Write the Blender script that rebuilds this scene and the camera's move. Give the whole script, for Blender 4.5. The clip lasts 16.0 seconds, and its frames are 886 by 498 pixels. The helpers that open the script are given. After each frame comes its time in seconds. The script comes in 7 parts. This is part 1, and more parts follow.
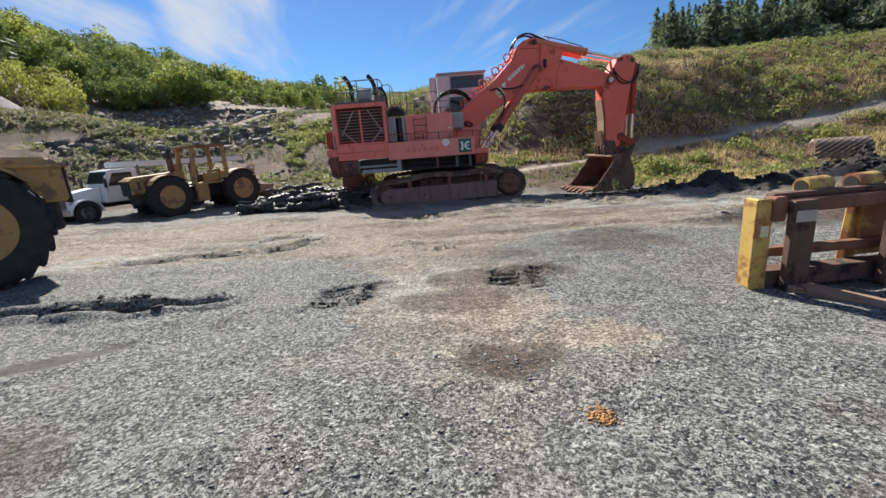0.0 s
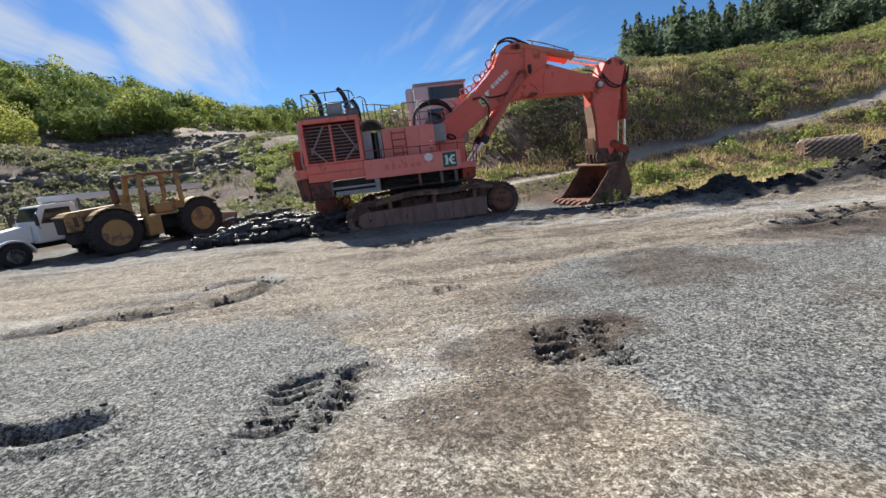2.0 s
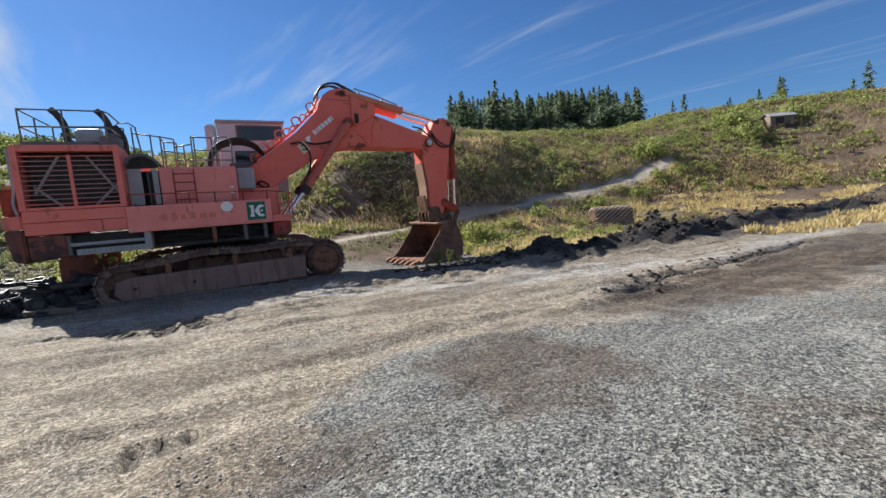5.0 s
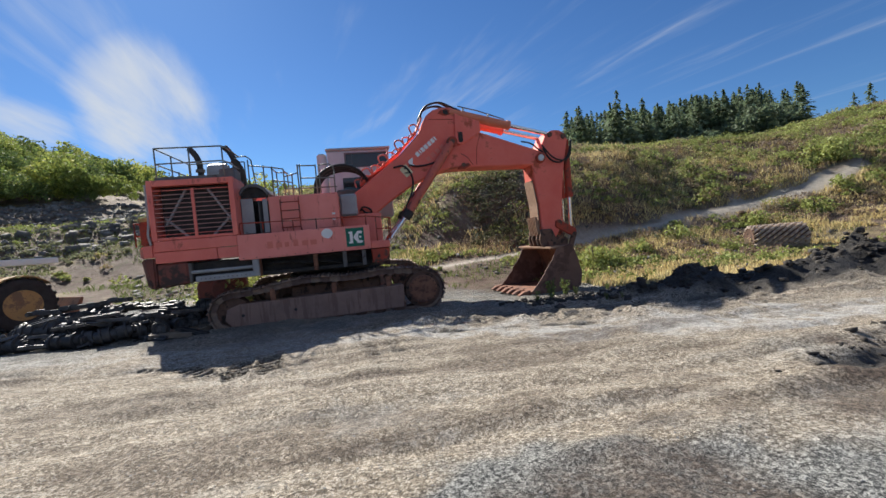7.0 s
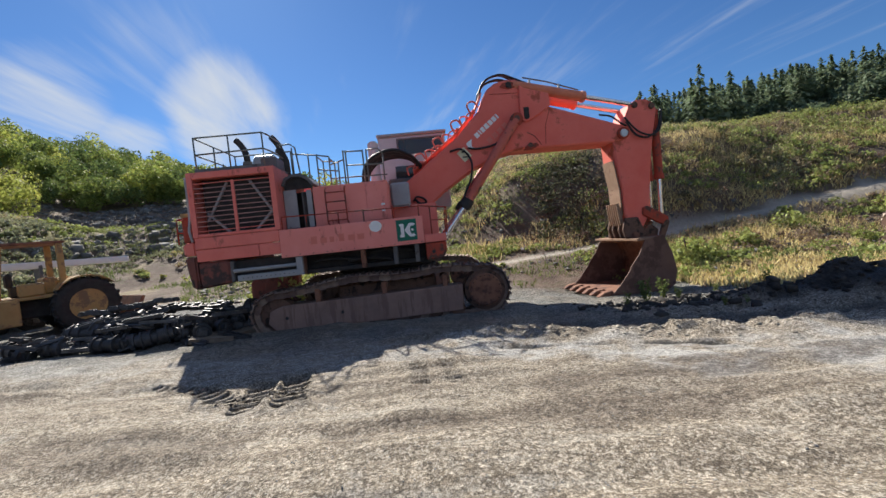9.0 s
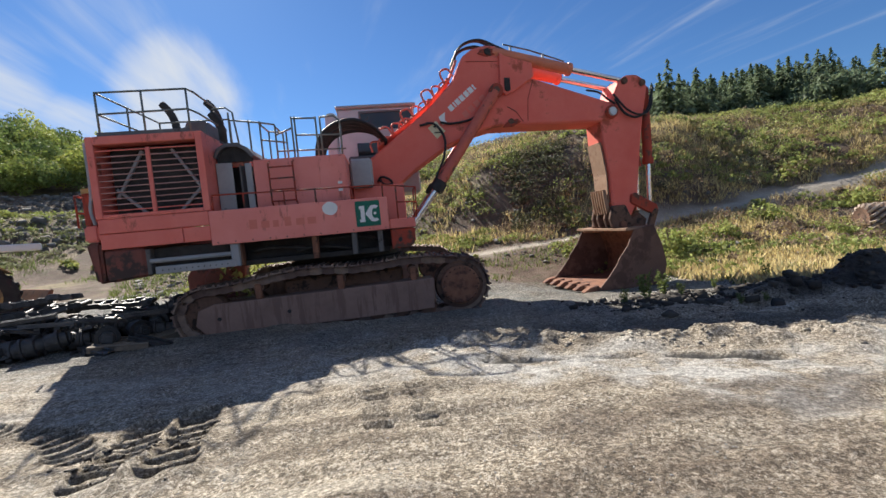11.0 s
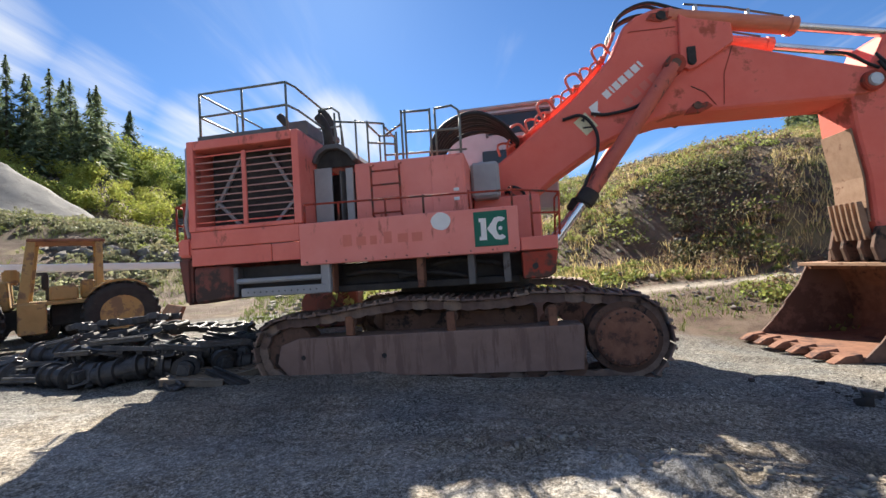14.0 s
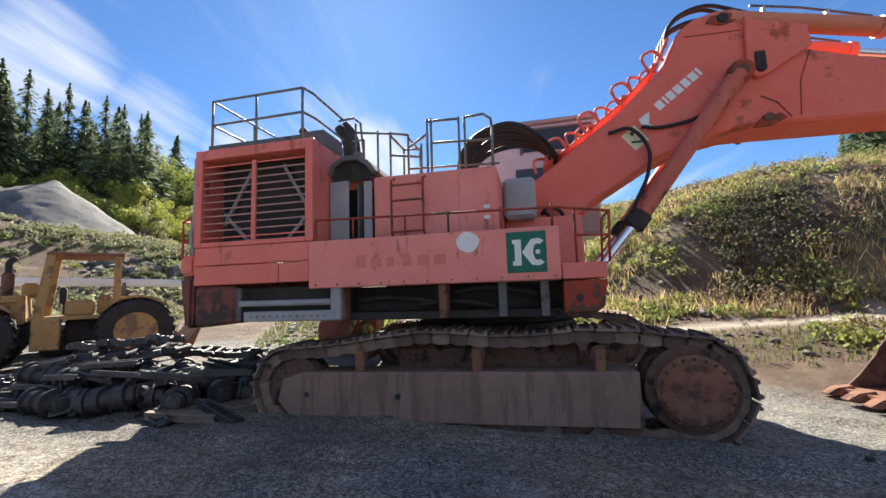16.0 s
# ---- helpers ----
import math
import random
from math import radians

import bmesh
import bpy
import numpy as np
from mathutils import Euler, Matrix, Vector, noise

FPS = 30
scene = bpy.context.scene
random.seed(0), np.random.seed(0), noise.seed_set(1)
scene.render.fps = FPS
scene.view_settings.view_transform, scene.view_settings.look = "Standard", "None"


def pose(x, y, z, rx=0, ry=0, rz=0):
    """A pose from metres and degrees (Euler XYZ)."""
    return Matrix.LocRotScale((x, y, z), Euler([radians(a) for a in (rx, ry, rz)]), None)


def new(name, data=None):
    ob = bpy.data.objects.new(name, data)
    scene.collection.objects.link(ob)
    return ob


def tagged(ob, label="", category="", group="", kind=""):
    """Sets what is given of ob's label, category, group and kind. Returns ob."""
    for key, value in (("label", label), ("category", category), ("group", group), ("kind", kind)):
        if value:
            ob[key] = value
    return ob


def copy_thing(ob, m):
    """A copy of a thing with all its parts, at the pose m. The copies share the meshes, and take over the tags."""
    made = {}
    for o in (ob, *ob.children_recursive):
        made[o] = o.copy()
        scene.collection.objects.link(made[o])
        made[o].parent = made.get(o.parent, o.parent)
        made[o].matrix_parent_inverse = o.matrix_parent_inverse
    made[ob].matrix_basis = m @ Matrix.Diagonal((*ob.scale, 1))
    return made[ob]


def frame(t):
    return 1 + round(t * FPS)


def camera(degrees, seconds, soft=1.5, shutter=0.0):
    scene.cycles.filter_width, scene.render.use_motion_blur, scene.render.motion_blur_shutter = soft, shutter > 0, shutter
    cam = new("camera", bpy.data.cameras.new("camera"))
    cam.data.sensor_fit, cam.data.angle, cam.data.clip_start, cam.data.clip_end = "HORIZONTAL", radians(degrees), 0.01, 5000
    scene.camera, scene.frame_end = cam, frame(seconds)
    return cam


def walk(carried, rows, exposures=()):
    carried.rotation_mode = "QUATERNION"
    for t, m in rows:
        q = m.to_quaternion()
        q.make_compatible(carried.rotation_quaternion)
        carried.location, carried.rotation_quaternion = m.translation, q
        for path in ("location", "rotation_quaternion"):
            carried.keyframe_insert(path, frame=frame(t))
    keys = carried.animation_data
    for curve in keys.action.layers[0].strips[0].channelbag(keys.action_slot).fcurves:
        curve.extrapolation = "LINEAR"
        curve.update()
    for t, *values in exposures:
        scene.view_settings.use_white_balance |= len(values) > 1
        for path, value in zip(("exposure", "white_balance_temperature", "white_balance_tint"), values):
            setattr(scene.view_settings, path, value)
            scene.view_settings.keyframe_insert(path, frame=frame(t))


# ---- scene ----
cam = camera(94.0, 16.0)
METRES, EYE, TILT, LEAN, TURN = 13.761, 1.5, 0.0, 0.0, 0.0
EXPOSURES = [(0.0, 1.05, 6330, 10), (3.0, 1.0, 6230, 10), (8.0, 1.0, 6330, 10), (12.5, 1.32, 6600, 10), (14.5, 1.6, 6750, 10), (16.0, 1.65, 6750, 10)]
ROWS = [
    (0.0, 0.0, 0.0, 0.0, -1.1, -14.38, 4.28),
    (0.5, -0.0005, 0.0357, -0.0038, -0.98, -14.55, 6.41),
    (1.0, -0.0126, 0.072, -0.0042, 0.63, -13.04, 7.13),
    (1.5, -0.0175, 0.1047, -0.0079, -2.58, -13.25, 6.74),
    (2.0, -0.0197, 0.1462, -0.0085, -4.53, -12.3, 6.66),
    (2.5, -0.0217, 0.1749, -0.0107, -10.83, -11.37, 5.57),
    (3.0, -0.0155, 0.21, -0.013, -10.68, -7.21, 7.69),
    (3.5, -0.0123, 0.2423, -0.0119, -15.27, -6.72, 5.45),
    (4.0, 0.0071, 0.2632, -0.0159, -26.45, -7.77, 3.61),
    (6.5, 0.1176, 0.3787, -0.019, -18.95, -3.9, 5.01),
    (7.0, 0.1235, 0.4116, -0.0191, -10.28, -2.31, 5.11),
    (7.5, 0.1346, 0.4411, -0.0225, -5.52, -2.0, 6.14),
    (8.0, 0.136, 0.4761, -0.0231, -1.77, -1.74, 6.19),
    (10.5, 0.1411, 0.6363, -0.0363, -3.64, -3.25, 4.76),
    (11.0, 0.1397, 0.6669, -0.039, -6.38, -3.61, 5.37),
    (11.5, 0.1416, 0.7034, -0.0412, -4.23, -3.25, 5.96),
    (12.0, 0.1329, 0.7364, -0.0422, -0.92, -2.76, 5.67),
    (12.5, 0.1337, 0.7688, -0.0468, 2.25, -1.72, 5.58),
    (13.0, 0.1272, 0.8039, -0.0488, 5.15, -0.52, 5.27),
    (13.5, 0.1273, 0.8314, -0.0509, 6.69, 0.83, 4.76),
    (14.0, 0.1295, 0.8644, -0.0528, 10.96, 2.37, 3.73),
    (14.5, 0.1202, 0.8862, -0.0494, 15.85, 3.87, 2.18),
    (15.0, 0.1251, 0.9096, -0.0508, 17.78, 4.68, 1.98),
    (15.5, 0.1185, 0.9245, -0.0511, 17.13, 5.49, 1.9),
    (16.0, 0.1178, 0.9323, -0.0504, 14.73, 6.07, 1.86),
]
walk(cam, [(t, pose(0, 0, EYE, TILT, LEAN, TURN) @ pose(METRES * x, METRES * y, METRES * z, 90 + pitch, roll, yaw)) for t, x, y, z, yaw, pitch, roll in ROWS],
     exposures=EXPOSURES)

# ---- light ----
SUN_EL, SUN_AZ = radians(37.4), radians(-24.3)      # azimuth from +y towards +x
sun_way = Vector((math.sin(SUN_AZ) * math.cos(SUN_EL), math.cos(SUN_AZ) * math.cos(SUN_EL), math.sin(SUN_EL)))
sun = new("sun", bpy.data.lights.new("sun", "SUN"))
sun.data.energy, sun.data.angle, sun.data.color = 4.6, radians(0.6), (1.0, 0.93, 0.82)
sun.matrix_world = Matrix.Translation((0, 0, 60)) @ sun_way.to_track_quat("Z", "Y").to_matrix().to_4x4()


def sky_world():
    w = bpy.data.worlds.new("sky")
    w.use_nodes = True
    n, l = w.node_tree.nodes, w.node_tree.links
    bg = n["Background"]
    sky = n.new("ShaderNodeTexSky")
    sky.sky_type, sky.sun_disc = "NISHITA", False
    sky.sun_elevation, sky.sun_rotation = SUN_EL, SUN_AZ
    sky.air_density, sky.dust_density, sky.ozone_density = 1.0, 0.12, 2.5
    tc = n.new("ShaderNodeTexCoord")
    # wisps of cirrus: streaks on a flat layer far up, so that they draw together towards the horizon
    xyz = n.new("ShaderNodeSeparateXYZ")
    l.new(tc.outputs["Generated"], xyz.inputs[0])
    up = n.new("ShaderNodeMath"); up.operation = "MAXIMUM"; up.inputs[1].default_value = 0.06
    l.new(xyz.outputs["Z"], up.inputs[0])
    layer = n.new("ShaderNodeCombineXYZ")
    for k in range(2):
        dv = n.new("ShaderNodeMath"); dv.operation = "DIVIDE"
        l.new(xyz.outputs[k], dv.inputs[0]); l.new(up.outputs[0], dv.inputs[1])
        l.new(dv.outputs[0], layer.inputs[k])

    def streaks(turn, across, along, detail, bend):
        mp = n.new("ShaderNodeMapping"); mp.vector_type = "TEXTURE"
        mp.inputs["Rotation"].default_value = (0, 0, radians(turn))
        mp.inputs["Scale"].default_value = (across, along, 1.0)
        l.new(layer.outputs[0], mp.inputs["Vector"])
        t = n.new("ShaderNodeTexNoise")
        t.inputs["Scale"].default_value, t.inputs["Detail"].default_value = 1.0, detail
        t.inputs["Roughness"].default_value, t.inputs["Distortion"].default_value = 0.56, bend
        l.new(mp.outputs[0], t.inputs["Vector"])
        return t.outputs["Fac"]
    wisp = n.new("ShaderNodeMix"); wisp.data_type = "FLOAT"
    wisp.inputs["Factor"].default_value = 0.22
    l.new(streaks(14, 0.42, 2.6, 6, 0.35), wisp.inputs["A"])
    l.new(streaks(8, 0.16, 1.5, 4, 0.8), wisp.inputs["B"])
    total = None
    for az, el, inner, outer, gain in CLOUDS:
        v = Vector((math.sin(radians(az)) * math.cos(radians(el)), math.cos(radians(az)) * math.cos(radians(el)), math.sin(radians(el))))
        dot = n.new("ShaderNodeVectorMath")
        dot.operation = "DOT_PRODUCT"
        l.new(tc.outputs["Generated"], dot.inputs[0])
        dot.inputs[1].default_value = v
        mr = n.new("ShaderNodeMapRange")
        mr.interpolation_type = "SMOOTHSTEP"
        mr.inputs["From Min"].default_value = math.cos(radians(outer))
        mr.inputs["From Max"].default_value = math.cos(radians(inner))
        mr.inputs["To Max"].default_value = gain
        l.new(dot.outputs["Value"], mr.inputs["Value"])
        if total is None:
            total = mr.outputs[0]
        else:
            add = n.new("ShaderNodeMath")
            add.operation = "MAXIMUM"
            l.new(total, add.inputs[0]); l.new(mr.outputs[0], add.inputs[1])
            total = add.outputs[0]
    # cloud = smooth(noise + area - threshold)
    s = n.new("ShaderNodeMath"); s.operation = "ADD"
    l.new(wisp.outputs["Result"], s.inputs[0]); l.new(total, s.inputs[1])
    cr = n.new("ShaderNodeMapRange"); cr.interpolation_type = "SMOOTHSTEP"
    cr.inputs["From Min"].default_value, cr.inputs["From Max"].default_value = 0.53, 1.02
    cr.inputs["To Max"].default_value = 0.95
    l.new(s.outputs[0], cr.inputs["Value"])
    tint = n.new("ShaderNodeMix"); tint.data_type = "RGBA"; tint.blend_type = "MULTIPLY"
    tint.inputs["Factor"].default_value = 1.0
    tint.inputs["B"].default_value = SKY_TINT
    l.new(sky.outputs[0], tint.inputs["A"])
    mix = n.new("ShaderNodeMix"); mix.data_type = "RGBA"
    l.new(cr.outputs[0], mix.inputs["Factor"])
    l.new(tint.outputs["Result"], mix.inputs["A"])
    mix.inputs["B"].default_value = CLOUD_WHITE
    l.new(mix.outputs["Result"], bg.inputs["Color"])
    bg.inputs["Strength"].default_value = SKY_STRENGTH
    scene.world = w


SKY_STRENGTH, SKY_TINT, CLOUD_WHITE = 0.085, (0.272, 0.413, 0.582, 1), (3.9, 4.1, 4.35, 1)
# azimuth and elevation of the cloud's middle, inner and outer radius in degrees, thickness
# the last, out of view, is a broad veil added to brighten shaded sides
CLOUDS = [(-24, 17, 1, 8.5, 0.38), (-21, 13, 0, 6, 0.26), (-30, 22, 1, 7, 0.1), (-40, 17, 1, 7.5, 0.29), (-34, 13.5, 0, 5, 0.27), (-50, 20, 1, 7, 0.19), (-60, 24, 1, 8, 0.27), (-74, 31, 4, 15, 0.2), (12, 16, 2, 14, 0.1), (20, 17, 0, 6, 0.07), (58, 15, 3, 22, 0.03), (160, 42, 15, 85, 0.2)]
sky_world()


# ---- materials ----
def mat(name, c1, c2, scale=6.0, rough=0.6, metal=0.0, bump=0.15, stain=None, stain_scale=2.0, stain_at=0.58, fine=60.0, per="none", spec=0.4, dist=0.01, stretch=None, spread=0.39):
    """Two mixed tones, fine relief and stains with ragged edges."""
    m = bpy.data.materials.new(name)
    m.use_nodes = True
    n, l = m.node_tree.nodes, m.node_tree.links
    b = n["Principled BSDF"]
    b.inputs["Metallic"].default_value = metal
    b.inputs["Specular IOR Level"].default_value = spec
    tc = n.new("ShaderNodeTexCoord")
    a = n.new("ShaderNodeTexNoise")
    a.inputs["Scale"].default_value, a.inputs["Detail"].default_value, a.inputs["Roughness"].default_value = scale, 6, 0.65
    l.new(tc.outputs["Object"], a.inputs["Vector"])
    f = n.new("ShaderNodeTexNoise")
    f.inputs["Scale"].default_value, f.inputs["Detail"].default_value = fine, 4
    l.new(tc.outputs["Object"], f.inputs["Vector"])
    ra = n.new("ShaderNodeMapRange")
    ra.inputs["From Min"].default_value, ra.inputs["From Max"].default_value = 0.3, 0.7
    l.new(a.outputs["Fac"], ra.inputs["Value"])
    mx = n.new("ShaderNodeMix"); mx.data_type = "RGBA"
    l.new(ra.outputs[0], mx.inputs["Factor"])
    mx.inputs["A"].default_value, mx.inputs["B"].default_value = (*c1, 1), (*c2, 1)
    col = mx.outputs["Result"]
    if per != "none":
        hv = n.new("ShaderNodeHueSaturation")
        if per == "object":
            src = n.new("ShaderNodeObjectInfo").outputs["Random"]
        else:
            src = n.new("ShaderNodeNewGeometry").outputs["Random Per Island"]
        vr = n.new("ShaderNodeMapRange")
        vr.inputs["To Min"].default_value, vr.inputs["To Max"].default_value = 1 - spread, 1 + spread
        l.new(src, vr.inputs["Value"]); l.new(vr.outputs[0], hv.inputs["Value"])
        hr = n.new("ShaderNodeMapRange")
        hr.inputs["To Min"].default_value, hr.inputs["To Max"].default_value = 0.485, 0.515
        l.new(src, hr.inputs["Value"]); l.new(hr.outputs[0], hv.inputs["Hue"])
        l.new(col, hv.inputs["Color"])
        col = hv.outputs["Color"]
    rs = None
    if stain:
        sn = n.new("ShaderNodeTexNoise")
        sn.inputs["Scale"].default_value, sn.inputs["Detail"].default_value, sn.inputs["Roughness"].default_value = stain_scale, 9, 0.7
        if stretch:
            mp = n.new("ShaderNodeMapping")
            mp.inputs["Scale"].default_value = stretch
            l.new(tc.outputs["Object"], mp.inputs["Vector"])
            l.new(mp.outputs[0], sn.inputs["Vector"])
        else:
            l.new(tc.outputs["Object"], sn.inputs["Vector"])
        sr = n.new("ShaderNodeMapRange"); sr.interpolation_type = "SMOOTHSTEP"
        sr.inputs["From Min"].default_value, sr.inputs["From Max"].default_value = stain_at, stain_at + 0.09
        l.new(sn.outputs["Fac"], sr.inputs["Value"])
        m2 = n.new("ShaderNodeMix"); m2.data_type = "RGBA"
        l.new(sr.outputs[0], m2.inputs["Factor"]); l.new(col, m2.inputs["A"])
        m2.inputs["B"].default_value = (*stain, 1)
        col, rs = m2.outputs["Result"], sr.outputs[0]
    l.new(col, b.inputs["Base Color"])
    rr = n.new("ShaderNodeMapRange")
    rr.inputs["To Min"].default_value, rr.inputs["To Max"].default_value = max(0.05, rough - 0.12), min(1, rough + 0.15)
    l.new(f.outputs["Fac"], rr.inputs["Value"])
    l.new(rr.outputs[0], b.inputs["Roughness"])
    bp = n.new("ShaderNodeBump")
    bp.inputs["Strength"].default_value, bp.inputs["Distance"].default_value = bump, dist
    l.new(f.outputs["Fac"], bp.inputs["Height"]); l.new(bp.outputs[0], b.inputs["Normal"])
    return m


RED = mat("red_orange_paint", (0.74, 0.165, 0.125), (0.81, 0.225, 0.175), 1.6, 0.5, 0, 0.08, (0.36, 0.09, 0.06), 1.3, 0.57, stretch=(2.2, 2.2, 0.9))
RED_BOOM = mat("red_boom_paint", (0.76, 0.15, 0.11), (0.82, 0.205, 0.155), 1.2, 0.62, 0, 0.08, (0.44, 0.10, 0.06), 1.2, 0.58, spec=0.2)
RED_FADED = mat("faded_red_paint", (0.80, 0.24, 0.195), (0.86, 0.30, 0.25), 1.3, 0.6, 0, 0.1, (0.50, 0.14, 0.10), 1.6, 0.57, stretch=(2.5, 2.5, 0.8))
RED_RUST = mat("rusty_red_paint", (0.30, 0.045, 0.025), (0.42, 0.06, 0.03), 2.5, 0.7, 0, 0.3, (0.10, 0.05, 0.035), 2.2, 0.5)
GHOST = mat("faint_darker_red_paint", (0.70, 0.18, 0.13), (0.74, 0.22, 0.16), 3.0, 0.6, 0, 0.1)
RUST = mat("rusty_steel", (0.19, 0.085, 0.055), (0.29, 0.145, 0.09), 5.0, 0.85, 0.1, 0.5, (0.11, 0.055, 0.042), 2.2, 0.53)
RUST_DARK = mat("dark_rusty_steel", (0.11, 0.065, 0.048), (0.18, 0.105, 0.075), 4.0, 0.85, 0.1, 0.5, (0.035, 0.026, 0.022), 3.0, 0.52)
CHEEK = mat("smooth_brown_rust", (0.135, 0.078, 0.06), (0.20, 0.115, 0.088), 1.3, 0.8, 0.1, 0.3, (0.10, 0.056, 0.044), 1.1, 0.5)
TRACK = mat("worn_track_steel", (0.15, 0.107, 0.09), (0.26, 0.18, 0.145), 7.0, 0.7, 0.2, 0.5, (0.04, 0.03, 0.026), 5.0, 0.55, per="object")
STREAK = mat("streaked_frame_steel", (0.215, 0.14, 0.115), (0.31, 0.205, 0.165), 2.0, 0.8, 0.0, 0.35, (0.20, 0.125, 0.10), 2.2, 0.5, stretch=(3.0, 3.0, 0.35))
BLACK = mat("near_black", (0.02, 0.019, 0.019), (0.055, 0.05, 0.046), 4.0, 0.75, 0, 0.3)
RUBBER = mat("black_rubber", (0.018, 0.018, 0.019), (0.04, 0.038, 0.036), 5.0, 0.75, 0, 0.3, (0.10, 0.09, 0.075), 3.0, 0.64)
CYL = mat("stained_cylinder_paint", (0.50, 0.11, 0.075), (0.60, 0.16, 0.11), 3.0, 0.6, 0, 0.2, (0.12, 0.055, 0.045), 2.6, 0.54, stretch=(1, 1, 0.5))
GRIMY = mat("grimy_cast_red", (0.13, 0.06, 0.05), (0.24, 0.075, 0.055), 1.5, 0.8, 0, 0.4, (0.06, 0.04, 0.035), 1.6, 0.5)
SLAT = mat("dusty_slat_paint", (0.40, 0.21, 0.18), (0.50, 0.29, 0.26), 5.0, 0.6, 0, 0.1, (0.2, 0.12, 0.1), 4.0, 0.58)
HOSE = mat("black_hose", (0.010, 0.010, 0.011), (0.02, 0.02, 0.022), 8.0, 0.5, 0, 0.1)
GREY = mat("grey_paint", (0.28, 0.29, 0.30), (0.37, 0.38, 0.39), 2.0, 0.5, 0, 0.1, (0.14, 0.12, 0.11), 2.0, 0.62)
GREY_DARK = mat("dark_grey_steel", (0.10, 0.10, 0.105), (0.16, 0.155, 0.15), 3.0, 0.55, 0.3, 0.15, (0.06, 0.045, 0.04), 2.5, 0.6)
CAB_WHITE = mat("off_white_cab_paint", (0.44, 0.47, 0.49), (0.54, 0.57, 0.59), 2.0, 0.45, 0, 0.05, (0.30, 0.26, 0.22), 2.0, 0.63)
RAIL = mat("grey_green_rail_paint", (0.13, 0.15, 0.14), (0.20, 0.22, 0.20), 5.0, 0.5, 0.2, 0.1, (0.10, 0.06, 0.04), 5.0, 0.62)
CHROME = mat("chrome_rod", (0.75, 0.76, 0.78), (0.82, 0.82, 0.84), 3.0, 0.16, 1.0, 0.02)
GREEN = mat("dark_green_sign_paint", (0.005, 0.115, 0.075), (0.008, 0.15, 0.095), 3.0, 0.5, 0, 0.05)
WHITE = mat("white_paint", (0.74, 0.74, 0.72), (0.82, 0.82, 0.80), 4.0, 0.5, 0, 0.05, (0.5, 0.46, 0.42), 6.0, 0.64)
CREAM = mat("cream_sticker", (0.70, 0.62, 0.36), (0.78, 0.72, 0.5), 5.0, 0.5, 0, 0.05, (0.4, 0.3, 0.2), 6.0, 0.6)
YELLOW = mat("yellow_machine_paint", (0.34, 0.215, 0.08), (0.46, 0.31, 0.125), 2.2, 0.65, 0, 0.15, (0.20, 0.13, 0.075), 2.2, 0.5)
YELLOW_FRAME = mat("chipped_yellow_paint", (0.55, 0.36, 0.08), (0.64, 0.45, 0.14), 4.0, 0.65, 0, 0.25, (0.34, 0.15, 0.065), 3.0, 0.47)
TAN_RUST = mat("dull_tan_rust", (0.27, 0.16, 0.10), (0.37, 0.24, 0.16), 5.0, 0.8, 0.1, 0.3, (0.16, 0.07, 0.04), 4.0, 0.58)
LIGHT_STEEL = mat("scuffed_bare_steel", (0.40, 0.39, 0.37), (0.52, 0.51, 0.49), 6.0, 0.4, 0.8, 0.15, (0.25, 0.15, 0.1), 5.0, 0.6)
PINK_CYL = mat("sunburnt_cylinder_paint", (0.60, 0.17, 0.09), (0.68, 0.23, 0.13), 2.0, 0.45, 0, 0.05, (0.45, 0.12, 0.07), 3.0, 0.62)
SCRAP = mat("oily_scrap_steel", (0.03, 0.031, 0.034), (0.085, 0.085, 0.085), 9.0, 0.5, 0.2, 0.35, (0.09, 0.06, 0.045), 6.0, 0.6, per="object")
WOOD = mat("weathered_wood", (0.16, 0.13, 0.10), (0.27, 0.22, 0.17), 8.0, 0.8, 0, 0.3)
TARP = mat("teal_plastic_sheet", (0.05, 0.17, 0.15), (0.10, 0.26, 0.22), 4.0, 0.45, 0, 0.3)


def glass_mat():
    m = bpy.data.materials.new("dark_window_glass")
    m.use_nodes = True
    b = m.node_tree.nodes["Principled BSDF"]
    b.inputs["Base Color"].default_value = (0.05, 0.065, 0.07, 1)
    b.inputs["Roughness"].default_value = 0.06
    b.inputs["Transmission Weight"].default_value = 0.55
    return m


GLASS = glass_mat()


def leaf_mat(name, dark, light, scale, dry=None, dry_at=0.6, thin=0.38, spread=0.39):
    """Leaves: tone by island, broad patches, some light through."""
    m = mat(name, dark, light, scale, 0.65, 0, 0.0, dry, scale * 0.5, dry_at, per="island", spec=0.25, spread=spread)
    n, l = m.node_tree.nodes, m.node_tree.links
    b, out = n["Principled BSDF"], n["Material Output"]
    tr = n.new("ShaderNodeBsdfTranslucent")
    src = b.inputs["Base Color"].links[0].from_socket
    l.new(src, tr.inputs["Color"])
    ms = n.new("ShaderNodeMixShader")
    ms.inputs["Fac"].default_value = thin
    l.new(b.outputs[0], ms.inputs[1]); l.new(tr.outputs[0], ms.inputs[2])
    l.new(ms.outputs[0], out.inputs["Surface"])
    return m


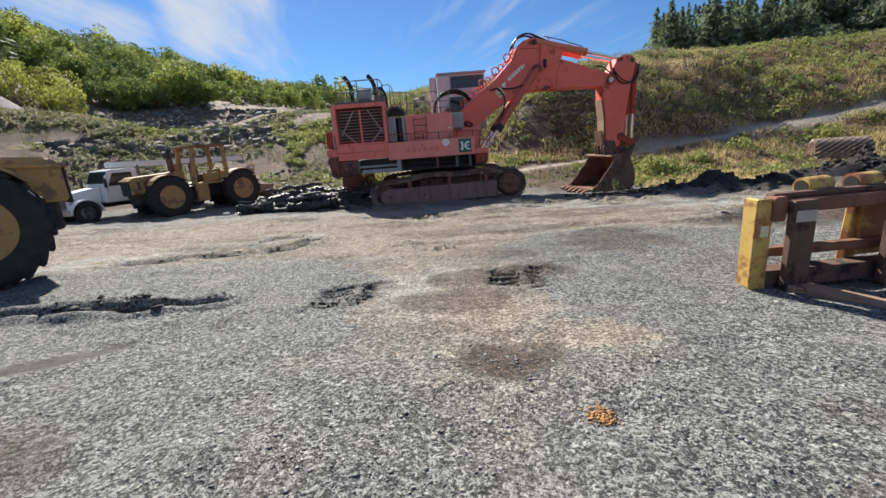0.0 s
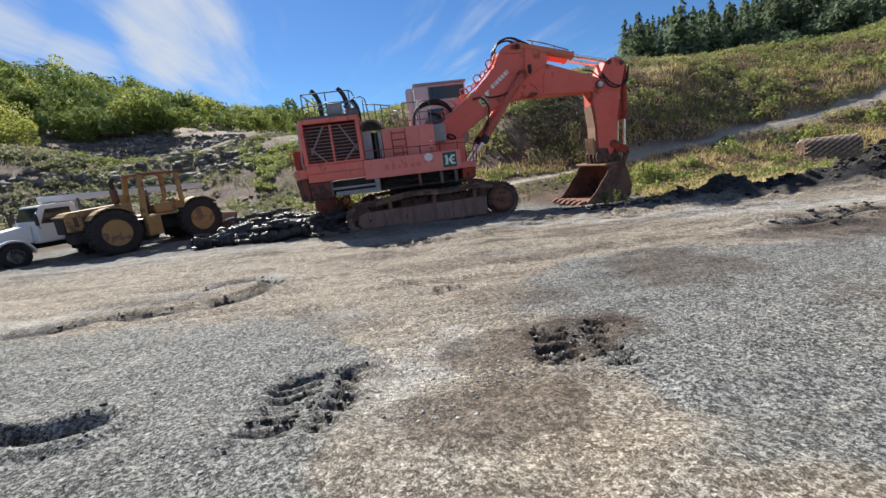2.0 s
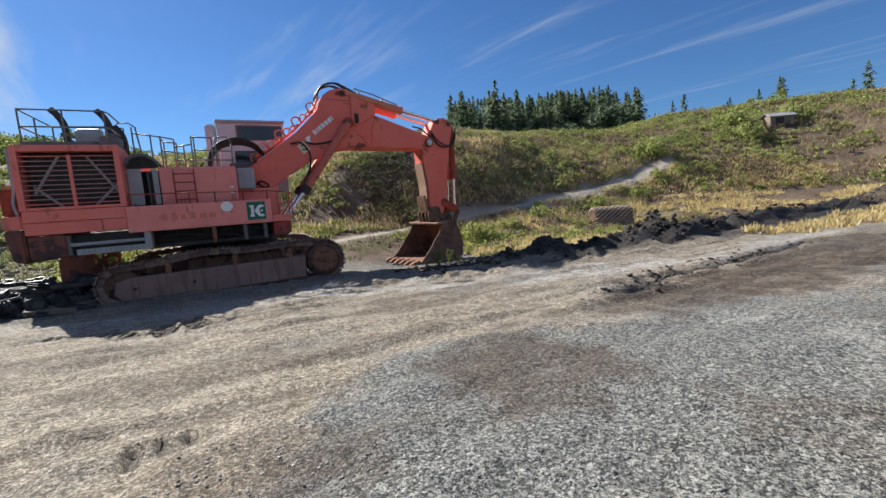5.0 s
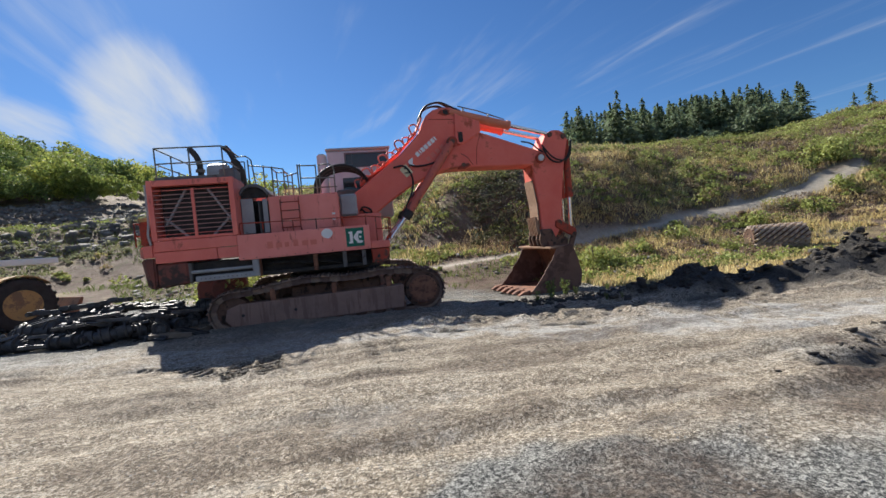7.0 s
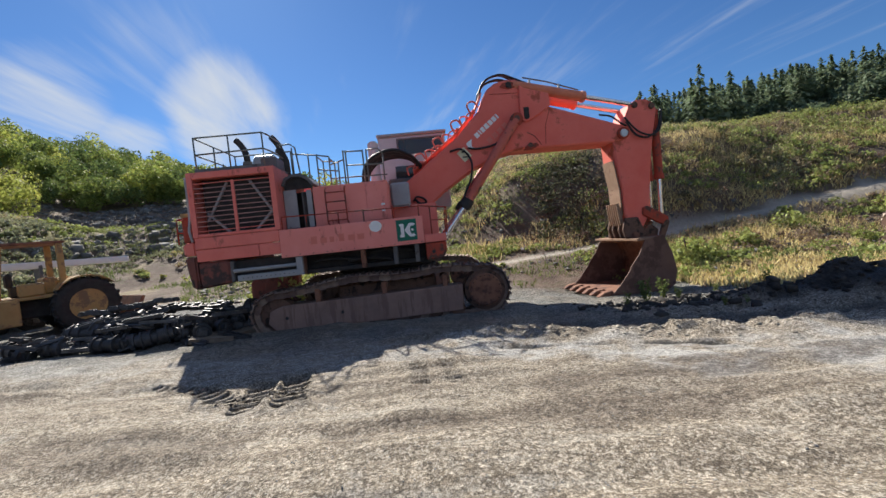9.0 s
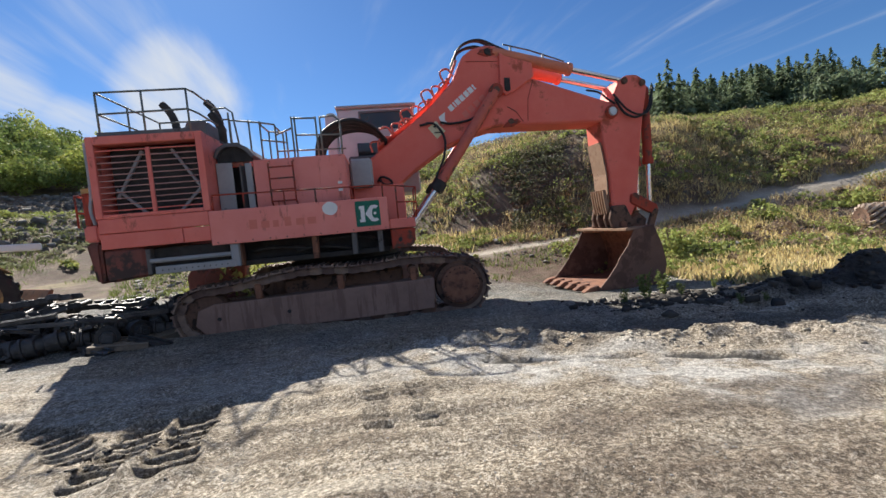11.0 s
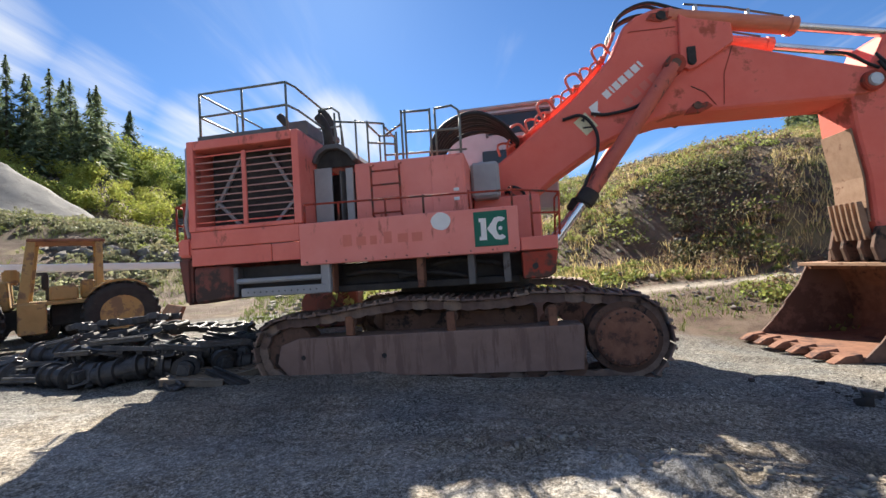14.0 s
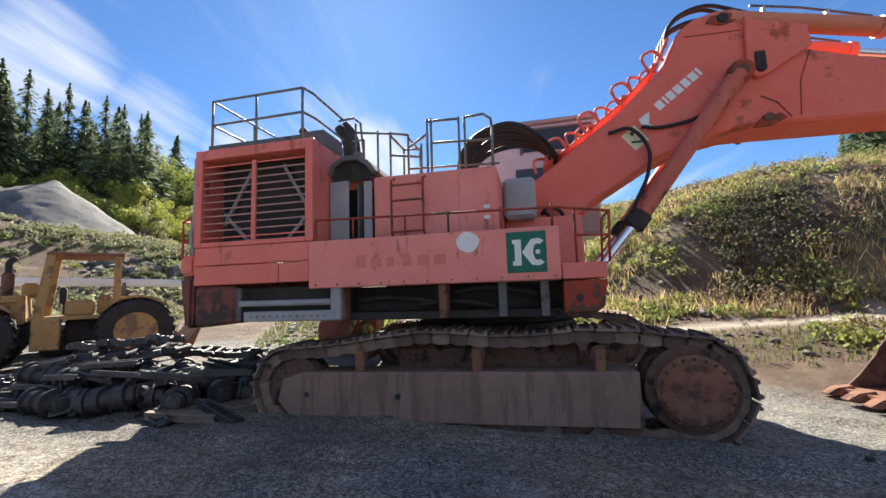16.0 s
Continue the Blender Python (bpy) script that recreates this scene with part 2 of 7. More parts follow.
LEAF_BRAMBLE = leaf_mat("bramble_leaves", (0.19, 0.23, 0.07), (0.36, 0.39, 0.12), 0.16, (0.34, 0.25, 0.14), 0.53)
# dark brush leaves, their colour deepened for the backlit bank's shade
LEAF_DARK = leaf_mat("shade_toned_bank_leaves", (0.085, 0.088, 0.05), (0.17, 0.165, 0.08), 0.3, (0.22, 0.155, 0.115), 0.48)
LEAF_BROWN = leaf_mat("dead_bramble_stems", (0.17, 0.12, 0.085), (0.32, 0.24, 0.165), 0.3, (0.38, 0.31, 0.19), 0.55)
LEAF_SAGE = leaf_mat("sage_scrub_leaves", (0.20, 0.21, 0.12), (0.34, 0.34, 0.20), 0.25, (0.36, 0.27, 0.17), 0.55)
LEAF_LIME = leaf_mat("lime_green_leaves", (0.25, 0.295, 0.085), (0.43, 0.45, 0.16), 0.2, (0.30, 0.25, 0.08), 0.62)
LEAF_WOOD = leaf_mat("broadleaf_crowns", (0.11, 0.155, 0.042), (0.36, 0.41, 0.105), 0.35, (0.34, 0.31, 0.08), 0.62, 0.38, 0.26)
LEAF_WOOD_DARK = leaf_mat("dark_broadleaf_crowns", (0.075, 0.115, 0.04), (0.23, 0.295, 0.095), 0.35, None, 0.6, 0.34, 0.26)
LEAF_WOOD_PALE = leaf_mat("yellowing_crowns", (0.24, 0.28, 0.06), (0.52, 0.53, 0.135), 0.35, (0.42, 0.34, 0.09), 0.6, 0.42, 0.26)
LEAF_FIR = leaf_mat("fir_needles", (0.12, 0.16, 0.10), (0.21, 0.265, 0.15), 0.2, None, 0.6, 0.35)
GRASS_DRY = leaf_mat("dry_straw_grass", (0.50, 0.39, 0.18), (0.70, 0.58, 0.31), 0.3)
GRASS_HILL = leaf_mat("olive_hill_grass", (0.22, 0.18, 0.09), (0.37, 0.30, 0.15), 0.12, (0.22, 0.15, 0.10), 0.55)
GRASS_GREEN = leaf_mat("green_grass", (0.10, 0.14, 0.04), (0.22, 0.24, 0.08), 0.3, (0.38, 0.31, 0.14), 0.56)
BARK = mat("grey_brown_bark", (0.07, 0.05, 0.04), (0.13, 0.10, 0.08), 8.0, 0.9, 0, 0.5)


# ---- mesh helpers ----
def part(name, bm, material, parent=None, label="", smooth=False):
    me = bpy.data.meshes.new(name)
    bm.normal_update()
    bm.to_mesh(me)
    bm.free()
    if smooth:
        me.shade_smooth()
    me.materials.append(material)
    ob = new(name, me)
    if parent is not None:
        ob.parent = parent
    if label:
        ob["label"] = label
    return ob


def thing(name, m, label, category, group="", kind=""):
    ob = new(name)
    ob.empty_display_size = 0.3
    ob.matrix_world = m
    return tagged(ob, label, category, group, kind)


def bm_box(x0, x1, y0, y1, z0, z1, bevel=0.012, bm=None, m=None):
    """A bevelled block, added to bm where one is given."""
    b = bmesh.new()
    bmesh.ops.create_cube(b, size=1)
    bmesh.ops.transform(b, matrix=Matrix.Translation(((x0 + x1) / 2, (y0 + y1) / 2, (z0 + z1) / 2)) @ Matrix.Diagonal((abs(x1 - x0), abs(y1 - y0), abs(z1 - z0), 1)), verts=b.verts)
    if bevel:
        bmesh.ops.bevel(b, geom=list(b.edges), offset=min(bevel, abs(x1 - x0) / 3, abs(y1 - y0) / 3, abs(z1 - z0) / 3), segments=1, affect="EDGES")
    if m is not None:
        bmesh.ops.transform(b, matrix=m, verts=b.verts)
    return merge(bm, b)


def merge(bm, b):
    if bm is None:
        return b
    me = bpy.data.meshes.new("tmp")
    b.to_mesh(me)
    b.free()
    bm.from_mesh(me)
    bpy.data.meshes.remove(me)
    return bm


def bm_plate(points, y0, y1, bevel=0.012, bm=None):
    """An outline in x, z, thickened from y0 to y1."""
    b = bmesh.new()
    f = b.faces.new([b.verts.new((x, y0, z)) for x, z in points])
    ext = bmesh.ops.extrude_face_region(b, geom=[f])
    bmesh.ops.translate(b, verts=[v for v in ext["geom"] if isinstance(v, bmesh.types.BMVert)], vec=(0, y1 - y0, 0))
    bmesh.ops.recalc_face_normals(b, faces=b.faces)
    if bevel:
        es = [e for e in b.edges if len(e.link_faces) == 2 and e.calc_face_angle(0) > 0.5]
        bmesh.ops.bevel(b, geom=es, offset=bevel, segments=1, affect="EDGES")
    return merge(bm, b)


def bm_rod(p, q, r, r2=None, seg=14, bevel=0.0, bm=None):
    """A round bar from p to q."""
    p, q = Vector(p), Vector(q)
    b = bmesh.new()
    bmesh.ops.create_cone(b, cap_ends=True, segments=seg, radius1=r, radius2=r if r2 is None else r2, depth=(q - p).length)
    if bevel:
        es = [e for e in b.edges if len(e.link_faces) == 2 and e.calc_face_angle(0) > 1.0]
        bmesh.ops.bevel(b, geom=es, offset=bevel, segments=2, affect="EDGES")
    bmesh.ops.transform(b, matrix=Matrix.Translation((p + q) / 2) @ (q - p).to_track_quat("Z", "Y").to_matrix().to_4x4(), verts=b.verts)
    return merge(bm, b)


def spline(points, n=8):
    """A smooth line through the points."""
    ps = [Vector(p) for p in points]
    ps = [2 * ps[0] - ps[1]] + ps + [2 * ps[-1] - ps[-2]]
    out = []
    for i in range(1, len(ps) - 2):
        a, b, c, d = ps[i - 1:i + 3]
        for k in range(n):
            t = k / n
            out.append(0.5 * (2 * b + (c - a) * t + (2 * a - 5 * b + 4 * c - d) * t * t + (3 * b - a - 3 * c + d) * t ** 3))
    return out + [ps[-2]]


def bm_tube(points, r, seg=8, smooth=0, bm=None):
    """A bent pipe or hose along the points."""
    ps = spline(points, smooth) if smooth else [Vector(p) for p in points]
    b = bmesh.new()
    rings = []
    up = Vector((0.123, 0.31, 0.94)).normalized()
    for i, p in enumerate(ps):
        d = (ps[min(i + 1, len(ps) - 1)] - ps[max(i - 1, 0)]).normalized()
        side = d.cross(up)
        if side.length < 1e-3:
            side = d.cross(Vector((1, 0, 0)))
        side.normalize()
        top = side.cross(d)
        rings.append([b.verts.new(p + r * (math.cos(2 * math.pi * k / seg) * side + math.sin(2 * math.pi * k / seg) * top)) for k in range(seg)])
    for a, c in zip(rings, rings[1:]):
        for k in range(seg):
            b.faces.new((a[k], a[(k + 1) % seg], c[(k + 1) % seg], c[k]))
    b.faces.new(rings[0][::-1]); b.faces.new(rings[-1])
    bmesh.ops.recalc_face_normals(b, faces=b.faces)
    return merge(bm, b)


def bm_lathe(profile, seg=28, axis="y"):
    """A turned form: (radius, along) points spun about the axis."""
    b = bmesh.new()
    rings = []
    for r, a in profile:
        ring = []
        for k in range(seg):
            c, s = r * math.cos(2 * math.pi * k / seg), r * math.sin(2 * math.pi * k / seg)
            ring.append(b.verts.new((c, a, s) if axis == "y" else (c, s, a)))
        rings.append(ring)
    for p, q in zip(rings, rings[1:]):
        for k in range(seg):
            b.faces.new((p[k], p[(k + 1) % seg], q[(k + 1) % seg], q[k]))
    b.faces.new(rings[0][::-1]); b.faces.new(rings[-1])
    bmesh.ops.recalc_face_normals(b, faces=b.faces)
    return b


def quads(name, verts, material, smooth=False):
    """One mesh of loose four-sided leaves; verts has four rows a leaf."""
    nq = len(verts) // 4
    me = bpy.data.meshes.new(name)
    me.vertices.add(len(verts)); me.loops.add(nq * 4); me.polygons.add(nq)
    me.vertices.foreach_set("co", np.asarray(verts, dtype=np.float32).ravel())
    me.loops.foreach_set("vertex_index", np.arange(nq * 4, dtype=np.int32))
    me.polygons.foreach_set("loop_start", np.arange(0, nq * 4, 4, dtype=np.int32))
    me.update(calc_edges=True)
    me.validate()
    me.materials.append(material)
    return me


RNG = np.random.default_rng(7)


def shell(centres, normals, sizes, loose=0.55):
    """Leaves that lie roughly square to the given normals, as on the outside of a bush."""
    n = len(centres)
    m = normals + loose * RNG.normal(size=(n, 3)); m /= np.linalg.norm(m, axis=1)[:, None] + 1e-9
    d = np.cross(m, RNG.normal(size=(n, 3))); d /= np.linalg.norm(d, axis=1)[:, None] + 1e-9
    e = np.cross(m, d)
    s = np.asarray(sizes)[:, None]
    v = np.empty((n, 4, 3))
    v[:, 0], v[:, 1], v[:, 2], v[:, 3] = centres + d * s, centres + e * s * 0.65, centres - d * s, centres - e * s * 0.65
    return v.reshape(-1, 3)


def leaves(centres, sizes, flat=0.0, long=1.0):
    """Rhombic leaves with random turns at the centres."""
    n = len(centres)
    d = RNG.normal(size=(n, 3)); d /= np.linalg.norm(d, axis=1)[:, None]
    d[:, 2] *= 1 - flat
    e = np.cross(d, RNG.normal(size=(n, 3))); e /= np.linalg.norm(e, axis=1)[:, None] + 1e-9
    s = np.asarray(sizes)[:, None]
    v = np.empty((n, 4, 3))
    v[:, 0], v[:, 1], v[:, 2], v[:, 3] = centres + d * s * long, centres + e * s * 0.6, centres - d * s * long, centres - e * s * 0.6
    return v.reshape(-1, 3)


def blades(centres, heights, width=0.02, lean=0.35):
    """Upright narrow blades standing on the centres."""
    n = len(centres)
    a = RNG.uniform(0, 2 * np.pi, n)
    w = np.stack([np.cos(a), np.sin(a), np.zeros(n)], 1) * (width * (0.5 + RNG.random(n)))[:, None]
    h = np.asarray(heights)[:, None]
    tip = np.concatenate([RNG.normal(size=(n, 2)) * lean, np.ones((n, 1))], 1) * h
    v = np.empty((n, 4, 3))
    v[:, 0], v[:, 1], v[:, 2], v[:, 3] = centres - w, centres + w, centres + tip * 0.6 + w * 0.6, centres + tip
    return v.reshape(-1, 3)


# ---- the ground ----
TABLES = {}


def vnoise(x, y, scale, seed):
    """Smooth value noise on the plane, -1 to 1."""
    if seed not in TABLES:
        TABLES[seed] = np.random.default_rng(seed).uniform(-1, 1, (256, 256))
    table = TABLES[seed]
    u, v = np.asarray(x) / scale + 1000.37, np.asarray(y) / scale + 1000.71
    i, j = np.floor(u).astype(int), np.floor(v).astype(int)
    fu, fv = u - i, v - j
    fu, fv = fu * fu * (3 - 2 * fu), fv * fv * (3 - 2 * fv)
    g = lambda a, b: table[a % 256, b % 256]
    return (g(i, j) * (1 - fu) + g(i + 1, j) * fu) * (1 - fv) + (g(i, j + 1) * (1 - fu) + g(i + 1, j + 1) * fu) * fv


def sstep(a, b, x):
    t = np.clip((np.asarray(x) - a) / (b - a), 0, 1)
    return t * t * (3 - 2 * t)


def seg_dist(x, y, line):
    """Distance to a broken line, how far along it (0 to 1 a leg), and the leg's side."""
    best = np.full(np.shape(x), 1e9); along = np.zeros(np.shape(x))
    for k, ((x0, y0), (x1, y1)) in enumerate(zip(line, line[1:])):
        dx, dy = x1 - x0, y1 - y0
        t = np.clip(((x - x0) * dx + (y - y0) * dy) / (dx * dx + dy * dy), 0, 1)
        d = np.hypot(x - x0 - t * dx, y - y0 - t * dy)
        along = np.where(d < best, k + t, along)
        best = np.minimum(best, d)
    return best, along


# hills round the yard, by bearing from its middle: foot, brow, brow's height, height far behind
YARD = (1.0, 8.0)
HILLS = [(-180, 45, 90, 6, 10), (-90, 34, 85, 11, 26), (-62, 27, 66, 12.0, 40), (-48, 27, 64, 9.3, 45), (-38, 26, 62, 6.2, 41), (-30, 26, 62, 6.8, 33), (-24, 26, 62, 8.2, 27), (-12, 23, 58, 8.6, 19), (0, 20, 52, 9.8, 14),
         (15, 17.5, 48, 10.2, 12), (25, 17, 47, 10.0, 19), (35, 18.5, 52, 9.6, 25), (45, 22, 68, 11.0, 31), (60, 29, 82, 13.5, 26), (90, 42, 95, 13, 15), (180, 45, 90, 6, 10)]
PATH = [(-7, 27.5), (0, 28.3), (5, 28.8), (11, 28.95), (16, 30.5), (23.2, 31.4), (30, 32.2), (35, 32.2), (40, 32)]
BERM = [(6.0, 17.4), (8.0, 16.9), (10.0, 16.2), (13.0, 15.6), (17.0, 15.4), (22, 15.6), (30, 15.6), (42, 16.5)]
RIDGE = [(1.6, 15.7), (3.2, 15.1), (4.6, 14.65), (6.0, 14.25), (7.4, 13.8), (10.0, 13.5), (14, 13.9)]


def hill(x, y):
    """Height of the land without small relief, and the share of the slope climbed."""
    dx, dy = x - YARD[0], y - YARD[1]
    r, th = np.hypot(dx, dy), np.degrees(np.arctan2(dx, dy))
    t = np.array(HILLS)
    rf, rt, ht, hf = (np.interp(th, t[:, 0], t[:, k]) for k in (1, 2, 3, 4))
    rf = rf + 1.5 * vnoise(x, y, 9, 3)
    s = (r - rf) / (rt - rf)
    prof = np.interp(s, [0, 0.22, 0.38, 0.62, 0.8, 1.0], [0, 0.12, 0.42, 0.78, 0.93, 1.0])
    bank = np.interp(s, [0, 0.2, 0.25, 0.40, 0.58, 0.8, 1.0], [0, 0.08, 0.13, 0.56, 0.82, 0.95, 1.0])
    steep = sstep(8, 15, th) * (1 - sstep(33, 43, th))
    prof = prof * (1 - steep) + bank * steep     # a steep bank above the path
    climb = 1 - 0.42 * sstep(-40, -50, th)     # the wooded hill starts steeply
    far = np.clip((r - rt - 14) / 105, 0, 1) ** climb * (hf - ht) + np.clip(r - rt - 119, 0, None) * 0.02
    h = prof * ht + np.where(s > 1, far, 0)
    base = -0.056 * np.clip(y, -30, 20) - 0.015 * np.clip(x, -25, 16)
    base = base * (1 - sstep(60, 200, r))
    rough = (vnoise(x, y, 5.5, 11) * 0.45 + vnoise(x, y, 2.1, 12) * 0.22 + vnoise(x, y, 14, 13) * 1.1) * sstep(0.02, 0.4, s)
    return base + h + rough, s


PATH_Z = [float(hill(np.array([p * 1.0]), np.array([q * 1.0]))[0][0]) for p, q in PATH]     # it follows the slope


def pit(x, y, cx, cy, a, w, l, depth, step, vee):
    """A sunken tread print: straight lug slots, in a herringbone where vee is given, and a crumbled rim."""
    c, s = math.cos(a), math.sin(a)
    u, v = (x - cx) * c + (y - cy) * s, -(x - cx) * s + (y - cy) * c
    bend = 0.055 if vee else 0.025
    u, v = u + bend * vnoise(x, y, 0.3, 43), v + bend * vnoise(x, y, 0.22, 45)
    inside = sstep(1.0, 0.86, np.abs(u) / l) * sstep(1.0, 0.88, np.abs(v) / w)
    bars = sstep(-0.25 if vee else -0.1, 0.3 if vee else 0.4, np.sin((u + vee * np.abs(v)) * 2 * np.pi / step))
    if vee:
        bars = bars * sstep(-0.75, -0.1, vnoise(x, y, 0.24, 46)) * sstep(0.05, 0.13, np.abs(v + 0.05))
    rim = np.exp(-((np.maximum(np.abs(u) / l, np.abs(v) / w) - 1.06) / 0.2) ** 2) * (0.3 + 0.6 * vnoise(x, y, 0.16, 44))
    # slots coloured darkest, the rim a little, following the relief
    dark_share = inside * (0.22 + 0.78 * bars) + 0.3 * np.clip(rim, 0, 1)
    return dark_share, -depth * inside * (0.2 + 0.8 * bars) + 0.4 * depth * rim


# middle, direction, half width, half length, depth, spacing of the slots, herringbone
PITS = [(-1.25, 4.87, 1.5, 0.37, 0.50, 0.105, 0.15, 0.5), (1.0, 5.33, 1.4, 0.37, 0.47, 0.10, 0.16, 0.5), (-0.14, 13.05, -1.35, 0.22, 0.75, 0.17, 0.18, 0), (-0.62, 12.95, -1.35, 0.21, 0.68, 0.16, 0.18, 0), (-1.3, 13.25, -0.75, 0.18, 0.6, 0.11, 0.17, 0),
        (1.55, 13.2, -1.47, 0.13, 0.72, 0.045, 0.13, 0), (2.0, 13.1, -1.5, 0.12, 0.66, 0.04, 0.13, 0), (-2.2, 13.8, -0.4, 0.17, 0.65, 0.08, 0.17, 0), (-3.45, 9.1, 0.7, 0.32, 0.7, 0.10, 0.2, 0), (-1.87, 7.3, -1.1, 0.22, 0.45, 0.05, 0.16, 0), (0.05, 7.8, 0.3, 0.16, 0.3, 0.08, 0.2, 0)]
TRENCHES = [([(-6.5, 4.6), (-5.1, 4.87), (-4.5, 4.95), (-3.53, 4.78), (-2.86, 4.9)], 0.11, 0.2), ([(-6.4, 8.0), (-5.1, 8.35), (-3.7, 8.4), (-3.2, 8.9)], 0.15, 0.10), ([(-4.4, 9.8), (-3.7, 10.4), (-3.0, 9.65)], 0.13, 0.09), ([(-3.6, 8.7), (-3.0, 9.4)], 0.1, 0.07),
            ([(6.8, 9.4), (9.0, 10.0), (12.5, 10.3), (17.0, 10.9)], 0.18, 0.12), ([(2.9, 14.35), (4.65, 13.8), (5.9, 13.2)], 0.05, 0.05), ([(-4.5, 2.6), (-3.1, 3.8)], 0.08, 0.03)]
# stains soaked into the yard: middle, size, strength
BROWN = [(0.45, 2.95, 0.42, 0.34, 0.95), (0.1, 4.45, 0.75, 0.5, 0.7), (0.25, 5.4, 0.55, 0.5, 0.75), (1.0, 5.55, 0.75, 0.5, 1.0), (3.2, 7.4, 0.9, 1.0, 0.75), (0.9, 7.0, 1.2, 0.6, 0.45), (11.5, 8.7, 6.0, 1.35, 0.95), (7.0, 8.6, 1.8, 0.9, 0.8), (16.0, 9.6, 6.0, 1.2, 0.9),
         (2.2, 1.2, 0.9, 0.4, 0.5), (-2.8, 1.9, 0.5, 0.4, 0.5), (0.9, 9.6, 2.2, 0.5, 0.5), (3.5, 11.4, 2.4, 0.4, 0.55), (-1.5, 11.6, 1.6, 0.4, 0.5), (-5.0, 9.2, 1.2, 0.6, 0.5), (5.0, 12.3, 2.5, 0.35, 0.6)]


def stains(x, y):
    """Shares of brown damp soil, of pale dust and of dark slate chips over the yard."""
    rag = 0.9 * vnoise(x, y, 0.9, 53) + 0.6 * vnoise(x, y, 0.3, 54)
    brown = np.zeros_like(x)
    for cx, cy, rx, ry, much in BROWN:
        q = ((x - cx) / rx) ** 2 + ((y - cy) / ry) ** 2
        brown = np.maximum(brown, much * sstep(1.5, 0.35, q + 0.75 * rag))
    d, _ = seg_dist(x, y, [(-16, 16.2), (-7, 15.9), (1.7, 14.5), (6.0, 12.6), (12.2, 10.9), (20, 11.8)])
    pale = (0.45 + 0.5 * sstep(0.0, 3.5, x)) * sstep(1.1, 0.2, d + 0.7 * rag)
    d, _ = seg_dist(x, y, [(-9, 7.7), (-5.5, 9.0), (-3.2, 10.4)])
    pale = np.maximum(pale, 0.8 * sstep(0.8, 0.15, d + 0.4 * rag))
    d, _ = seg_dist(x, y, [(-0.5, 4.9), (-0.1, 5.8)])
    pale = np.maximum(pale, 0.75 * sstep(0.55, 0.1, d + 0.25 * rag))
    east = sstep(0.9, 2.2, x + 0.8 * rag) * sstep(8.8, 7.4, y + 0.25 * (x - 3) + 0.8 * rag)
    west = sstep(-0.9, -1.9, x + 0.8 * rag) * sstep(8.0, 6.4, y + 0.8 * rag)
    return brown, pale, np.clip(np.maximum(east, 0.8 * west), 0, 1)


DRUM_DIP = 0.75     # hollow in which the drum lies


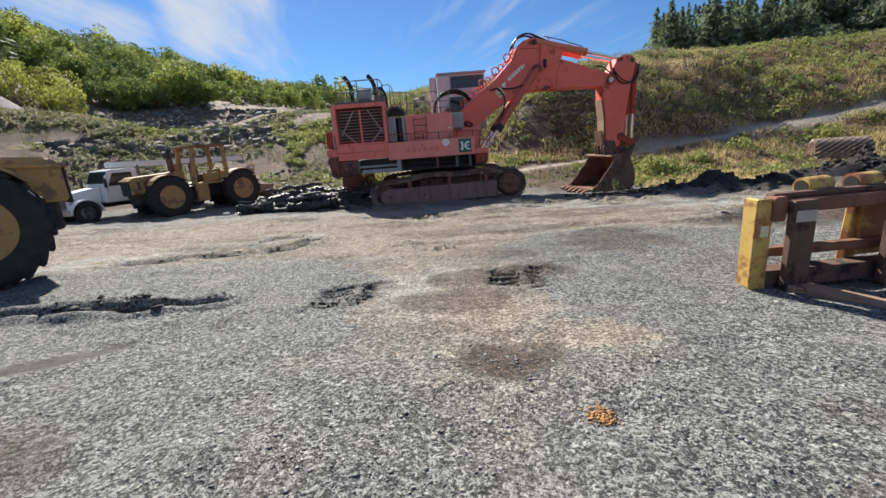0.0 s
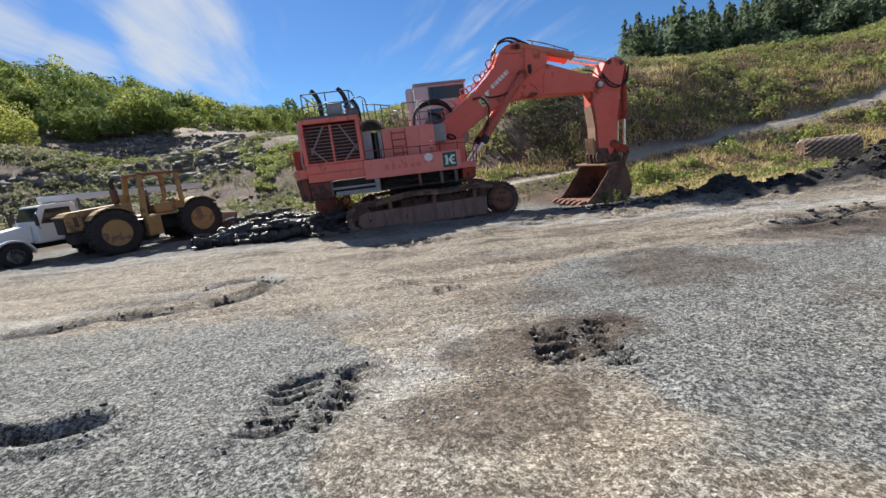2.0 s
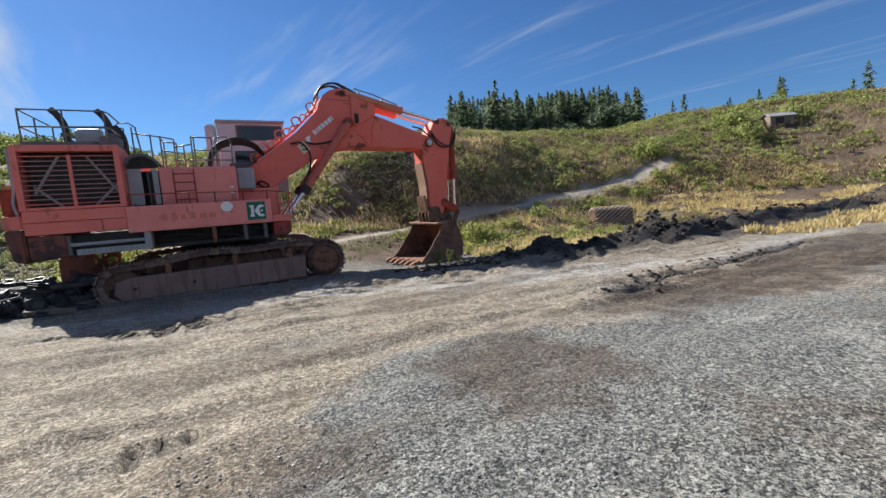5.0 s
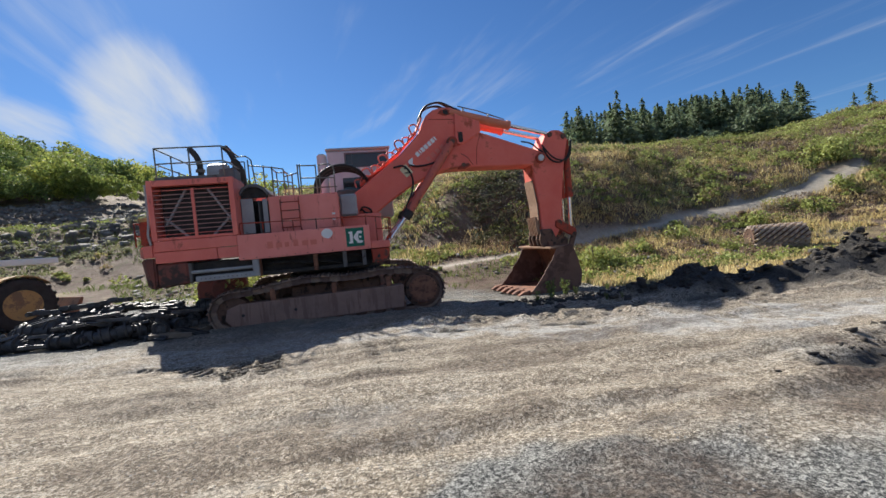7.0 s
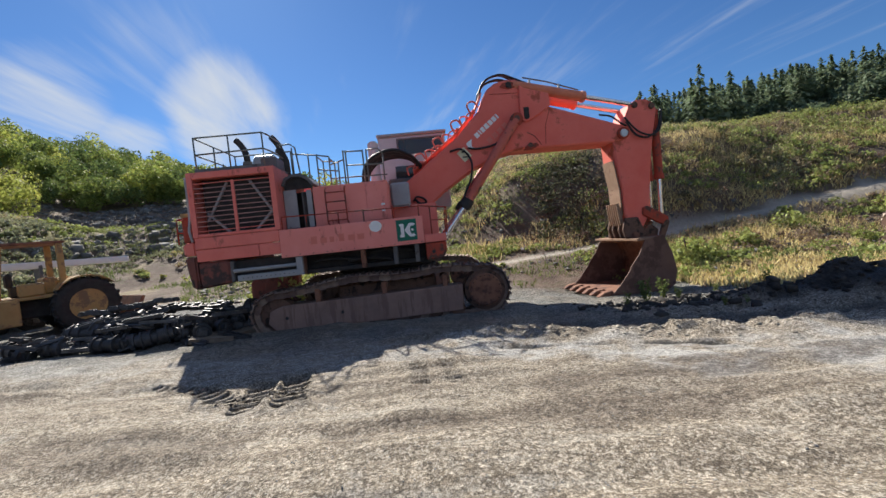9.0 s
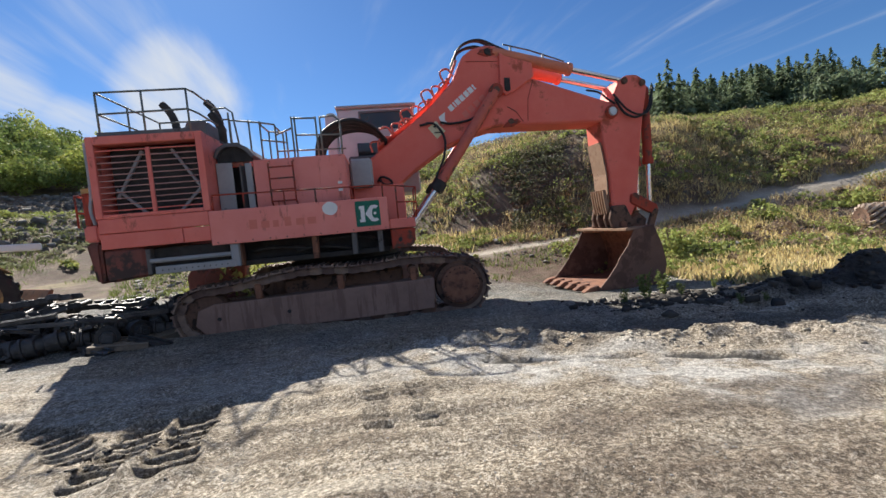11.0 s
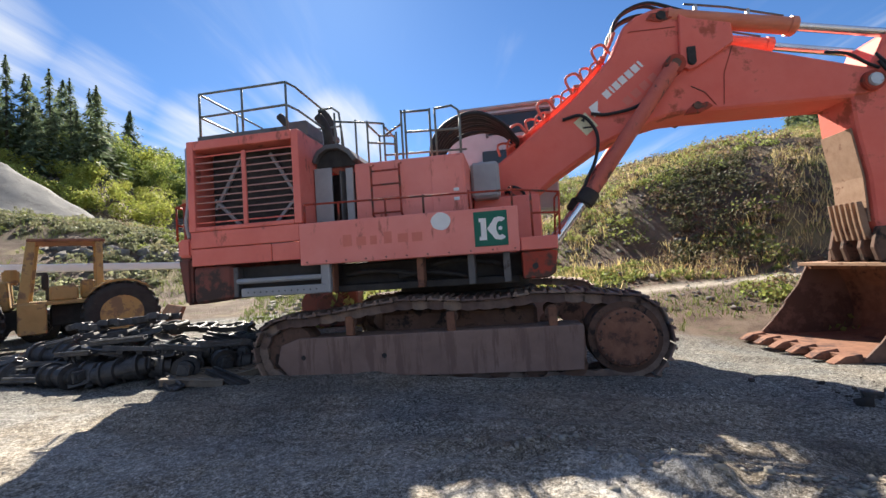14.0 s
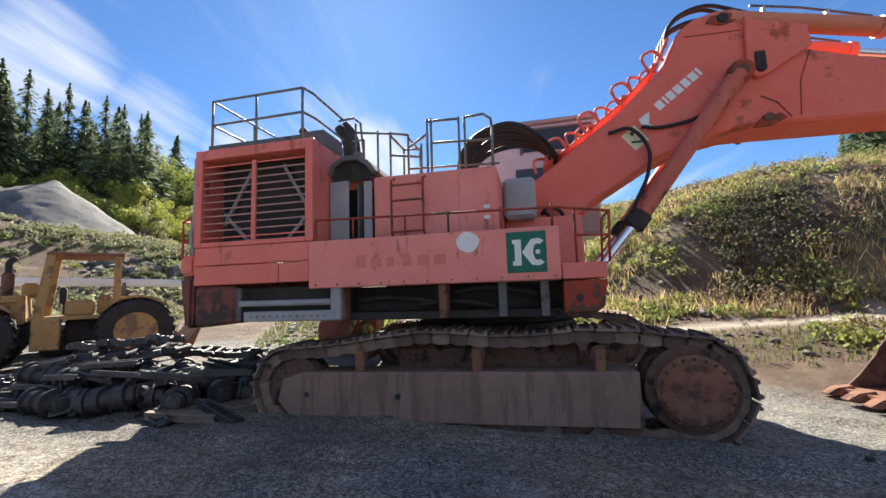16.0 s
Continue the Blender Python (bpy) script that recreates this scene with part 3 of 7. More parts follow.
def land(x, y):
    """Height of the ground, and its masks: path, darkened soil, planted share."""
    x, y = np.asarray(x, dtype=float), np.asarray(y, dtype=float)
    h, s = hill(x, y)
    yard = 1 - sstep(0.0, 0.12, s)
    # shallow dip where the machine's bucket rests
    h = h - 0.34 * np.exp(-(((x - 8.0) / 4.0) ** 2 + ((y - 22.0) / 3.0) ** 2))
    h = h - DRUM_DIP * np.exp(-(((x - 25.2) / 3.6) ** 2 + ((y - 25.8) / 2.6) ** 2))
    d, al = seg_dist(x, y, PATH)
    pz = np.interp(al, np.arange(len(PATH_Z)), PATH_Z)
    k = (1 - sstep(0.4, 1.3, d)) * sstep(len(PATH) - 1.0, len(PATH) - 2.5, al)
    h = h * (1 - k) + pz * k
    wide = 0.32 + 0.05 * np.clip(al - 2, 0, 5)
    path = 1 - sstep(wide, wide + 0.35, d + 0.25 * vnoise(x, y, 1.3, 21))
    path = np.maximum(path, 0.15 * (1 - sstep(wide + 0.3, wide + 0.6, d)))
    dark = np.zeros_like(x)
    # heap of dark soil along the yard's edge
    d, al = seg_dist(x, y, BERM)
    lump = 0.68 + 0.55 * vnoise(x, y, 1.1, 31) + 0.42 * vnoise(x, y, 0.42, 32) + 0.16 * vnoise(x, y, 0.19, 36)
    w = np.exp(-(d / (0.95 + 0.55 * sstep(2.0, 4.0, al))) ** 2) * sstep(0.3, 2.6, al)
    h = h + (0.64 + 0.25 * sstep(2.0, 4.0, al)) * w * lump
    dark = np.maximum(dark, sstep(0.12, 0.5, w + 0.15 * vnoise(x, y, 0.7, 33)))
    d, al = seg_dist(x, y, [(px, py + 1.05) for px, py in RIDGE[2:]])
    ditch = np.exp(-(d / 0.6) ** 2)
    h = h - 0.13 * ditch * (1 + 0.5 * vnoise(x, y, 0.3, 38))
    # ditch tone: black soil, and the heap's shade coloured in with it
    dark = np.maximum(dark, 0.62 * sstep(0.2, 0.7, ditch + 0.35 * vnoise(x, y, 0.4, 35)))
    d, al = seg_dist(x, y, RIDGE)
    w2 = np.exp(-(d / 0.42) ** 2)
    h = h + 0.08 * w2 * (0.8 + 0.9 * vnoise(x, y, 0.5, 34) + 1.0 * vnoise(x, y, 0.19, 37))
    for cx, cy, a, w, l, depth, step, vee in PITS:
        near = (np.abs(x - cx) < 2) & (np.abs(y - cy) < 2)
        if near.any():
            i, dz = pit(x[near], y[near], cx, cy, a, w, l, depth, step, vee)
            h[near] += dz
            dark[near] = np.maximum(dark[near], i * min(0.92, depth * 9))
    for line, w, depth in TRENCHES:
        d, al = seg_dist(x, y, line)
        d = d + 0.09 * vnoise(x, y, 0.35, 41)
        g = np.exp(-np.clip(d / w, 0, 9) ** 2)
        h = h - depth * g * (0.8 + 0.5 * vnoise(x, y, 0.3, 42)) + 0.35 * depth * np.exp(-((d - 2.2 * w) / w) ** 2)
        dark = np.maximum(dark, sstep(0.3, 0.7, g) * 0.95)
    # darker ground beside the tracks: dark slate with the machine's shadow coloured in
    oil = np.exp(-(((x - 0.5) / 5.5) ** 2 + ((y - 17.6) / 2.3) ** 2) ** 2) + np.exp(-(((x + 6.0) / 3.2) ** 2 + ((y - 18.6) / 1.6) ** 2) ** 2)
    dark = np.maximum(dark, np.clip(oil, 0, 1) * (0.14 + 0.22 * vnoise(x, y, 1.0, 51)))
    h = h + yard * (0.05 * vnoise(x, y, 2.6, 61) + 0.03 * vnoise(x, y, 0.6, 62) + 0.018 * vnoise(x, y, 0.23, 63) + 0.05 * vnoise(x * 0.22, y * 1.6, 0.5, 64) * sstep(5, 9, y) + 0.012 * vnoise(x * 0.4, y * 2.2, 0.35, 65))
    return h, path, dark, s


def axis_coords(lo, hi, step, far_lo, far_hi, grow=1.075):
    mid = list(np.arange(lo, hi + 1e-6, step))
    up, st = [], step
    v = hi
    while v < far_hi:
        st = min(st * grow, 160); v += st; up.append(v)
    dn, st, v = [], step, lo
    while v > far_lo:
        st = min(st * grow, 160); v -= st; dn.append(v)
    return np.array(dn[::-1] + mid + up)


def ground_material():
    m = bpy.data.materials.new("gravel_yard_and_hillside")
    m.use_nodes = True
    n, l = m.node_tree.nodes, m.node_tree.links
    b = n["Principled BSDF"]
    b.inputs["Specular IOR Level"].default_value = 0.3
    geo = n.new("ShaderNodeNewGeometry")
    pos = geo.outputs["Position"]
    at = n.new("ShaderNodeAttribute"); at.attribute_name = "zone"
    sep = n.new("ShaderNodeSeparateColor"); l.new(at.outputs["Color"], sep.inputs[0])

    def noise(scale, detail=5, rough=0.6):
        t = n.new("ShaderNodeTexNoise")
        t.inputs["Scale"].default_value, t.inputs["Detail"].default_value, t.inputs["Roughness"].default_value = scale, detail, rough
        l.new(pos, t.inputs["Vector"])
        return t.outputs["Fac"]

    def rng(v, a, b_, c=0.0, d=1.0):
        r = n.new("ShaderNodeMapRange"); r.interpolation_type = "SMOOTHSTEP"
        for k, q in zip(("From Min", "From Max", "To Min", "To Max"), (a, b_, c, d)):
            r.inputs[k].default_value = q
        l.new(v, r.inputs["Value"])
        return r.outputs[0]

    def mix(f, a, b_):
        x = n.new("ShaderNodeMix"); x.data_type = "RGBA"
        for sock, v in ((x.inputs["Factor"], f), (x.inputs["A"], a), (x.inputs["B"], b_)):
            if isinstance(v, tuple):
                sock.default_value = (*v, 1)
            elif isinstance(v, float):
                sock.default_value = v
            else:
                l.new(v, sock)
        return x.outputs["Result"]

    def math_(op, a, b_):
        x = n.new("ShaderNodeMath"); x.operation = op
        for i, v in enumerate((a, b_)):
            if isinstance(v, float):
                x.inputs[i].default_value = v
            else:
                l.new(v, x.inputs[i])
        return x.outputs[0]
    # chips of crushed slate: a cell of its own tone each
    chips = []
    for sc in (46.0, 120.0):
        v = n.new("ShaderNodeTexVoronoi"); v.inputs["Scale"].default_value = sc
        v.inputs["Randomness"].default_value = 1.0
        l.new(pos, v.inputs["Vector"])
        bw = n.new("ShaderNodeSeparateColor"); l.new(v.outputs["Color"], bw.inputs[0])
        chips.append((bw.outputs[0], v.outputs["Distance"]))
    tone = math_("ADD", math_("MULTIPLY", chips[0][0], 0.5), math_("MULTIPLY", chips[1][0], 0.5))
    grey = mix(rng(tone, 0.15, 0.9), (0.06, 0.064, 0.064), (0.335, 0.335, 0.31))
    tan = mix(rng(noise(7.0, 8, 0.7), 0.32, 0.7), (0.22, 0.178, 0.128), (0.43, 0.365, 0.275))
    tan = mix(math_("MULTIPLY", rng(tone, 0.58, 0.82), 0.75), tan, (0.52, 0.48, 0.41))
    tan = mix(math_("MULTIPLY", rng(tone, 0.45, 0.2), 0.65), tan, (0.11, 0.09, 0.068))
    st = n.new("ShaderNodeTexNoise")
    st.inputs["Scale"].default_value, st.inputs["Detail"].default_value, st.inputs["Roughness"].default_value = 1.0, 7, 0.7
    smap = n.new("ShaderNodeMapping"); smap.inputs["Scale"].default_value = (0.45, 3.2, 1.0); smap.inputs["Rotation"].default_value = (0, 0, radians(-7))
    l.new(pos, smap.inputs["Vector"]); l.new(smap.outputs[0], st.inputs["Vector"])
    tan = mix(math_("MULTIPLY", rng(st.outputs["Fac"], 0.52, 0.64), 0.6), tan, (0.14, 0.108, 0.078))        # wheel streaks
    tan = mix(math_("MULTIPLY", rng(st.outputs["Fac"], 0.46, 0.36), 0.5), tan, (0.47, 0.43, 0.36))
    st2 = n.new("ShaderNodeAttribute"); st2.attribute_name = "stain"
    sep2 = n.new("ShaderNodeSeparateColor"); l.new(st2.outputs["Color"], sep2.inputs[0])
    area = rng(math_("SUBTRACT", math_("ADD", noise(0.33, 5, 0.6), math_("MULTIPLY", sep.outputs[2], 0.6)), math_("MULTIPLY", sep2.outputs[2], 0.35)), 0.40, 0.70)
    col = mix(area, grey, tan)
    col = mix(math_("MULTIPLY", sep2.outputs[2], math_("MULTIPLY", rng(noise(1.1, 6, 0.7), 0.35, 0.65), 0.55)), col, grey)
    col = mix(math_("MULTIPLY", rng(noise(0.8, 8, 0.75), 0.55, 0.68), 0.5), col, (0.10, 0.072, 0.052))      # brown damp patches
    col = mix(math_("MULTIPLY", rng(noise(0.55, 8, 0.75), 0.55, 0.68), 0.5), col, (0.50, 0.48, 0.435))          # pale fines
    dust = mix(rng(noise(5.0, 8, 0.75), 0.35, 0.65), (0.37, 0.36, 0.335), (0.56, 0.545, 0.51))
    col = mix(math_("MULTIPLY", sep2.outputs[1], rng(noise(2.2, 7, 0.7), 0.36, 0.56)), col, dust)
    damp = mix(rng(noise(14.0, 7, 0.75), 0.35, 0.65), (0.042, 0.032, 0.025), (0.145, 0.105, 0.077))
    col = mix(math_("MULTIPLY", sep2.outputs[0], rng(noise(3.0, 7, 0.7), 0.3, 0.55, 0.5, 1.0)), col, damp)
    lumps = n.new("ShaderNodeTexVoronoi"); lumps.inputs["Scale"].default_value = 17.0
    l.new(pos, lumps.inputs["Vector"])
    lc = n.new("ShaderNodeSeparateColor"); l.new(lumps.outputs["Color"], lc.inputs[0])
    speck = math_("MULTIPLY", rng(tone, 0.12, 0.9, 0.62, 1.4), rng(lc.outputs[0], 0.0, 1.0, 0.86, 1.14))
    speck = math_("MULTIPLY", speck, rng(noise(26.0, 5, 0.7), 0.3, 0.7, 0.72, 1.28))
    gain = n.new("ShaderNodeVectorMath"); gain.operation = "SCALE"
    l.new(col, gain.inputs[0]); l.new(speck, gain.inputs["Scale"])
    col = gain.outputs[0]
    mud = mix(rng(noise(11.0, 7, 0.75), 0.35, 0.7), (0.018, 0.017, 0.016), (0.075, 0.068, 0.06))
    col = mix(sep.outputs[1], col, mud)
    # hillside soil and litter
    soil = mix(rng(noise(0.5, 9, 0.75), 0.35, 0.68), (0.115, 0.077, 0.056), (0.235, 0.17, 0.125))
    soil = mix(math_("MULTIPLY", rng(noise(1.7, 8, 0.75), 0.52, 0.66), 0.7), soil, (0.085, 0.105, 0.035))
    soil = mix(math_("MULTIPLY", rng(noise(0.25, 5, 0.6), 0.52, 0.66), 0.8), soil, (0.27, 0.22, 0.115))
    col = mix(rng(at.outputs["Alpha"], 0.25, 0.75), col, soil)
    col = mix(sep.outputs[0], col, mix(rng(noise(4.0, 6, 0.7), 0.3, 0.7), (0.47, 0.42, 0.34), (0.60, 0.54, 0.45)))  # trodden path
    l.new(col, b.inputs["Base Color"])
    l.new(rng(sep.outputs[1], 0.0, 1.0, 0.88, 0.62), b.inputs["Roughness"])
    bp = n.new("ShaderNodeBump"); bp.inputs["Strength"].default_value = 1.0; bp.inputs["Distance"].default_value = 0.03
    hgt = math_("ADD", math_("MULTIPLY", tone, 1.0), math_("ADD", math_("MULTIPLY", noise(9.0, 8, 0.75), 1.4), math_("MULTIPLY", st.outputs["Fac"], 0.8)))
    l.new(hgt, bp.inputs["Height"]); l.new(bp.outputs[0], b.inputs["Normal"])
    return m


def build_ground():
    xs = axis_coords(-7.5, 8.5, 0.08, -2400, 2400)
    ys = axis_coords(0.6, 18.5, 0.08, -2400, 2400)
    # a finer weave where the tread prints lie
    xs = np.sort(np.concatenate([xs[(xs < -2.6) | (xs > 2.4)], np.arange(-2.6, 2.401, 0.036)]))
    ys = np.sort(np.concatenate([ys[((ys < 12.2) | (ys > 14.3)) & ((ys < 4.3) | (ys > 5.8))], np.arange(4.3, 5.801, 0.036), np.arange(12.2, 14.301, 0.036)]))
    X, Y = np.meshgrid(xs, ys)
    H, path, dark, s = land(X.ravel(), Y.ravel())
    nx, ny = len(xs), len(ys)
    co = np.stack([X.ravel(), Y.ravel(), H], 1).astype(np.float32)
    idx = np.arange(nx * ny).reshape(ny, nx)
    q = np.stack([idx[:-1, :-1], idx[:-1, 1:], idx[1:, 1:], idx[1:, :-1]], -1).reshape(-1, 4)
    me = bpy.data.meshes.new("ground")
    me.vertices.add(len(co)); me.loops.add(q.size); me.polygons.add(len(q))
    me.vertices.foreach_set("co", co.ravel())
    me.loops.foreach_set("vertex_index", q.astype(np.int32).ravel())
    me.polygons.foreach_set("loop_start", np.arange(0, q.size, 4, dtype=np.int32))
    me.update(calc_edges=True)
    # zones of soil: path, darkened soil, tan wheel lanes, hillside
    lane = 0.8 * np.exp(-((Y.ravel() - 12.0 - 0.1 * X.ravel()) / 3.2) ** 2) + 0.22 * np.exp(-((X.ravel() - 0.6 + 0.08 * Y.ravel()) / 1.6) ** 2) * (Y.ravel() > 3)
    soil = sstep(-0.12, 0.05, s)
    za = me.attributes.new("zone", "FLOAT_COLOR", "POINT")
    za.data.foreach_set("color", np.stack([path, dark, np.clip(lane, 0, 1), soil], 1).astype(np.float32).ravel())
    br, pa, gr = stains(X.ravel(), Y.ravel())
    zb = me.attributes.new("stain", "FLOAT_COLOR", "POINT")
    zb.data.foreach_set("color", np.stack([br, pa, gr, br * 0], 1).astype(np.float32).ravel())
    me.shade_smooth()
    me.materials.append(ground_material())
    return tagged(new("ground", me), "crushed grey slate yard with muddy ruts below a weedy slope", "ground", kind="structure")


ground = build_ground()


def gz(x, y):
    h, *_ = land(np.array([float(x)]), np.array([float(y)]))
    return float(h[0])


# ---- the big excavator: x forward, y away from the walk, z up from the ground under its tracks ----
def track_loop(n):
    """Evenly spaced places and directions round a track with a sagging top run."""
    pts = []
    for k in range(13):
        a = radians(-95 + k * 15.5)
        pts.append(Vector((2.80 + 0.66 * math.cos(a), 0, 0.68 + 0.66 * math.sin(a))))
    for x, z in ((2.1, 1.42), (1.5, 1.44), (0.9, 1.38), (0.3, 1.37), (-0.3, 1.42), (-0.8, 1.43), (-1.4, 1.36), (-2.0, 1.27), (-2.5, 1.22)):
        pts.append(Vector((x, 0, z)))
    for k in range(11):
        a = radians(95 + k * 17)
        pts.append(Vector((-2.92 + 0.58 * math.cos(a), 0, 0.62 + 0.58 * math.sin(a))))
    pts.append(Vector((-2.2, 0, 0.03)))
    pts.append(Vector((0, 0, 0.0)))
    pts.append(Vector((2.0, 0, 0.0)))
    pts.append(pts[0])
    ln = [0]
    for a, b in zip(pts, pts[1:]):
        ln.append(ln[-1] + (b - a).length)
    out = []
    for k in range(n):
        d = ln[-1] * k / n
        i = max(j for j in range(len(ln)) if ln[j] <= d)
        f = (d - ln[i]) / (ln[i + 1] - ln[i])
        out.append((pts[i].lerp(pts[i + 1], f), (pts[i + 1] - pts[i]).normalized()))
    return out, ln[-1] / n


def build_track(parent, y, side):
    """One crawler: frame, drive wheel, idler, rollers, links and shoes. side -1: outer face towards -y."""
    out = side
    frame_ = part("track_frame", bm_plate([(-2.95, 0.22), (-3.12, 0.42), (-3.0, 0.74), (-2.6, 0.84), (2.2, 0.90), (2.2, 0.22), (0, 0.17)], y - 0.28, y + 0.28, 0.03), STREAK, parent, "flat rusty steel frame with water streaks")
    yo = y + out * 0.36
    part("side_plate", bm_plate([(-2.9, 0.2), (-3.1, 0.42), (-3.02, 0.74), (-2.7, 0.85), (2.18, 0.91), (2.14, 0.2), (0, 0.17)], min(yo, y + out * 0.25), max(yo, y + out * 0.25), 0.012), STREAK, frame_)
    for hx in (-1.12, -2.6):
        part("hole", bm_rod((hx, yo - out * 0.02, 0.52), (hx, yo + out * 0.004, 0.52), 0.045, seg=12), BLACK, frame_)
    # drive wheel and its round cover
    s = part("drive_wheel", bm_lathe([(0.2, y - 0.3), (0.56, y - 0.28), (0.58, y - 0.1), (0.58, y + 0.1), (0.56, y + 0.28), (0.2, y + 0.3)], 30), RUST_DARK, parent, smooth=False)
    s.data.transform(Matrix.Translation((2.8, 0, 0.68)))
    c = part("hub_cover", bm_lathe([(0.10, y + out * 0.43), (0.40, y + out * 0.42), (0.45, y + out * 0.39), (0.47, y + out * 0.2), (0.47, y)], 36), RUST, s, "round bolted rusty cover")
    c.data.transform(Matrix.Translation((2.8, 0, 0.68)))
    bolt = None
    for k in range(20):
        a = 2 * math.pi * k / 20
        p = Vector((2.8 + 0.405 * math.cos(a), y + out * 0.415, 0.68 + 0.405 * math.sin(a)))
        if bolt is None:
            bolt = part("bolt", bm_rod((0, 0, 0), (0, out * 0.028, 0), 0.02, seg=6), RUST_DARK, s)
            bolt.location = p
        else:
            o = new("bolt", bolt.data); o.parent = s; o.location = p
    i = part("idler_wheel", bm_lathe([(0.12, y - 0.22), (0.46, y - 0.2), (0.5, y - 0.08), (0.5, y + 0.08), (0.46, y + 0.2), (0.12, y + 0.22)], 28), RUST_DARK, parent)
    i.data.transform(Matrix.Translation((-2.92, 0, 0.62)))
    for k in range(8):
        r = part("bottom_roller", bm_lathe([(0.08, y - 0.30), (0.21, y - 0.29), (0.21, y - 0.17), (0.15, y - 0.15), (0.15, y + 0.15), (0.21, y + 0.17), (0.21, y + 0.29), (0.08, y + 0.30)], 18), RUST_DARK, frame_)
        r.data.transform(Matrix.Translation((-2.2 + 0.6 * k, 0, 0.27)))
    for x in (-1.75, 0.05, 1.72):
        part("carrier_post", bm_box(x - 0.07, x + 0.07, y + out * 0.24 - 0.06, y + out * 0.24 + 0.06, 0.86, 1.2, 0.015), RUST, frame_, "short post under the top run")
        part("carrier_roller", bm_rod((x, y - 0.24, 1.12), (x, y + 0.24, 1.12), 0.12, seg=16), RUST_DARK, frame_)
    places, pitch = track_loop(54)
    # one shoe: plate with three ribs, and one link pair on the inside
    bs = bm_box(-pitch * 0.47, pitch * 0.47, -0.40, 0.40, 0.0, 0.035, 0.008)
    bm_box(-pitch * 0.42, -pitch * 0.25, -0.40, 0.40, 0.03, 0.075, 0.008, bs)
    bm_box(pitch * 0.2, pitch * 0.37, -0.40, 0.40, 0.03, 0.07, 0.008, bs)
    me_s = bpy.data.meshes.new("track_shoe"); bs.to_mesh(me_s); bs.free(); me_s.materials.append(TRACK)
    bl = None
    for w in (-0.24, 0.24):
        bl = bm_plate([(-pitch * 0.56, -0.03), (-pitch * 0.56, -0.14), (-pitch * 0.2, -0.17), (pitch * 0.2, -0.17), (pitch * 0.56, -0.14), (pitch * 0.56, -0.03), (0, 0.0)], w - 0.04, w + 0.04, 0.006, bl)
    for px in (-pitch * 0.22, pitch * 0.22):
        bl = bm_rod((px, out * 0.275, -0.09), (px, out * 0.287, -0.09), 0.028, seg=8, bm=bl)
    bl = bm_rod((0, -0.26, -0.09), (0, 0.26, -0.09), 0.05, seg=8, bm=bl)
    me_l = bpy.data.meshes.new("track_link"); bl.to_mesh(me_l); bl.free(); me_l.materials.append(TRACK)
    for k, (p, d) in enumerate(places):
        ang = math.atan2(d.z, d.x)
        m = Matrix.Translation((p.x, y, p.z)) @ Matrix.Rotation(-ang, 4, "Y") @ Matrix.Rotation(math.pi, 4, "X")
        for nm, me in (("track_shoe", me_s), ("track_link", me_l)):
            o = new(nm, me); o.parent = frame_
            o.matrix_local = m


def rail_run(name, posts, bars, parent, r=0.022, material=None, label=""):
    """A guard rail: its first bar carries the other bars and the posts."""
    mt = material or RAIL
    run = part(name, bm_tube(bars[0], r, 8), mt, parent, label, smooth=True)
    for b in bars[1:]:
        part("rail_bar", bm_tube(b, r, 8), mt, run, smooth=True)
    for p, q in posts:
        part("rail_post", bm_rod(p, q, r, seg=8), mt, run, smooth=True)
    return run


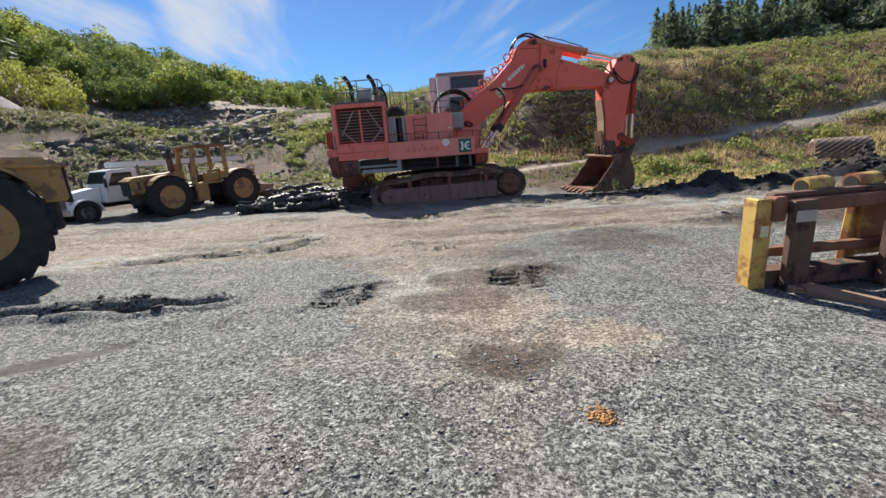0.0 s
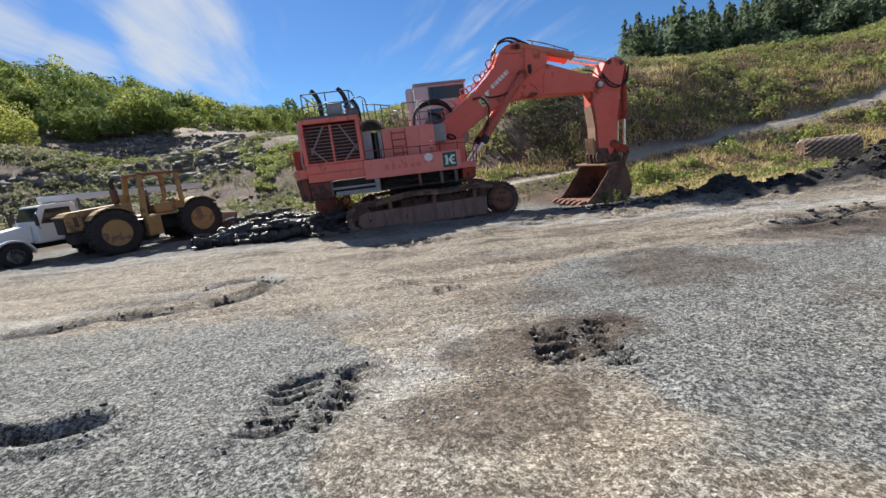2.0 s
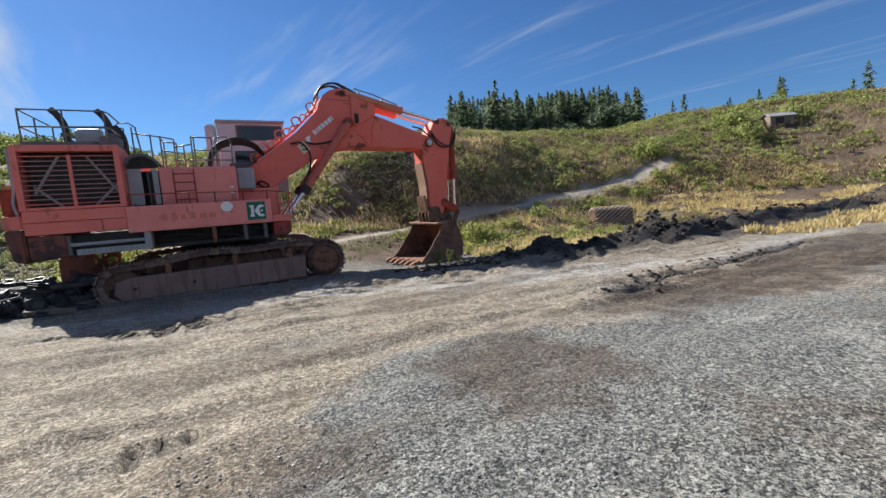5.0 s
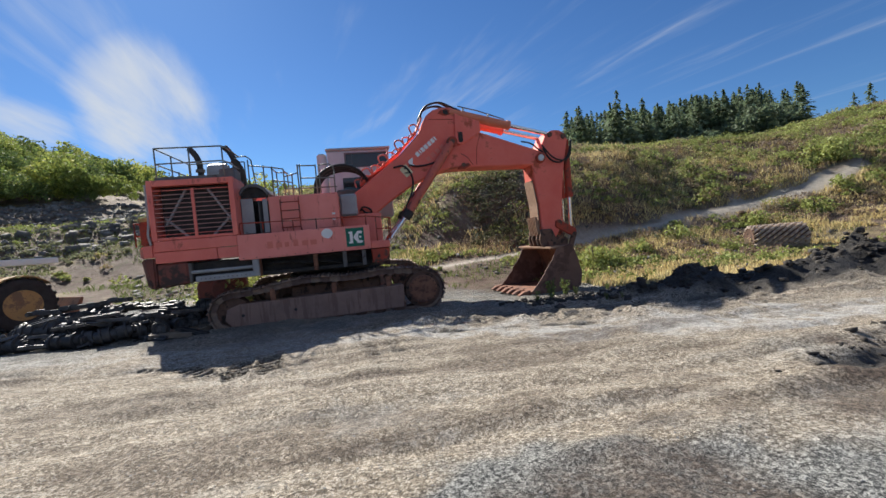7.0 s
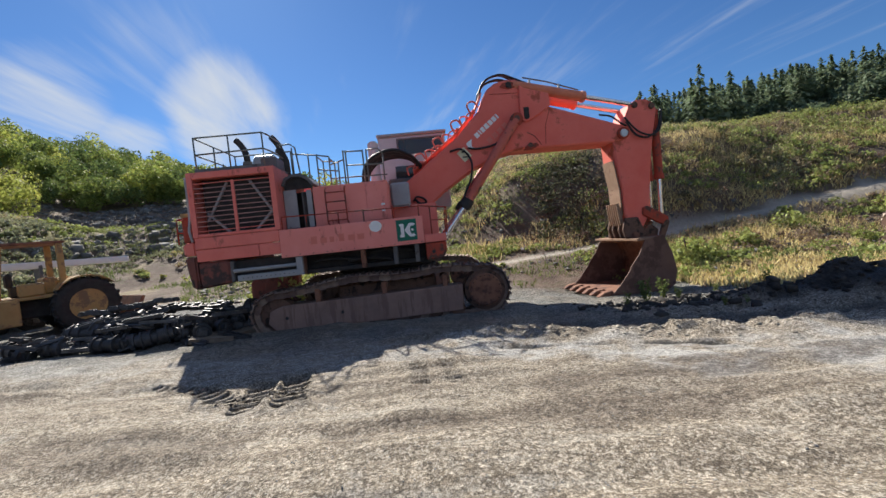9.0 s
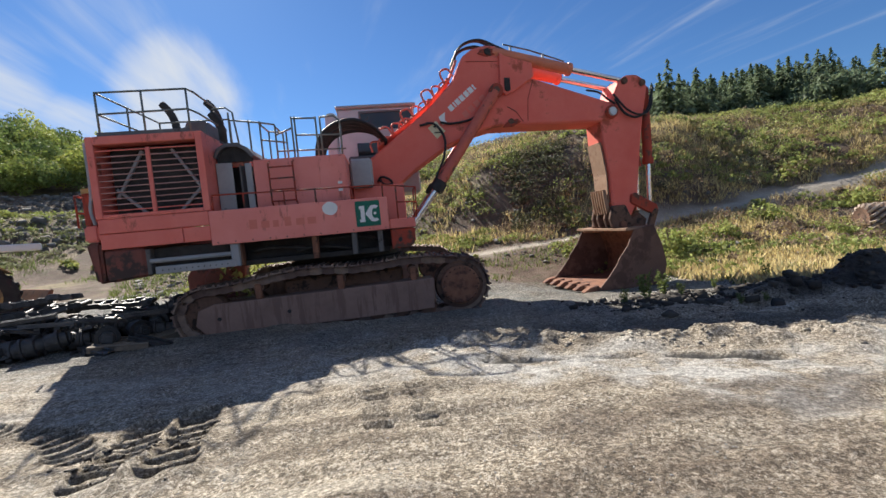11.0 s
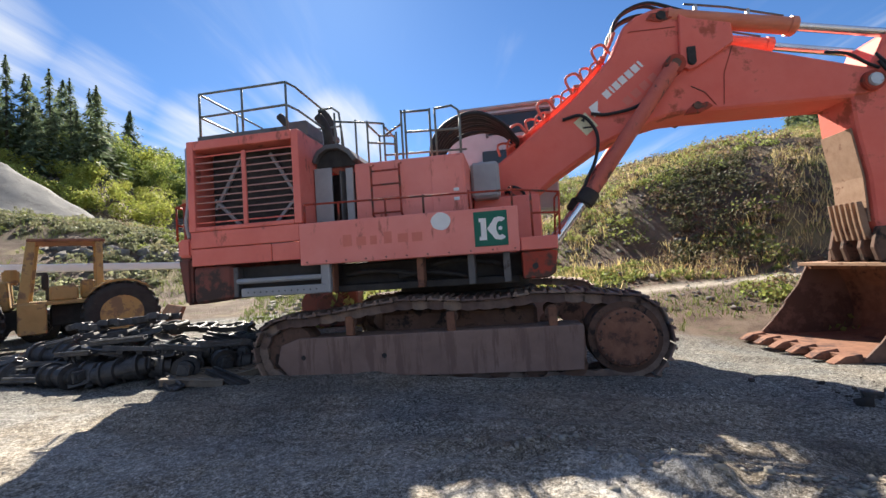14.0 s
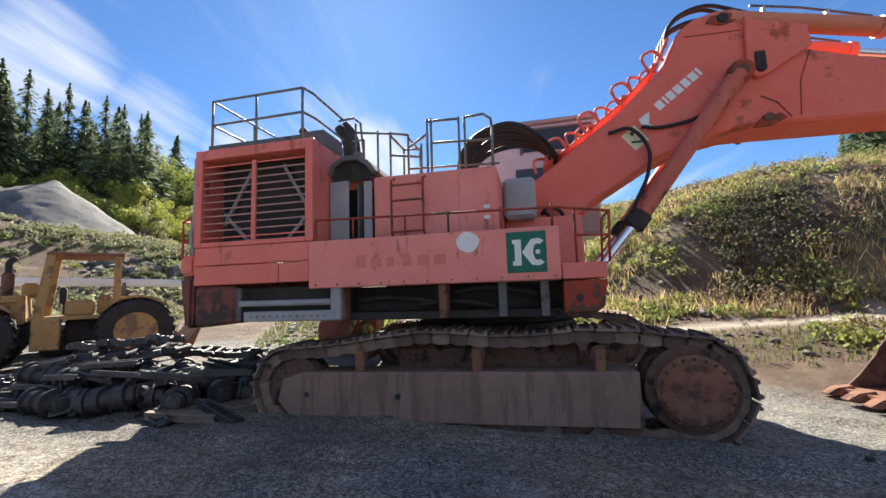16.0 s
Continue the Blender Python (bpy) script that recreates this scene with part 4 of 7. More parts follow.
def build_excavator():
    ex = thing("excavator", pose(0.4, 21.6, -1.2, 0, 0, 1.5), "huge red-orange mining excavator parked on rusty crawler tracks", "excavator")
    S = -2.95
    build_track(ex, -2.55, -1)
    build_track(ex, 2.55, 1)
    part("cross_beam", bm_box(-1.3, 1.5, -2.4, 2.4, 0.55, 1.2, 0.06), RUST_DARK, ex)
    part("turntable", bm_lathe([(1.55, 1.2), (1.62, 1.22), (1.62, 1.42), (1.5, 1.45), (1.5, 1.68)], 48, "z"), BLACK, ex, "greasy black slewing ring")
    # under-deck: beams, sill and pipes nearly black
    part("deck_frame", bm_box(-4.6, 1.7, -2.3, 2.6, 1.72, 2.14, 0.03), BLACK, ex, "very dark under-deck beams")
    for x in (-2.05, -0.42, 0.46, 1.05):
        part("deck_rib", bm_box(x - 0.06, x + 0.06, S + 0.12, S + 0.34, 1.64, 2.16, 0.012), RUST if x < 0.2 else GREY_DARK, ex)
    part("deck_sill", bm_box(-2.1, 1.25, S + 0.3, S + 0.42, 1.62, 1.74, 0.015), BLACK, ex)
    for x0, x1, z in ((-1.9, -0.5, 1.92), (-0.9, 0.4, 1.84), (-0.3, 1.0, 2.02)):
        part("pipe", bm_tube([(x0, S + 0.5, z), (x0 + 0.5, S + 0.44, z + 0.05), (x1 - 0.2, S + 0.46, z - 0.03), (x1, S + 0.6, z - 0.15)], 0.045, 8, 5), BLACK, ex, smooth=True)
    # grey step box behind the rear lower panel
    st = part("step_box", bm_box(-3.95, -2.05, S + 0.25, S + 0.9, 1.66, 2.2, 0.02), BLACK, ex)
    part("step_tread", bm_box(-3.75, -2.1, S + 0.03, S + 0.36, 1.64, 1.80, 0.015), GREY, st, "grey drilled step")
    part("step_bar", bm_rod((-3.85, S + 0.1, 1.93), (-2.2, S + 0.1, 1.93), 0.05, seg=10), GREY, st)
    part("step_post", bm_box(-2.2, -2.02, S + 0.04, S + 0.3, 1.64, 2.2, 0.02), GREY, st)
    part("step_post", bm_box(-3.98, -3.84, S + 0.08, S + 0.3, 1.64, 2.2, 0.02), GREY_DARK, st)
    for k in range(12):
        x = -3.6 + k * 0.12
        part("drain_hole", bm_rod((x, S + 0.02, 1.72), (x, S + 0.04, 1.72), 0.013, seg=8), BLACK, st)
    # counterweight with chamfered corner and grimy lower half
    bm = bmesh.new()
    b0 = [(-5.34, -2.35), (-4.98, S), (-4.73, S), (-4.73, 2.9), (-4.95, 2.9), (-5.34, 2.3)]
    bt = [bm.verts.new((x, y, 2.42)) for x, y in b0]
    bb = [bm.verts.new((x + (0.12 if x < -4.9 else 0), y, 1.55)) for x, y in b0]
    bm.faces.new(bt); bm.faces.new(bb[::-1])
    for k in range(6):
        bm.faces.new((bt[k], bb[k], bb[(k + 1) % 6], bt[(k + 1) % 6]))
    bmesh.ops.recalc_face_normals(bm, faces=bm.faces)
    bmesh.ops.bevel(bm, geom=list(bm.edges), offset=0.05, segments=2, affect="EDGES")
    part("counterweight", bm, GRIMY, ex, "grimy rusting dark red cast block")
    bm = bmesh.new()
    b1 = [(-5.34, -2.35), (-4.98, S), (-4.72, S), (-4.72, 2.9), (-4.98, 2.9), (-5.34, 2.35)]
    bt = [bm.verts.new((x, y, 2.78)) for x, y in b1]
    bb = [bm.verts.new((x, y, 2.44)) for x, y in b1]
    bm.faces.new(bt); bm.faces.new(bb[::-1])
    for k in range(6):
        bm.faces.new((bt[k], bb[k], bb[(k + 1) % 6], bt[(k + 1) % 6]))
    bmesh.ops.recalc_face_normals(bm, faces=bm.faces)
    bmesh.ops.bevel(bm, geom=list(bm.edges), offset=0.04, segments=2, affect="EDGES")
    part("counterweight_top", bm, RED, ex)
    part("counterweight_side", bm_plate([(-4.72, 2.24), (-3.92, 2.24), (-3.92, 1.62), (-4.62, 1.55), (-4.72, 1.6)], S + 0.03, S + 0.4, 0.05), GRIMY, ex, "grimy dark red lower casting")
    # side panels
    part("rear_panel_upper", bm_box(-4.71, -2.54, S, S + 0.12, 2.59, 2.89, 0.012), RED, ex)
    part("rear_panel_lower", bm_box(-4.71, -3.1, S + 0.004, S + 0.12, 2.26, 2.575, 0.012), RED, ex)
    part("rear_panel_lower", bm_box(-3.085, -2.54, S + 0.004, S + 0.12, 2.26, 2.575, 0.012), RED, ex)
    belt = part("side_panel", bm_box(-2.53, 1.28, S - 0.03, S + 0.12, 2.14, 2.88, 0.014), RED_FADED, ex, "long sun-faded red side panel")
    for k in range(11):
        part("bolt", bm_rod((-2.4 + 0.36 * k, S - 0.05, 2.19), (-2.4 + 0.36 * k, S - 0.02, 2.19), 0.014, seg=6), RUST_DARK, belt)
    for k, (hh, ww) in enumerate(((0.2, 0.16), (0.15, 0.17), (0.15, 0.12), (0.2, 0.14), (0.15, 0.18), (0.15, 0.18))):
        part("faded_bar", bm_box(-1.72 + 0.245 * k, -1.72 + 0.245 * k + ww, S - 0.035, S - 0.029, 2.42, 2.42 + hh, 0), GHOST, belt, "ghost of a removed mark")
    # white patch: uneven disc
    bm = bmesh.new()
    vs = [bm.verts.new((0.01 + (0.16 + 0.004 * math.sin(5 * a) + 0.008 * math.cos(2 * a)) * math.cos(a), S - 0.037, 2.72 + (0.15 + 0.004 * math.sin(4 * a)) * math.sin(a))) for a in [2 * math.pi * k / 28 for k in range(28)]]
    f = bm.faces.new(vs)
    e = bmesh.ops.extrude_face_region(bm, geom=[f])
    bmesh.ops.translate(bm, verts=[v for v in e["geom"] if isinstance(v, bmesh.types.BMVert)], vec=(0, 0.008, 0))
    bmesh.ops.recalc_face_normals(bm, faces=bm.faces)
    part("white_disc", bm, WHITE, belt, "uneven round patch of white paint")
    sg = part("sign", bm_box(0.56, 1.10, S - 0.045, S - 0.03, 2.25, 2.82, 0.004), GREEN, belt, "dark green square sign")
    # sign's mark: plain strokes in white
    bm = bm_plate([(0.64, 2.71), (0.64, 2.65), (0.67, 2.65), (0.67, 2.41), (0.64, 2.41), (0.64, 2.35), (0.76, 2.35), (0.76, 2.71)], S - 0.052, S - 0.045, 0)
    part("sign_stroke", bm, WHITE, sg)
    arc = [(0.98 + 0.13 * math.cos(radians(a)) * 1.1, 2.53 + 0.19 * math.sin(radians(a))) for a in range(52, 309, 16)]
    arc += [(0.98 + 0.06 * math.cos(radians(a)), 2.53 + 0.115 * math.sin(radians(a))) for a in range(300, 59, -16)]
    part("sign_stroke", bm_plate(arc, S - 0.052, S - 0.045, 0), WHITE, sg)
    part("sign_stroke", bm_plate([(0.77, 2.53), (0.90, 2.71), (0.99, 2.71), (0.855, 2.53), (0.99, 2.35), (0.90, 2.35)], S - 0.053, S - 0.046, 0), WHITE, sg)
    part("sign_dot", bm_rod((0.985, S - 0.052, 2.53), (0.985, S - 0.045, 2.53), 0.033, seg=14), WHITE, sg)
    # front block under the hand rail
    part("front_block_top", bm_box(1.29, 1.88, S + 0.01, S + 1.0, 2.14, 2.36, 0.015), RED, ex)
    fb = part("front_block", bm_plate([(1.30, 2.12), (1.87, 2.12), (1.82, 1.76), (1.7, 1.68), (1.30, 1.68)], S + 0.03, S + 0.9, 0.02), RED_RUST, ex)
    part("pin_hole", bm_rod((1.5, S + 0.02, 1.88), (1.5, S + 0.05, 1.88), 0.05, seg=14), BLACK, fb)
    # radiator house with slatted opening
    rh = part("radiator_house", bm_box(-4.72, -2.5, -1.9, 2.85, 2.9, 4.58, 0.03), RED, ex)
    for nm, x0, x1, z0, z1 in (("house_post", -4.74, -4.60, 2.9, 4.60), ("house_post", -2.62, -2.48, 2.9, 4.60), ("house_lintel", -4.598, -2.622, 4.43, 4.60), ("house_sill", -4.598, -2.622, 2.9, 2.98)):
        part(nm, bm_box(x0, x1, S, S + 0.3, z0, z1, 0.012), RED, rh)
    part("house_side", bm_box(-2.56, -2.49, S + 0.3, -1.9, 2.9, 4.59, 0.01), RED, rh)
    part("house_side", bm_box(-4.73, -4.66, S + 0.3, -1.9, 2.9, 4.59, 0.01), RED, rh)
    part("house_top", bm_box(-4.72, -2.5, S + 0.3, -1.9, 4.5, 4.59, 0.01), RED, rh)
    part("radiator_core", bm_box(-4.58, -2.62, -2.45, -2.36, 2.95, 4.45, 0.01), BLACK, rh, "black radiator core")
    for a, b in (((-4.5, 3.35), (-3.9, 4.35)), ((-2.7, 3.35), (-3.3, 4.35)), ((-4.5, 3.55), (-3.95, 2.98)), ((-2.7, 3.55), (-3.25, 2.98))):
        d = Vector((b[0] - a[0], 0, b[1] - a[1]))
        m = Matrix.Translation(((a[0] + b[0]) / 2, -2.5, (a[1] + b[1]) / 2)) @ Matrix.Rotation(-math.atan2(d.z, d.x), 4, "Y")
        part("brace", bm_box(-d.length / 2, d.length / 2, -0.03, 0.03, -0.03, 0.03, 0.006, None, m), GREY, rh, "grey diagonal brace")
    part("grille_post", bm_box(-3.63, -3.55, S + 0.02, S + 0.07, 2.98, 4.34, 0.01), RED, rh)
    for k in range(11):
        z = 3.06 + k * 0.125
        x0, x1 = -4.60, -2.62
        part("slat", bm_box(x0, x1, S + 0.05 + 0.006 * (k % 3), S + 0.085, z - 0.011, z + 0.011, 0.003), RED if k in (0, 10) else SLAT, rh)
    part("rear_tank", bm_rod((-5.02, -2.45, 2.80), (-5.02, -2.45, 3.5), 0.2, seg=20, bevel=0.03), RED_RUST, ex, "upright dull red canister")
    part("tank_cap", bm_rod((-5.02, -2.45, 3.5), (-5.02, -2.45, 3.6), 0.21, seg=20), YELLOW, ex)
    part("rear_pipe", bm_tube([(-4.8, S + 0.08, 2.8), (-4.84, S + 0.06, 3.1), (-4.80, S + 0.08, 3.5), (-4.79, S + 0.08, 4.5)], 0.035, 8, 5), GREY, ex, smooth=True)
    rail_run("rear_hand_rail", [((-5.3, -2.6, 2.78), (-5.3, -2.6, 3.45)), ((-5.3, -1.6, 2.78), (-5.3, -1.6, 3.45))], [[(-4.85, S + 0.05, 3.45), (-5.3, -2.6, 3.45), (-5.3, -1.6, 3.45)], [(-5.3, -2.6, 3.1), (-5.3, -1.6, 3.1)]], ex, 0.02, RED_RUST)
    # doorway bay with grey doors, and the domed dark cover above
    # a black plate whose colour gives the unlit depth of the bay
    part("bay_back", bm_box(-2.49, -1.7, -1.9, -1.8, 2.9, 3.95, 0.01), BLACK, ex, "dark open engine bay")
    part("bay_door", bm_box(-2.47, -2.12, -2.40, -2.36, 2.92, 3.98, 0.01), GREY, ex, "grey bay door ajar")
    part("bay_door", bm_box(-0.02, 0.34, -0.02, 0.02, 2.92, 3.92, 0.01, None, pose(-1.98, -2.3, 0, 0, 0, 62)), GREY_DARK, ex, "grey bay door swung open")
    part("bay_door", bm_box(-1.86, -1.72, -2.36, -2.3, 2.92, 3.95, 0.01), GREY, ex)
    part("bay_floor", bm_box(-2.49, 1.28, S + 0.12, -1.9, 2.8, 2.87, 0.01), GREY_DARK, ex, "steel walkway")
    dome = [(-2.5, 4.12), (-2.4, 4.32), (-2.2, 4.42), (-1.95, 4.42), (-1.75, 4.3), (-1.6, 4.1), (-1.68, 4.06), (-1.8, 4.22), (-1.97, 4.33), (-2.2, 4.33), (-2.36, 4.24), (-2.44, 4.08)]
    part("bay_cover", bm_plate(dome, -2.42, -0.5, 0.01), GREY_DARK, ex, "domed dark grey cover")
    # added black plate fills the arch in place of the shade inside it
    part("bay_cover_front", bm_plate([(-2.46, 4.0), (-2.46, 4.12), (-2.36, 4.26), (-2.2, 4.35), (-1.97, 4.35), (-1.8, 4.24), (-1.68, 4.08), (-1.68, 4.0)], -2.3, -2.26, 0.006), BLACK, ex, "black panel added for the shade under the cover")
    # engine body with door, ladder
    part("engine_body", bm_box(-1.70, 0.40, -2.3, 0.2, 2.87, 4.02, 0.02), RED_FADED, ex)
    part("far_body", bm_box(-2.45, 0.3, 0.2, 2.85, 2.16, 4.0, 0.03), RED, ex)
    part("boom_tower", bm_box(0.42, 1.8, -1.0, -0.62, 2.14, 3.35, 0.03), RED, ex)
    part("boom_tower", bm_box(0.42, 1.8, 0.82, 1.2, 2.14, 3.35, 0.03), RED, ex)
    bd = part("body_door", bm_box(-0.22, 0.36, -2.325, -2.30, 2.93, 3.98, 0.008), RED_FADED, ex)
    for z in (3.35, 3.18):
        part("latch", bm_box(0.18, 0.28, -2.345, -2.325, z - 0.03, z + 0.03, 0.006), WHITE, bd)
    for x in (-1.32, -0.78):
        part("ladder_rail", bm_tube([(x, -2.32, 3.95), (x, -2.47, 3.9), (x, -2.47, 3.0), (x, -2.32, 2.92)], 0.02, 8), RED_RUST, ex)
    for z in (3.02, 3.28, 3.54, 3.8):
        part("rung", bm_rod((-1.32, -2.47, z), (-0.78, -2.47, z), 0.018, seg=8), RED_RUST, ex)
    rail_run("walkway_rail", [((x, S + 0.04, 2.86), (x, S + 0.04, 3.21)) for x in (-2.44, -1.8, -0.95, -0.28, 0.5, 1.2)], [[(-2.44, S + 0.04, 3.22), (1.25, S + 0.04, 3.15), (1.95, S + 0.06, 3.05)]], ex, 0.018, RED_RUST, "thin rusty red hand rail")
    rail_run("front_rail", [((1.92, S + 0.05, 2.36), (1.95, S + 0.05, 3.06)), ((1.92, S + 0.75, 2.36), (1.95, S + 0.75, 3.06)), ((1.5, S + 0.05, 2.36), (1.5, S + 0.05, 3.1))], [[(1.95, S + 0.05, 3.05), (1.95, S + 0.75, 3.05)], [(1.94, S + 0.05, 2.72), (1.94, S + 0.75, 2.72)], [(1.5, S + 0.05, 2.74), (1.94, S + 0.05, 2.72)]], ex, 0.018, RED_RUST)
    # roof rails
    zt, zb = 5.5, 4.62
    ya, yb = S + 0.06, -0.4
    rail_run("roof_rail", [((x, ya, zb), (x, ya, zt)) for x in (-4.46, -3.58, -2.7)] + [((x, yb, zb), (x, yb, zt)) for x in (-4.46, -2.7)] + [((-4.46, -1.8, zb), (-4.46, -1.8, zt)), ((-4.46, -1.3, zb), (-4.46, -1.3, 5.1))],
             [[(-2.7, ya, zt), (-4.46, ya, zt), (-4.46, yb, zt)], [(-2.7, ya, 5.08), (-4.46, ya, 5.06), (-4.46, yb, 5.06)], [(-4.46, yb, zt), (-2.7, yb, zt)], [(-2.7, ya, zt), (-2.62, ya + 0.2, zt - 0.02), (-2.6, -1.6, zt - 0.05)], [(-2.7, ya, 5.08), (-2.6, ya + 0.25, 5.05), (-2.6, -1.6, 5.05)]], ex, 0.022, None, "grey-green pipe guard rail")
    part("roof_kerb", bm_box(-4.5, -2.7, S + 0.02, S + 0.06, 4.585, 4.68, 0.008), GREY_DARK, ex)
    part("roof_plate", bm_box(-4.6, -2.5, -2.6, 2.5, 4.582, 4.62, 0.006), GREY_DARK, ex, "chequer plate roof deck")
    part("roof_box", bm_box(-2.95, -2.52, -2.5, -1.8, 4.62, 4.92, 0.03), GREY_DARK, ex)
    rail_run("roof_steps_rail", [((-2.3, -1.7, 4.4), (-2.3, -1.7, 5.3)), ((-1.85, -1.7, 4.0), (-1.85, -1.7, 5.1)), ((-1.6, -1.7, 4.0), (-1.6, -1.7, 5.05)), ((-1.6, -0.9, 4.0), (-1.6, -0.9, 5.0)), ((-1.25, -1.7, 4.0), (-1.25, -1.7, 4.95)), ((-1.25, -0.9, 4.0), (-1.25, -0.9, 4.95)), ((-1.0, -1.7, 4.0), (-1.0, -1.7, 4.75))],
             [[(-2.65, -1.7, 5.4), (-2.35, -1.7, 5.42), (-2.2, -1.7, 5.3), (-2.1, -1.7, 4.3)], [(-2.3, -1.7, 5.12), (-1.6, -1.7, 5.02), (-1.25, -1.7, 4.95)], [(-1.6, -1.7, 4.6), (-1.0, -1.7, 4.5)], [(-1.6, -0.9, 4.98), (-1.25, -0.9, 4.95)], [(-1.25, -1.7, 4.9), (-1.25, -0.9, 4.9)], [(-1.6, -1.7, 4.98), (-1.6, -0.9, 4.98)], [(-1.25, -1.7, 4.3), (0.4, -1.5, 4.3)]], ex, 0.022, None, "grey-green pipe guard rail")
    rail_run("body_roof_rail", [((-0.75, -2.2, 4.0), (-0.75, -2.2, 4.98)), ((-0.68, -2.2, 4.0), (-0.68, -2.2, 4.98)), ((-0.2, -2.2, 4.0), (-0.2, -2.2, 4.95)), ((-0.1, -2.2, 4.0), (-0.1, -2.2, 4.95)), ((0.35, -2.2, 4.0), (0.36, -2.2, 4.75))],
             [[(-0.75, -2.2, 4.94), (-0.2, -2.2, 4.92)], [(-0.1, -2.2, 4.93), (0.22, -2.2, 4.95), (0.34, -2.2, 4.85), (0.36, -2.2, 4.7)], [(-0.68, -2.2, 4.55), (0.36, -2.2, 4.5)], [(-0.75, -2.2, 4.72), (-1.25, -1.7, 4.7)]], ex, 0.022, None, "grey-green pipe guard rail")
    # exhausts on the roof
    for x in (-3.12, -4.27):
        st = part("exhaust", bm_tube([(x, 0.1, 4.6), (x, 0.1, 5.45), (x - 0.05, 0.1, 5.75), (x - 0.16, 0.1, 5.98), (x - 0.3, 0.1, 6.15)], 0.1, 14, 6), BLACK, ex, "black bent exhaust stack", smooth=True)
        part("collar", bm_rod((x, 0.1, 5.3), (x, 0.1, 5.4), 0.15, seg=16), GREY_DARK, st)
    part("muffler", bm_rod((-4.0, 0.1, 5.25), (-3.35, 0.1, 5.25), 0.32, seg=20, bevel=0.05), GREY, ex, "dull grey muffler drum")
    part("muffler_saddle", bm_box(-3.95, -3.4, -0.2, 0.4, 4.6, 5.05, 0.03), GREY_DARK, ex)
    part("vent_stack", bm_tube([(-2.55, -1.5, 4.5), (-2.55, -1.5, 4.9), (-2.62, -1.5, 5.15), (-2.75, -1.5, 5.35)], 0.1, 12, 5), BLACK, ex, "black bent vent pipe", smooth=True)
    # cab on the far side
    cab = part("cab", bm_box(0.0, 2.5, 1.45, 2.9, 3.3, 6.12, 0.05), CAB_WHITE, ex, "pale grey boxy operator's cab")
    part("cab_roof", bm_box(-0.04, 2.56, 1.38, 2.96, 6.12, 6.22, 0.03), GREY, cab)
    up = part("cab_window", bm_box(0.75, 2.42, 1.42, 1.45, 5.42, 5.96, 0.01), GLASS, cab, "dark upper window")
    part("window_frame", bm_box(0.68, 0.75, 1.41, 1.45, 5.36, 6.02, 0.01), GREY_DARK, up)
    part("window_frame", bm_box(0.75, 2.42, 1.41, 1.45, 5.96, 6.02, 0.01), GREY_DARK, up)
    part("cab_window", bm_box(0.55, 1.35, 1.42, 1.45, 4.35, 5.0, 0.01), GLASS, cab, "dark lower window")
    part("cab_tank", bm_rod((-0.22, 1.7, 4.0), (-0.22, 1.7, 6.05), 0.2, seg=18, bevel=0.06), CAB_WHITE, ex, "upright pale canister beside the cab")
    part("cab_stair", bm_box(0.3, 1.3, 0.3, 1.3, 4.0, 4.4, 0.05), GREY_DARK, ex)
    part("air_box", bm_box(0.42, 1.0, -1.35, -0.75, 3.3, 4.05, 0.06), GREY, ex, "grey box between body and boom")
    # bundle of big hoses that loops over to the boom
    for k in range(7):
        y = -1.55 + 0.2 * k
        part("loop_hose", bm_tube([(-0.35, y, 4.0), (-0.25, y, 4.55), (0.1, y + 0.05, 4.9 + 0.02 * (k % 3)), (0.65, y + 0.1, 5.02 + 0.02 * (k % 2)), (1.15, y * 0.6, 4.9), (1.45, y * 0.35, 4.6 + 0.05 * (k % 2))], 0.052, 8, 6), HOSE, ex, smooth=True)
    # boom
    near, far = -0.42, 0.62
    boom_o = [(0.80, 3.0), (0.62, 3.3), (0.66, 3.95), (1.62, 4.66), (2.72, 5.46), (3.55, 6.26), (3.86, 6.90), (4.15, 7.10), (4.55, 7.20), (4.92, 7.18), (5.06, 6.79), (5.93, 6.2), (8.2, 5.42), (8.5, 5.32), (8.62, 5.08), (8.52, 4.86), (8.2, 4.80), (5.19, 4.86), (4.7, 4.86), (4.3, 4.78), (3.3, 4.42), (2.2, 3.75), (1.5, 3.2), (1.15, 2.9)]
    boom = part("boom", bm_plate(boom_o, near, far, 0.05), RED_BOOM, ex, "bent red-orange box-section boom")
    br = [(4.95, 6.95), (5.1, 6.84), (5.92, 6.60), (5.95, 6.2), (5.25, 5.78), (5.05, 5.72), (4.9, 5.86)]
    for y0, y1 in ((near - 0.10, near - 0.002), (far + 0.002, far + 0.10)):
        part("boom_bracket", bm_plate(br, y0, y1, 0.02), RED_BOOM, boom)
    part("boom_pin", bm_rod((8.36, near - 0.14, 5.06), (8.36, far + 0.14, 5.06), 0.13, seg=20, bevel=0.02), LIGHT_STEEL, boom, "bare steel pivot pin")
    part("pin_collar", bm_rod((8.36, near - 0.09, 5.06), (8.36, far + 0.09, 5.06), 0.20, seg=24, bevel=0.02), RED_RUST, boom)
    part("cylinder_pin", bm_rod((4.72, near - 0.36, 5.80), (4.72, far + 0.36, 5.80), 0.11, seg=18, bevel=0.02), RUST_DARK, boom)
    part("bracket_pin", bm_rod((5.12, near - 0.14, 5.9), (5.12, far + 0.14, 5.9), 0.09, seg=16, bevel=0.02), BLACK, boom)
    tilt = Matrix.Rotation(-radians(38), 4, "Y")
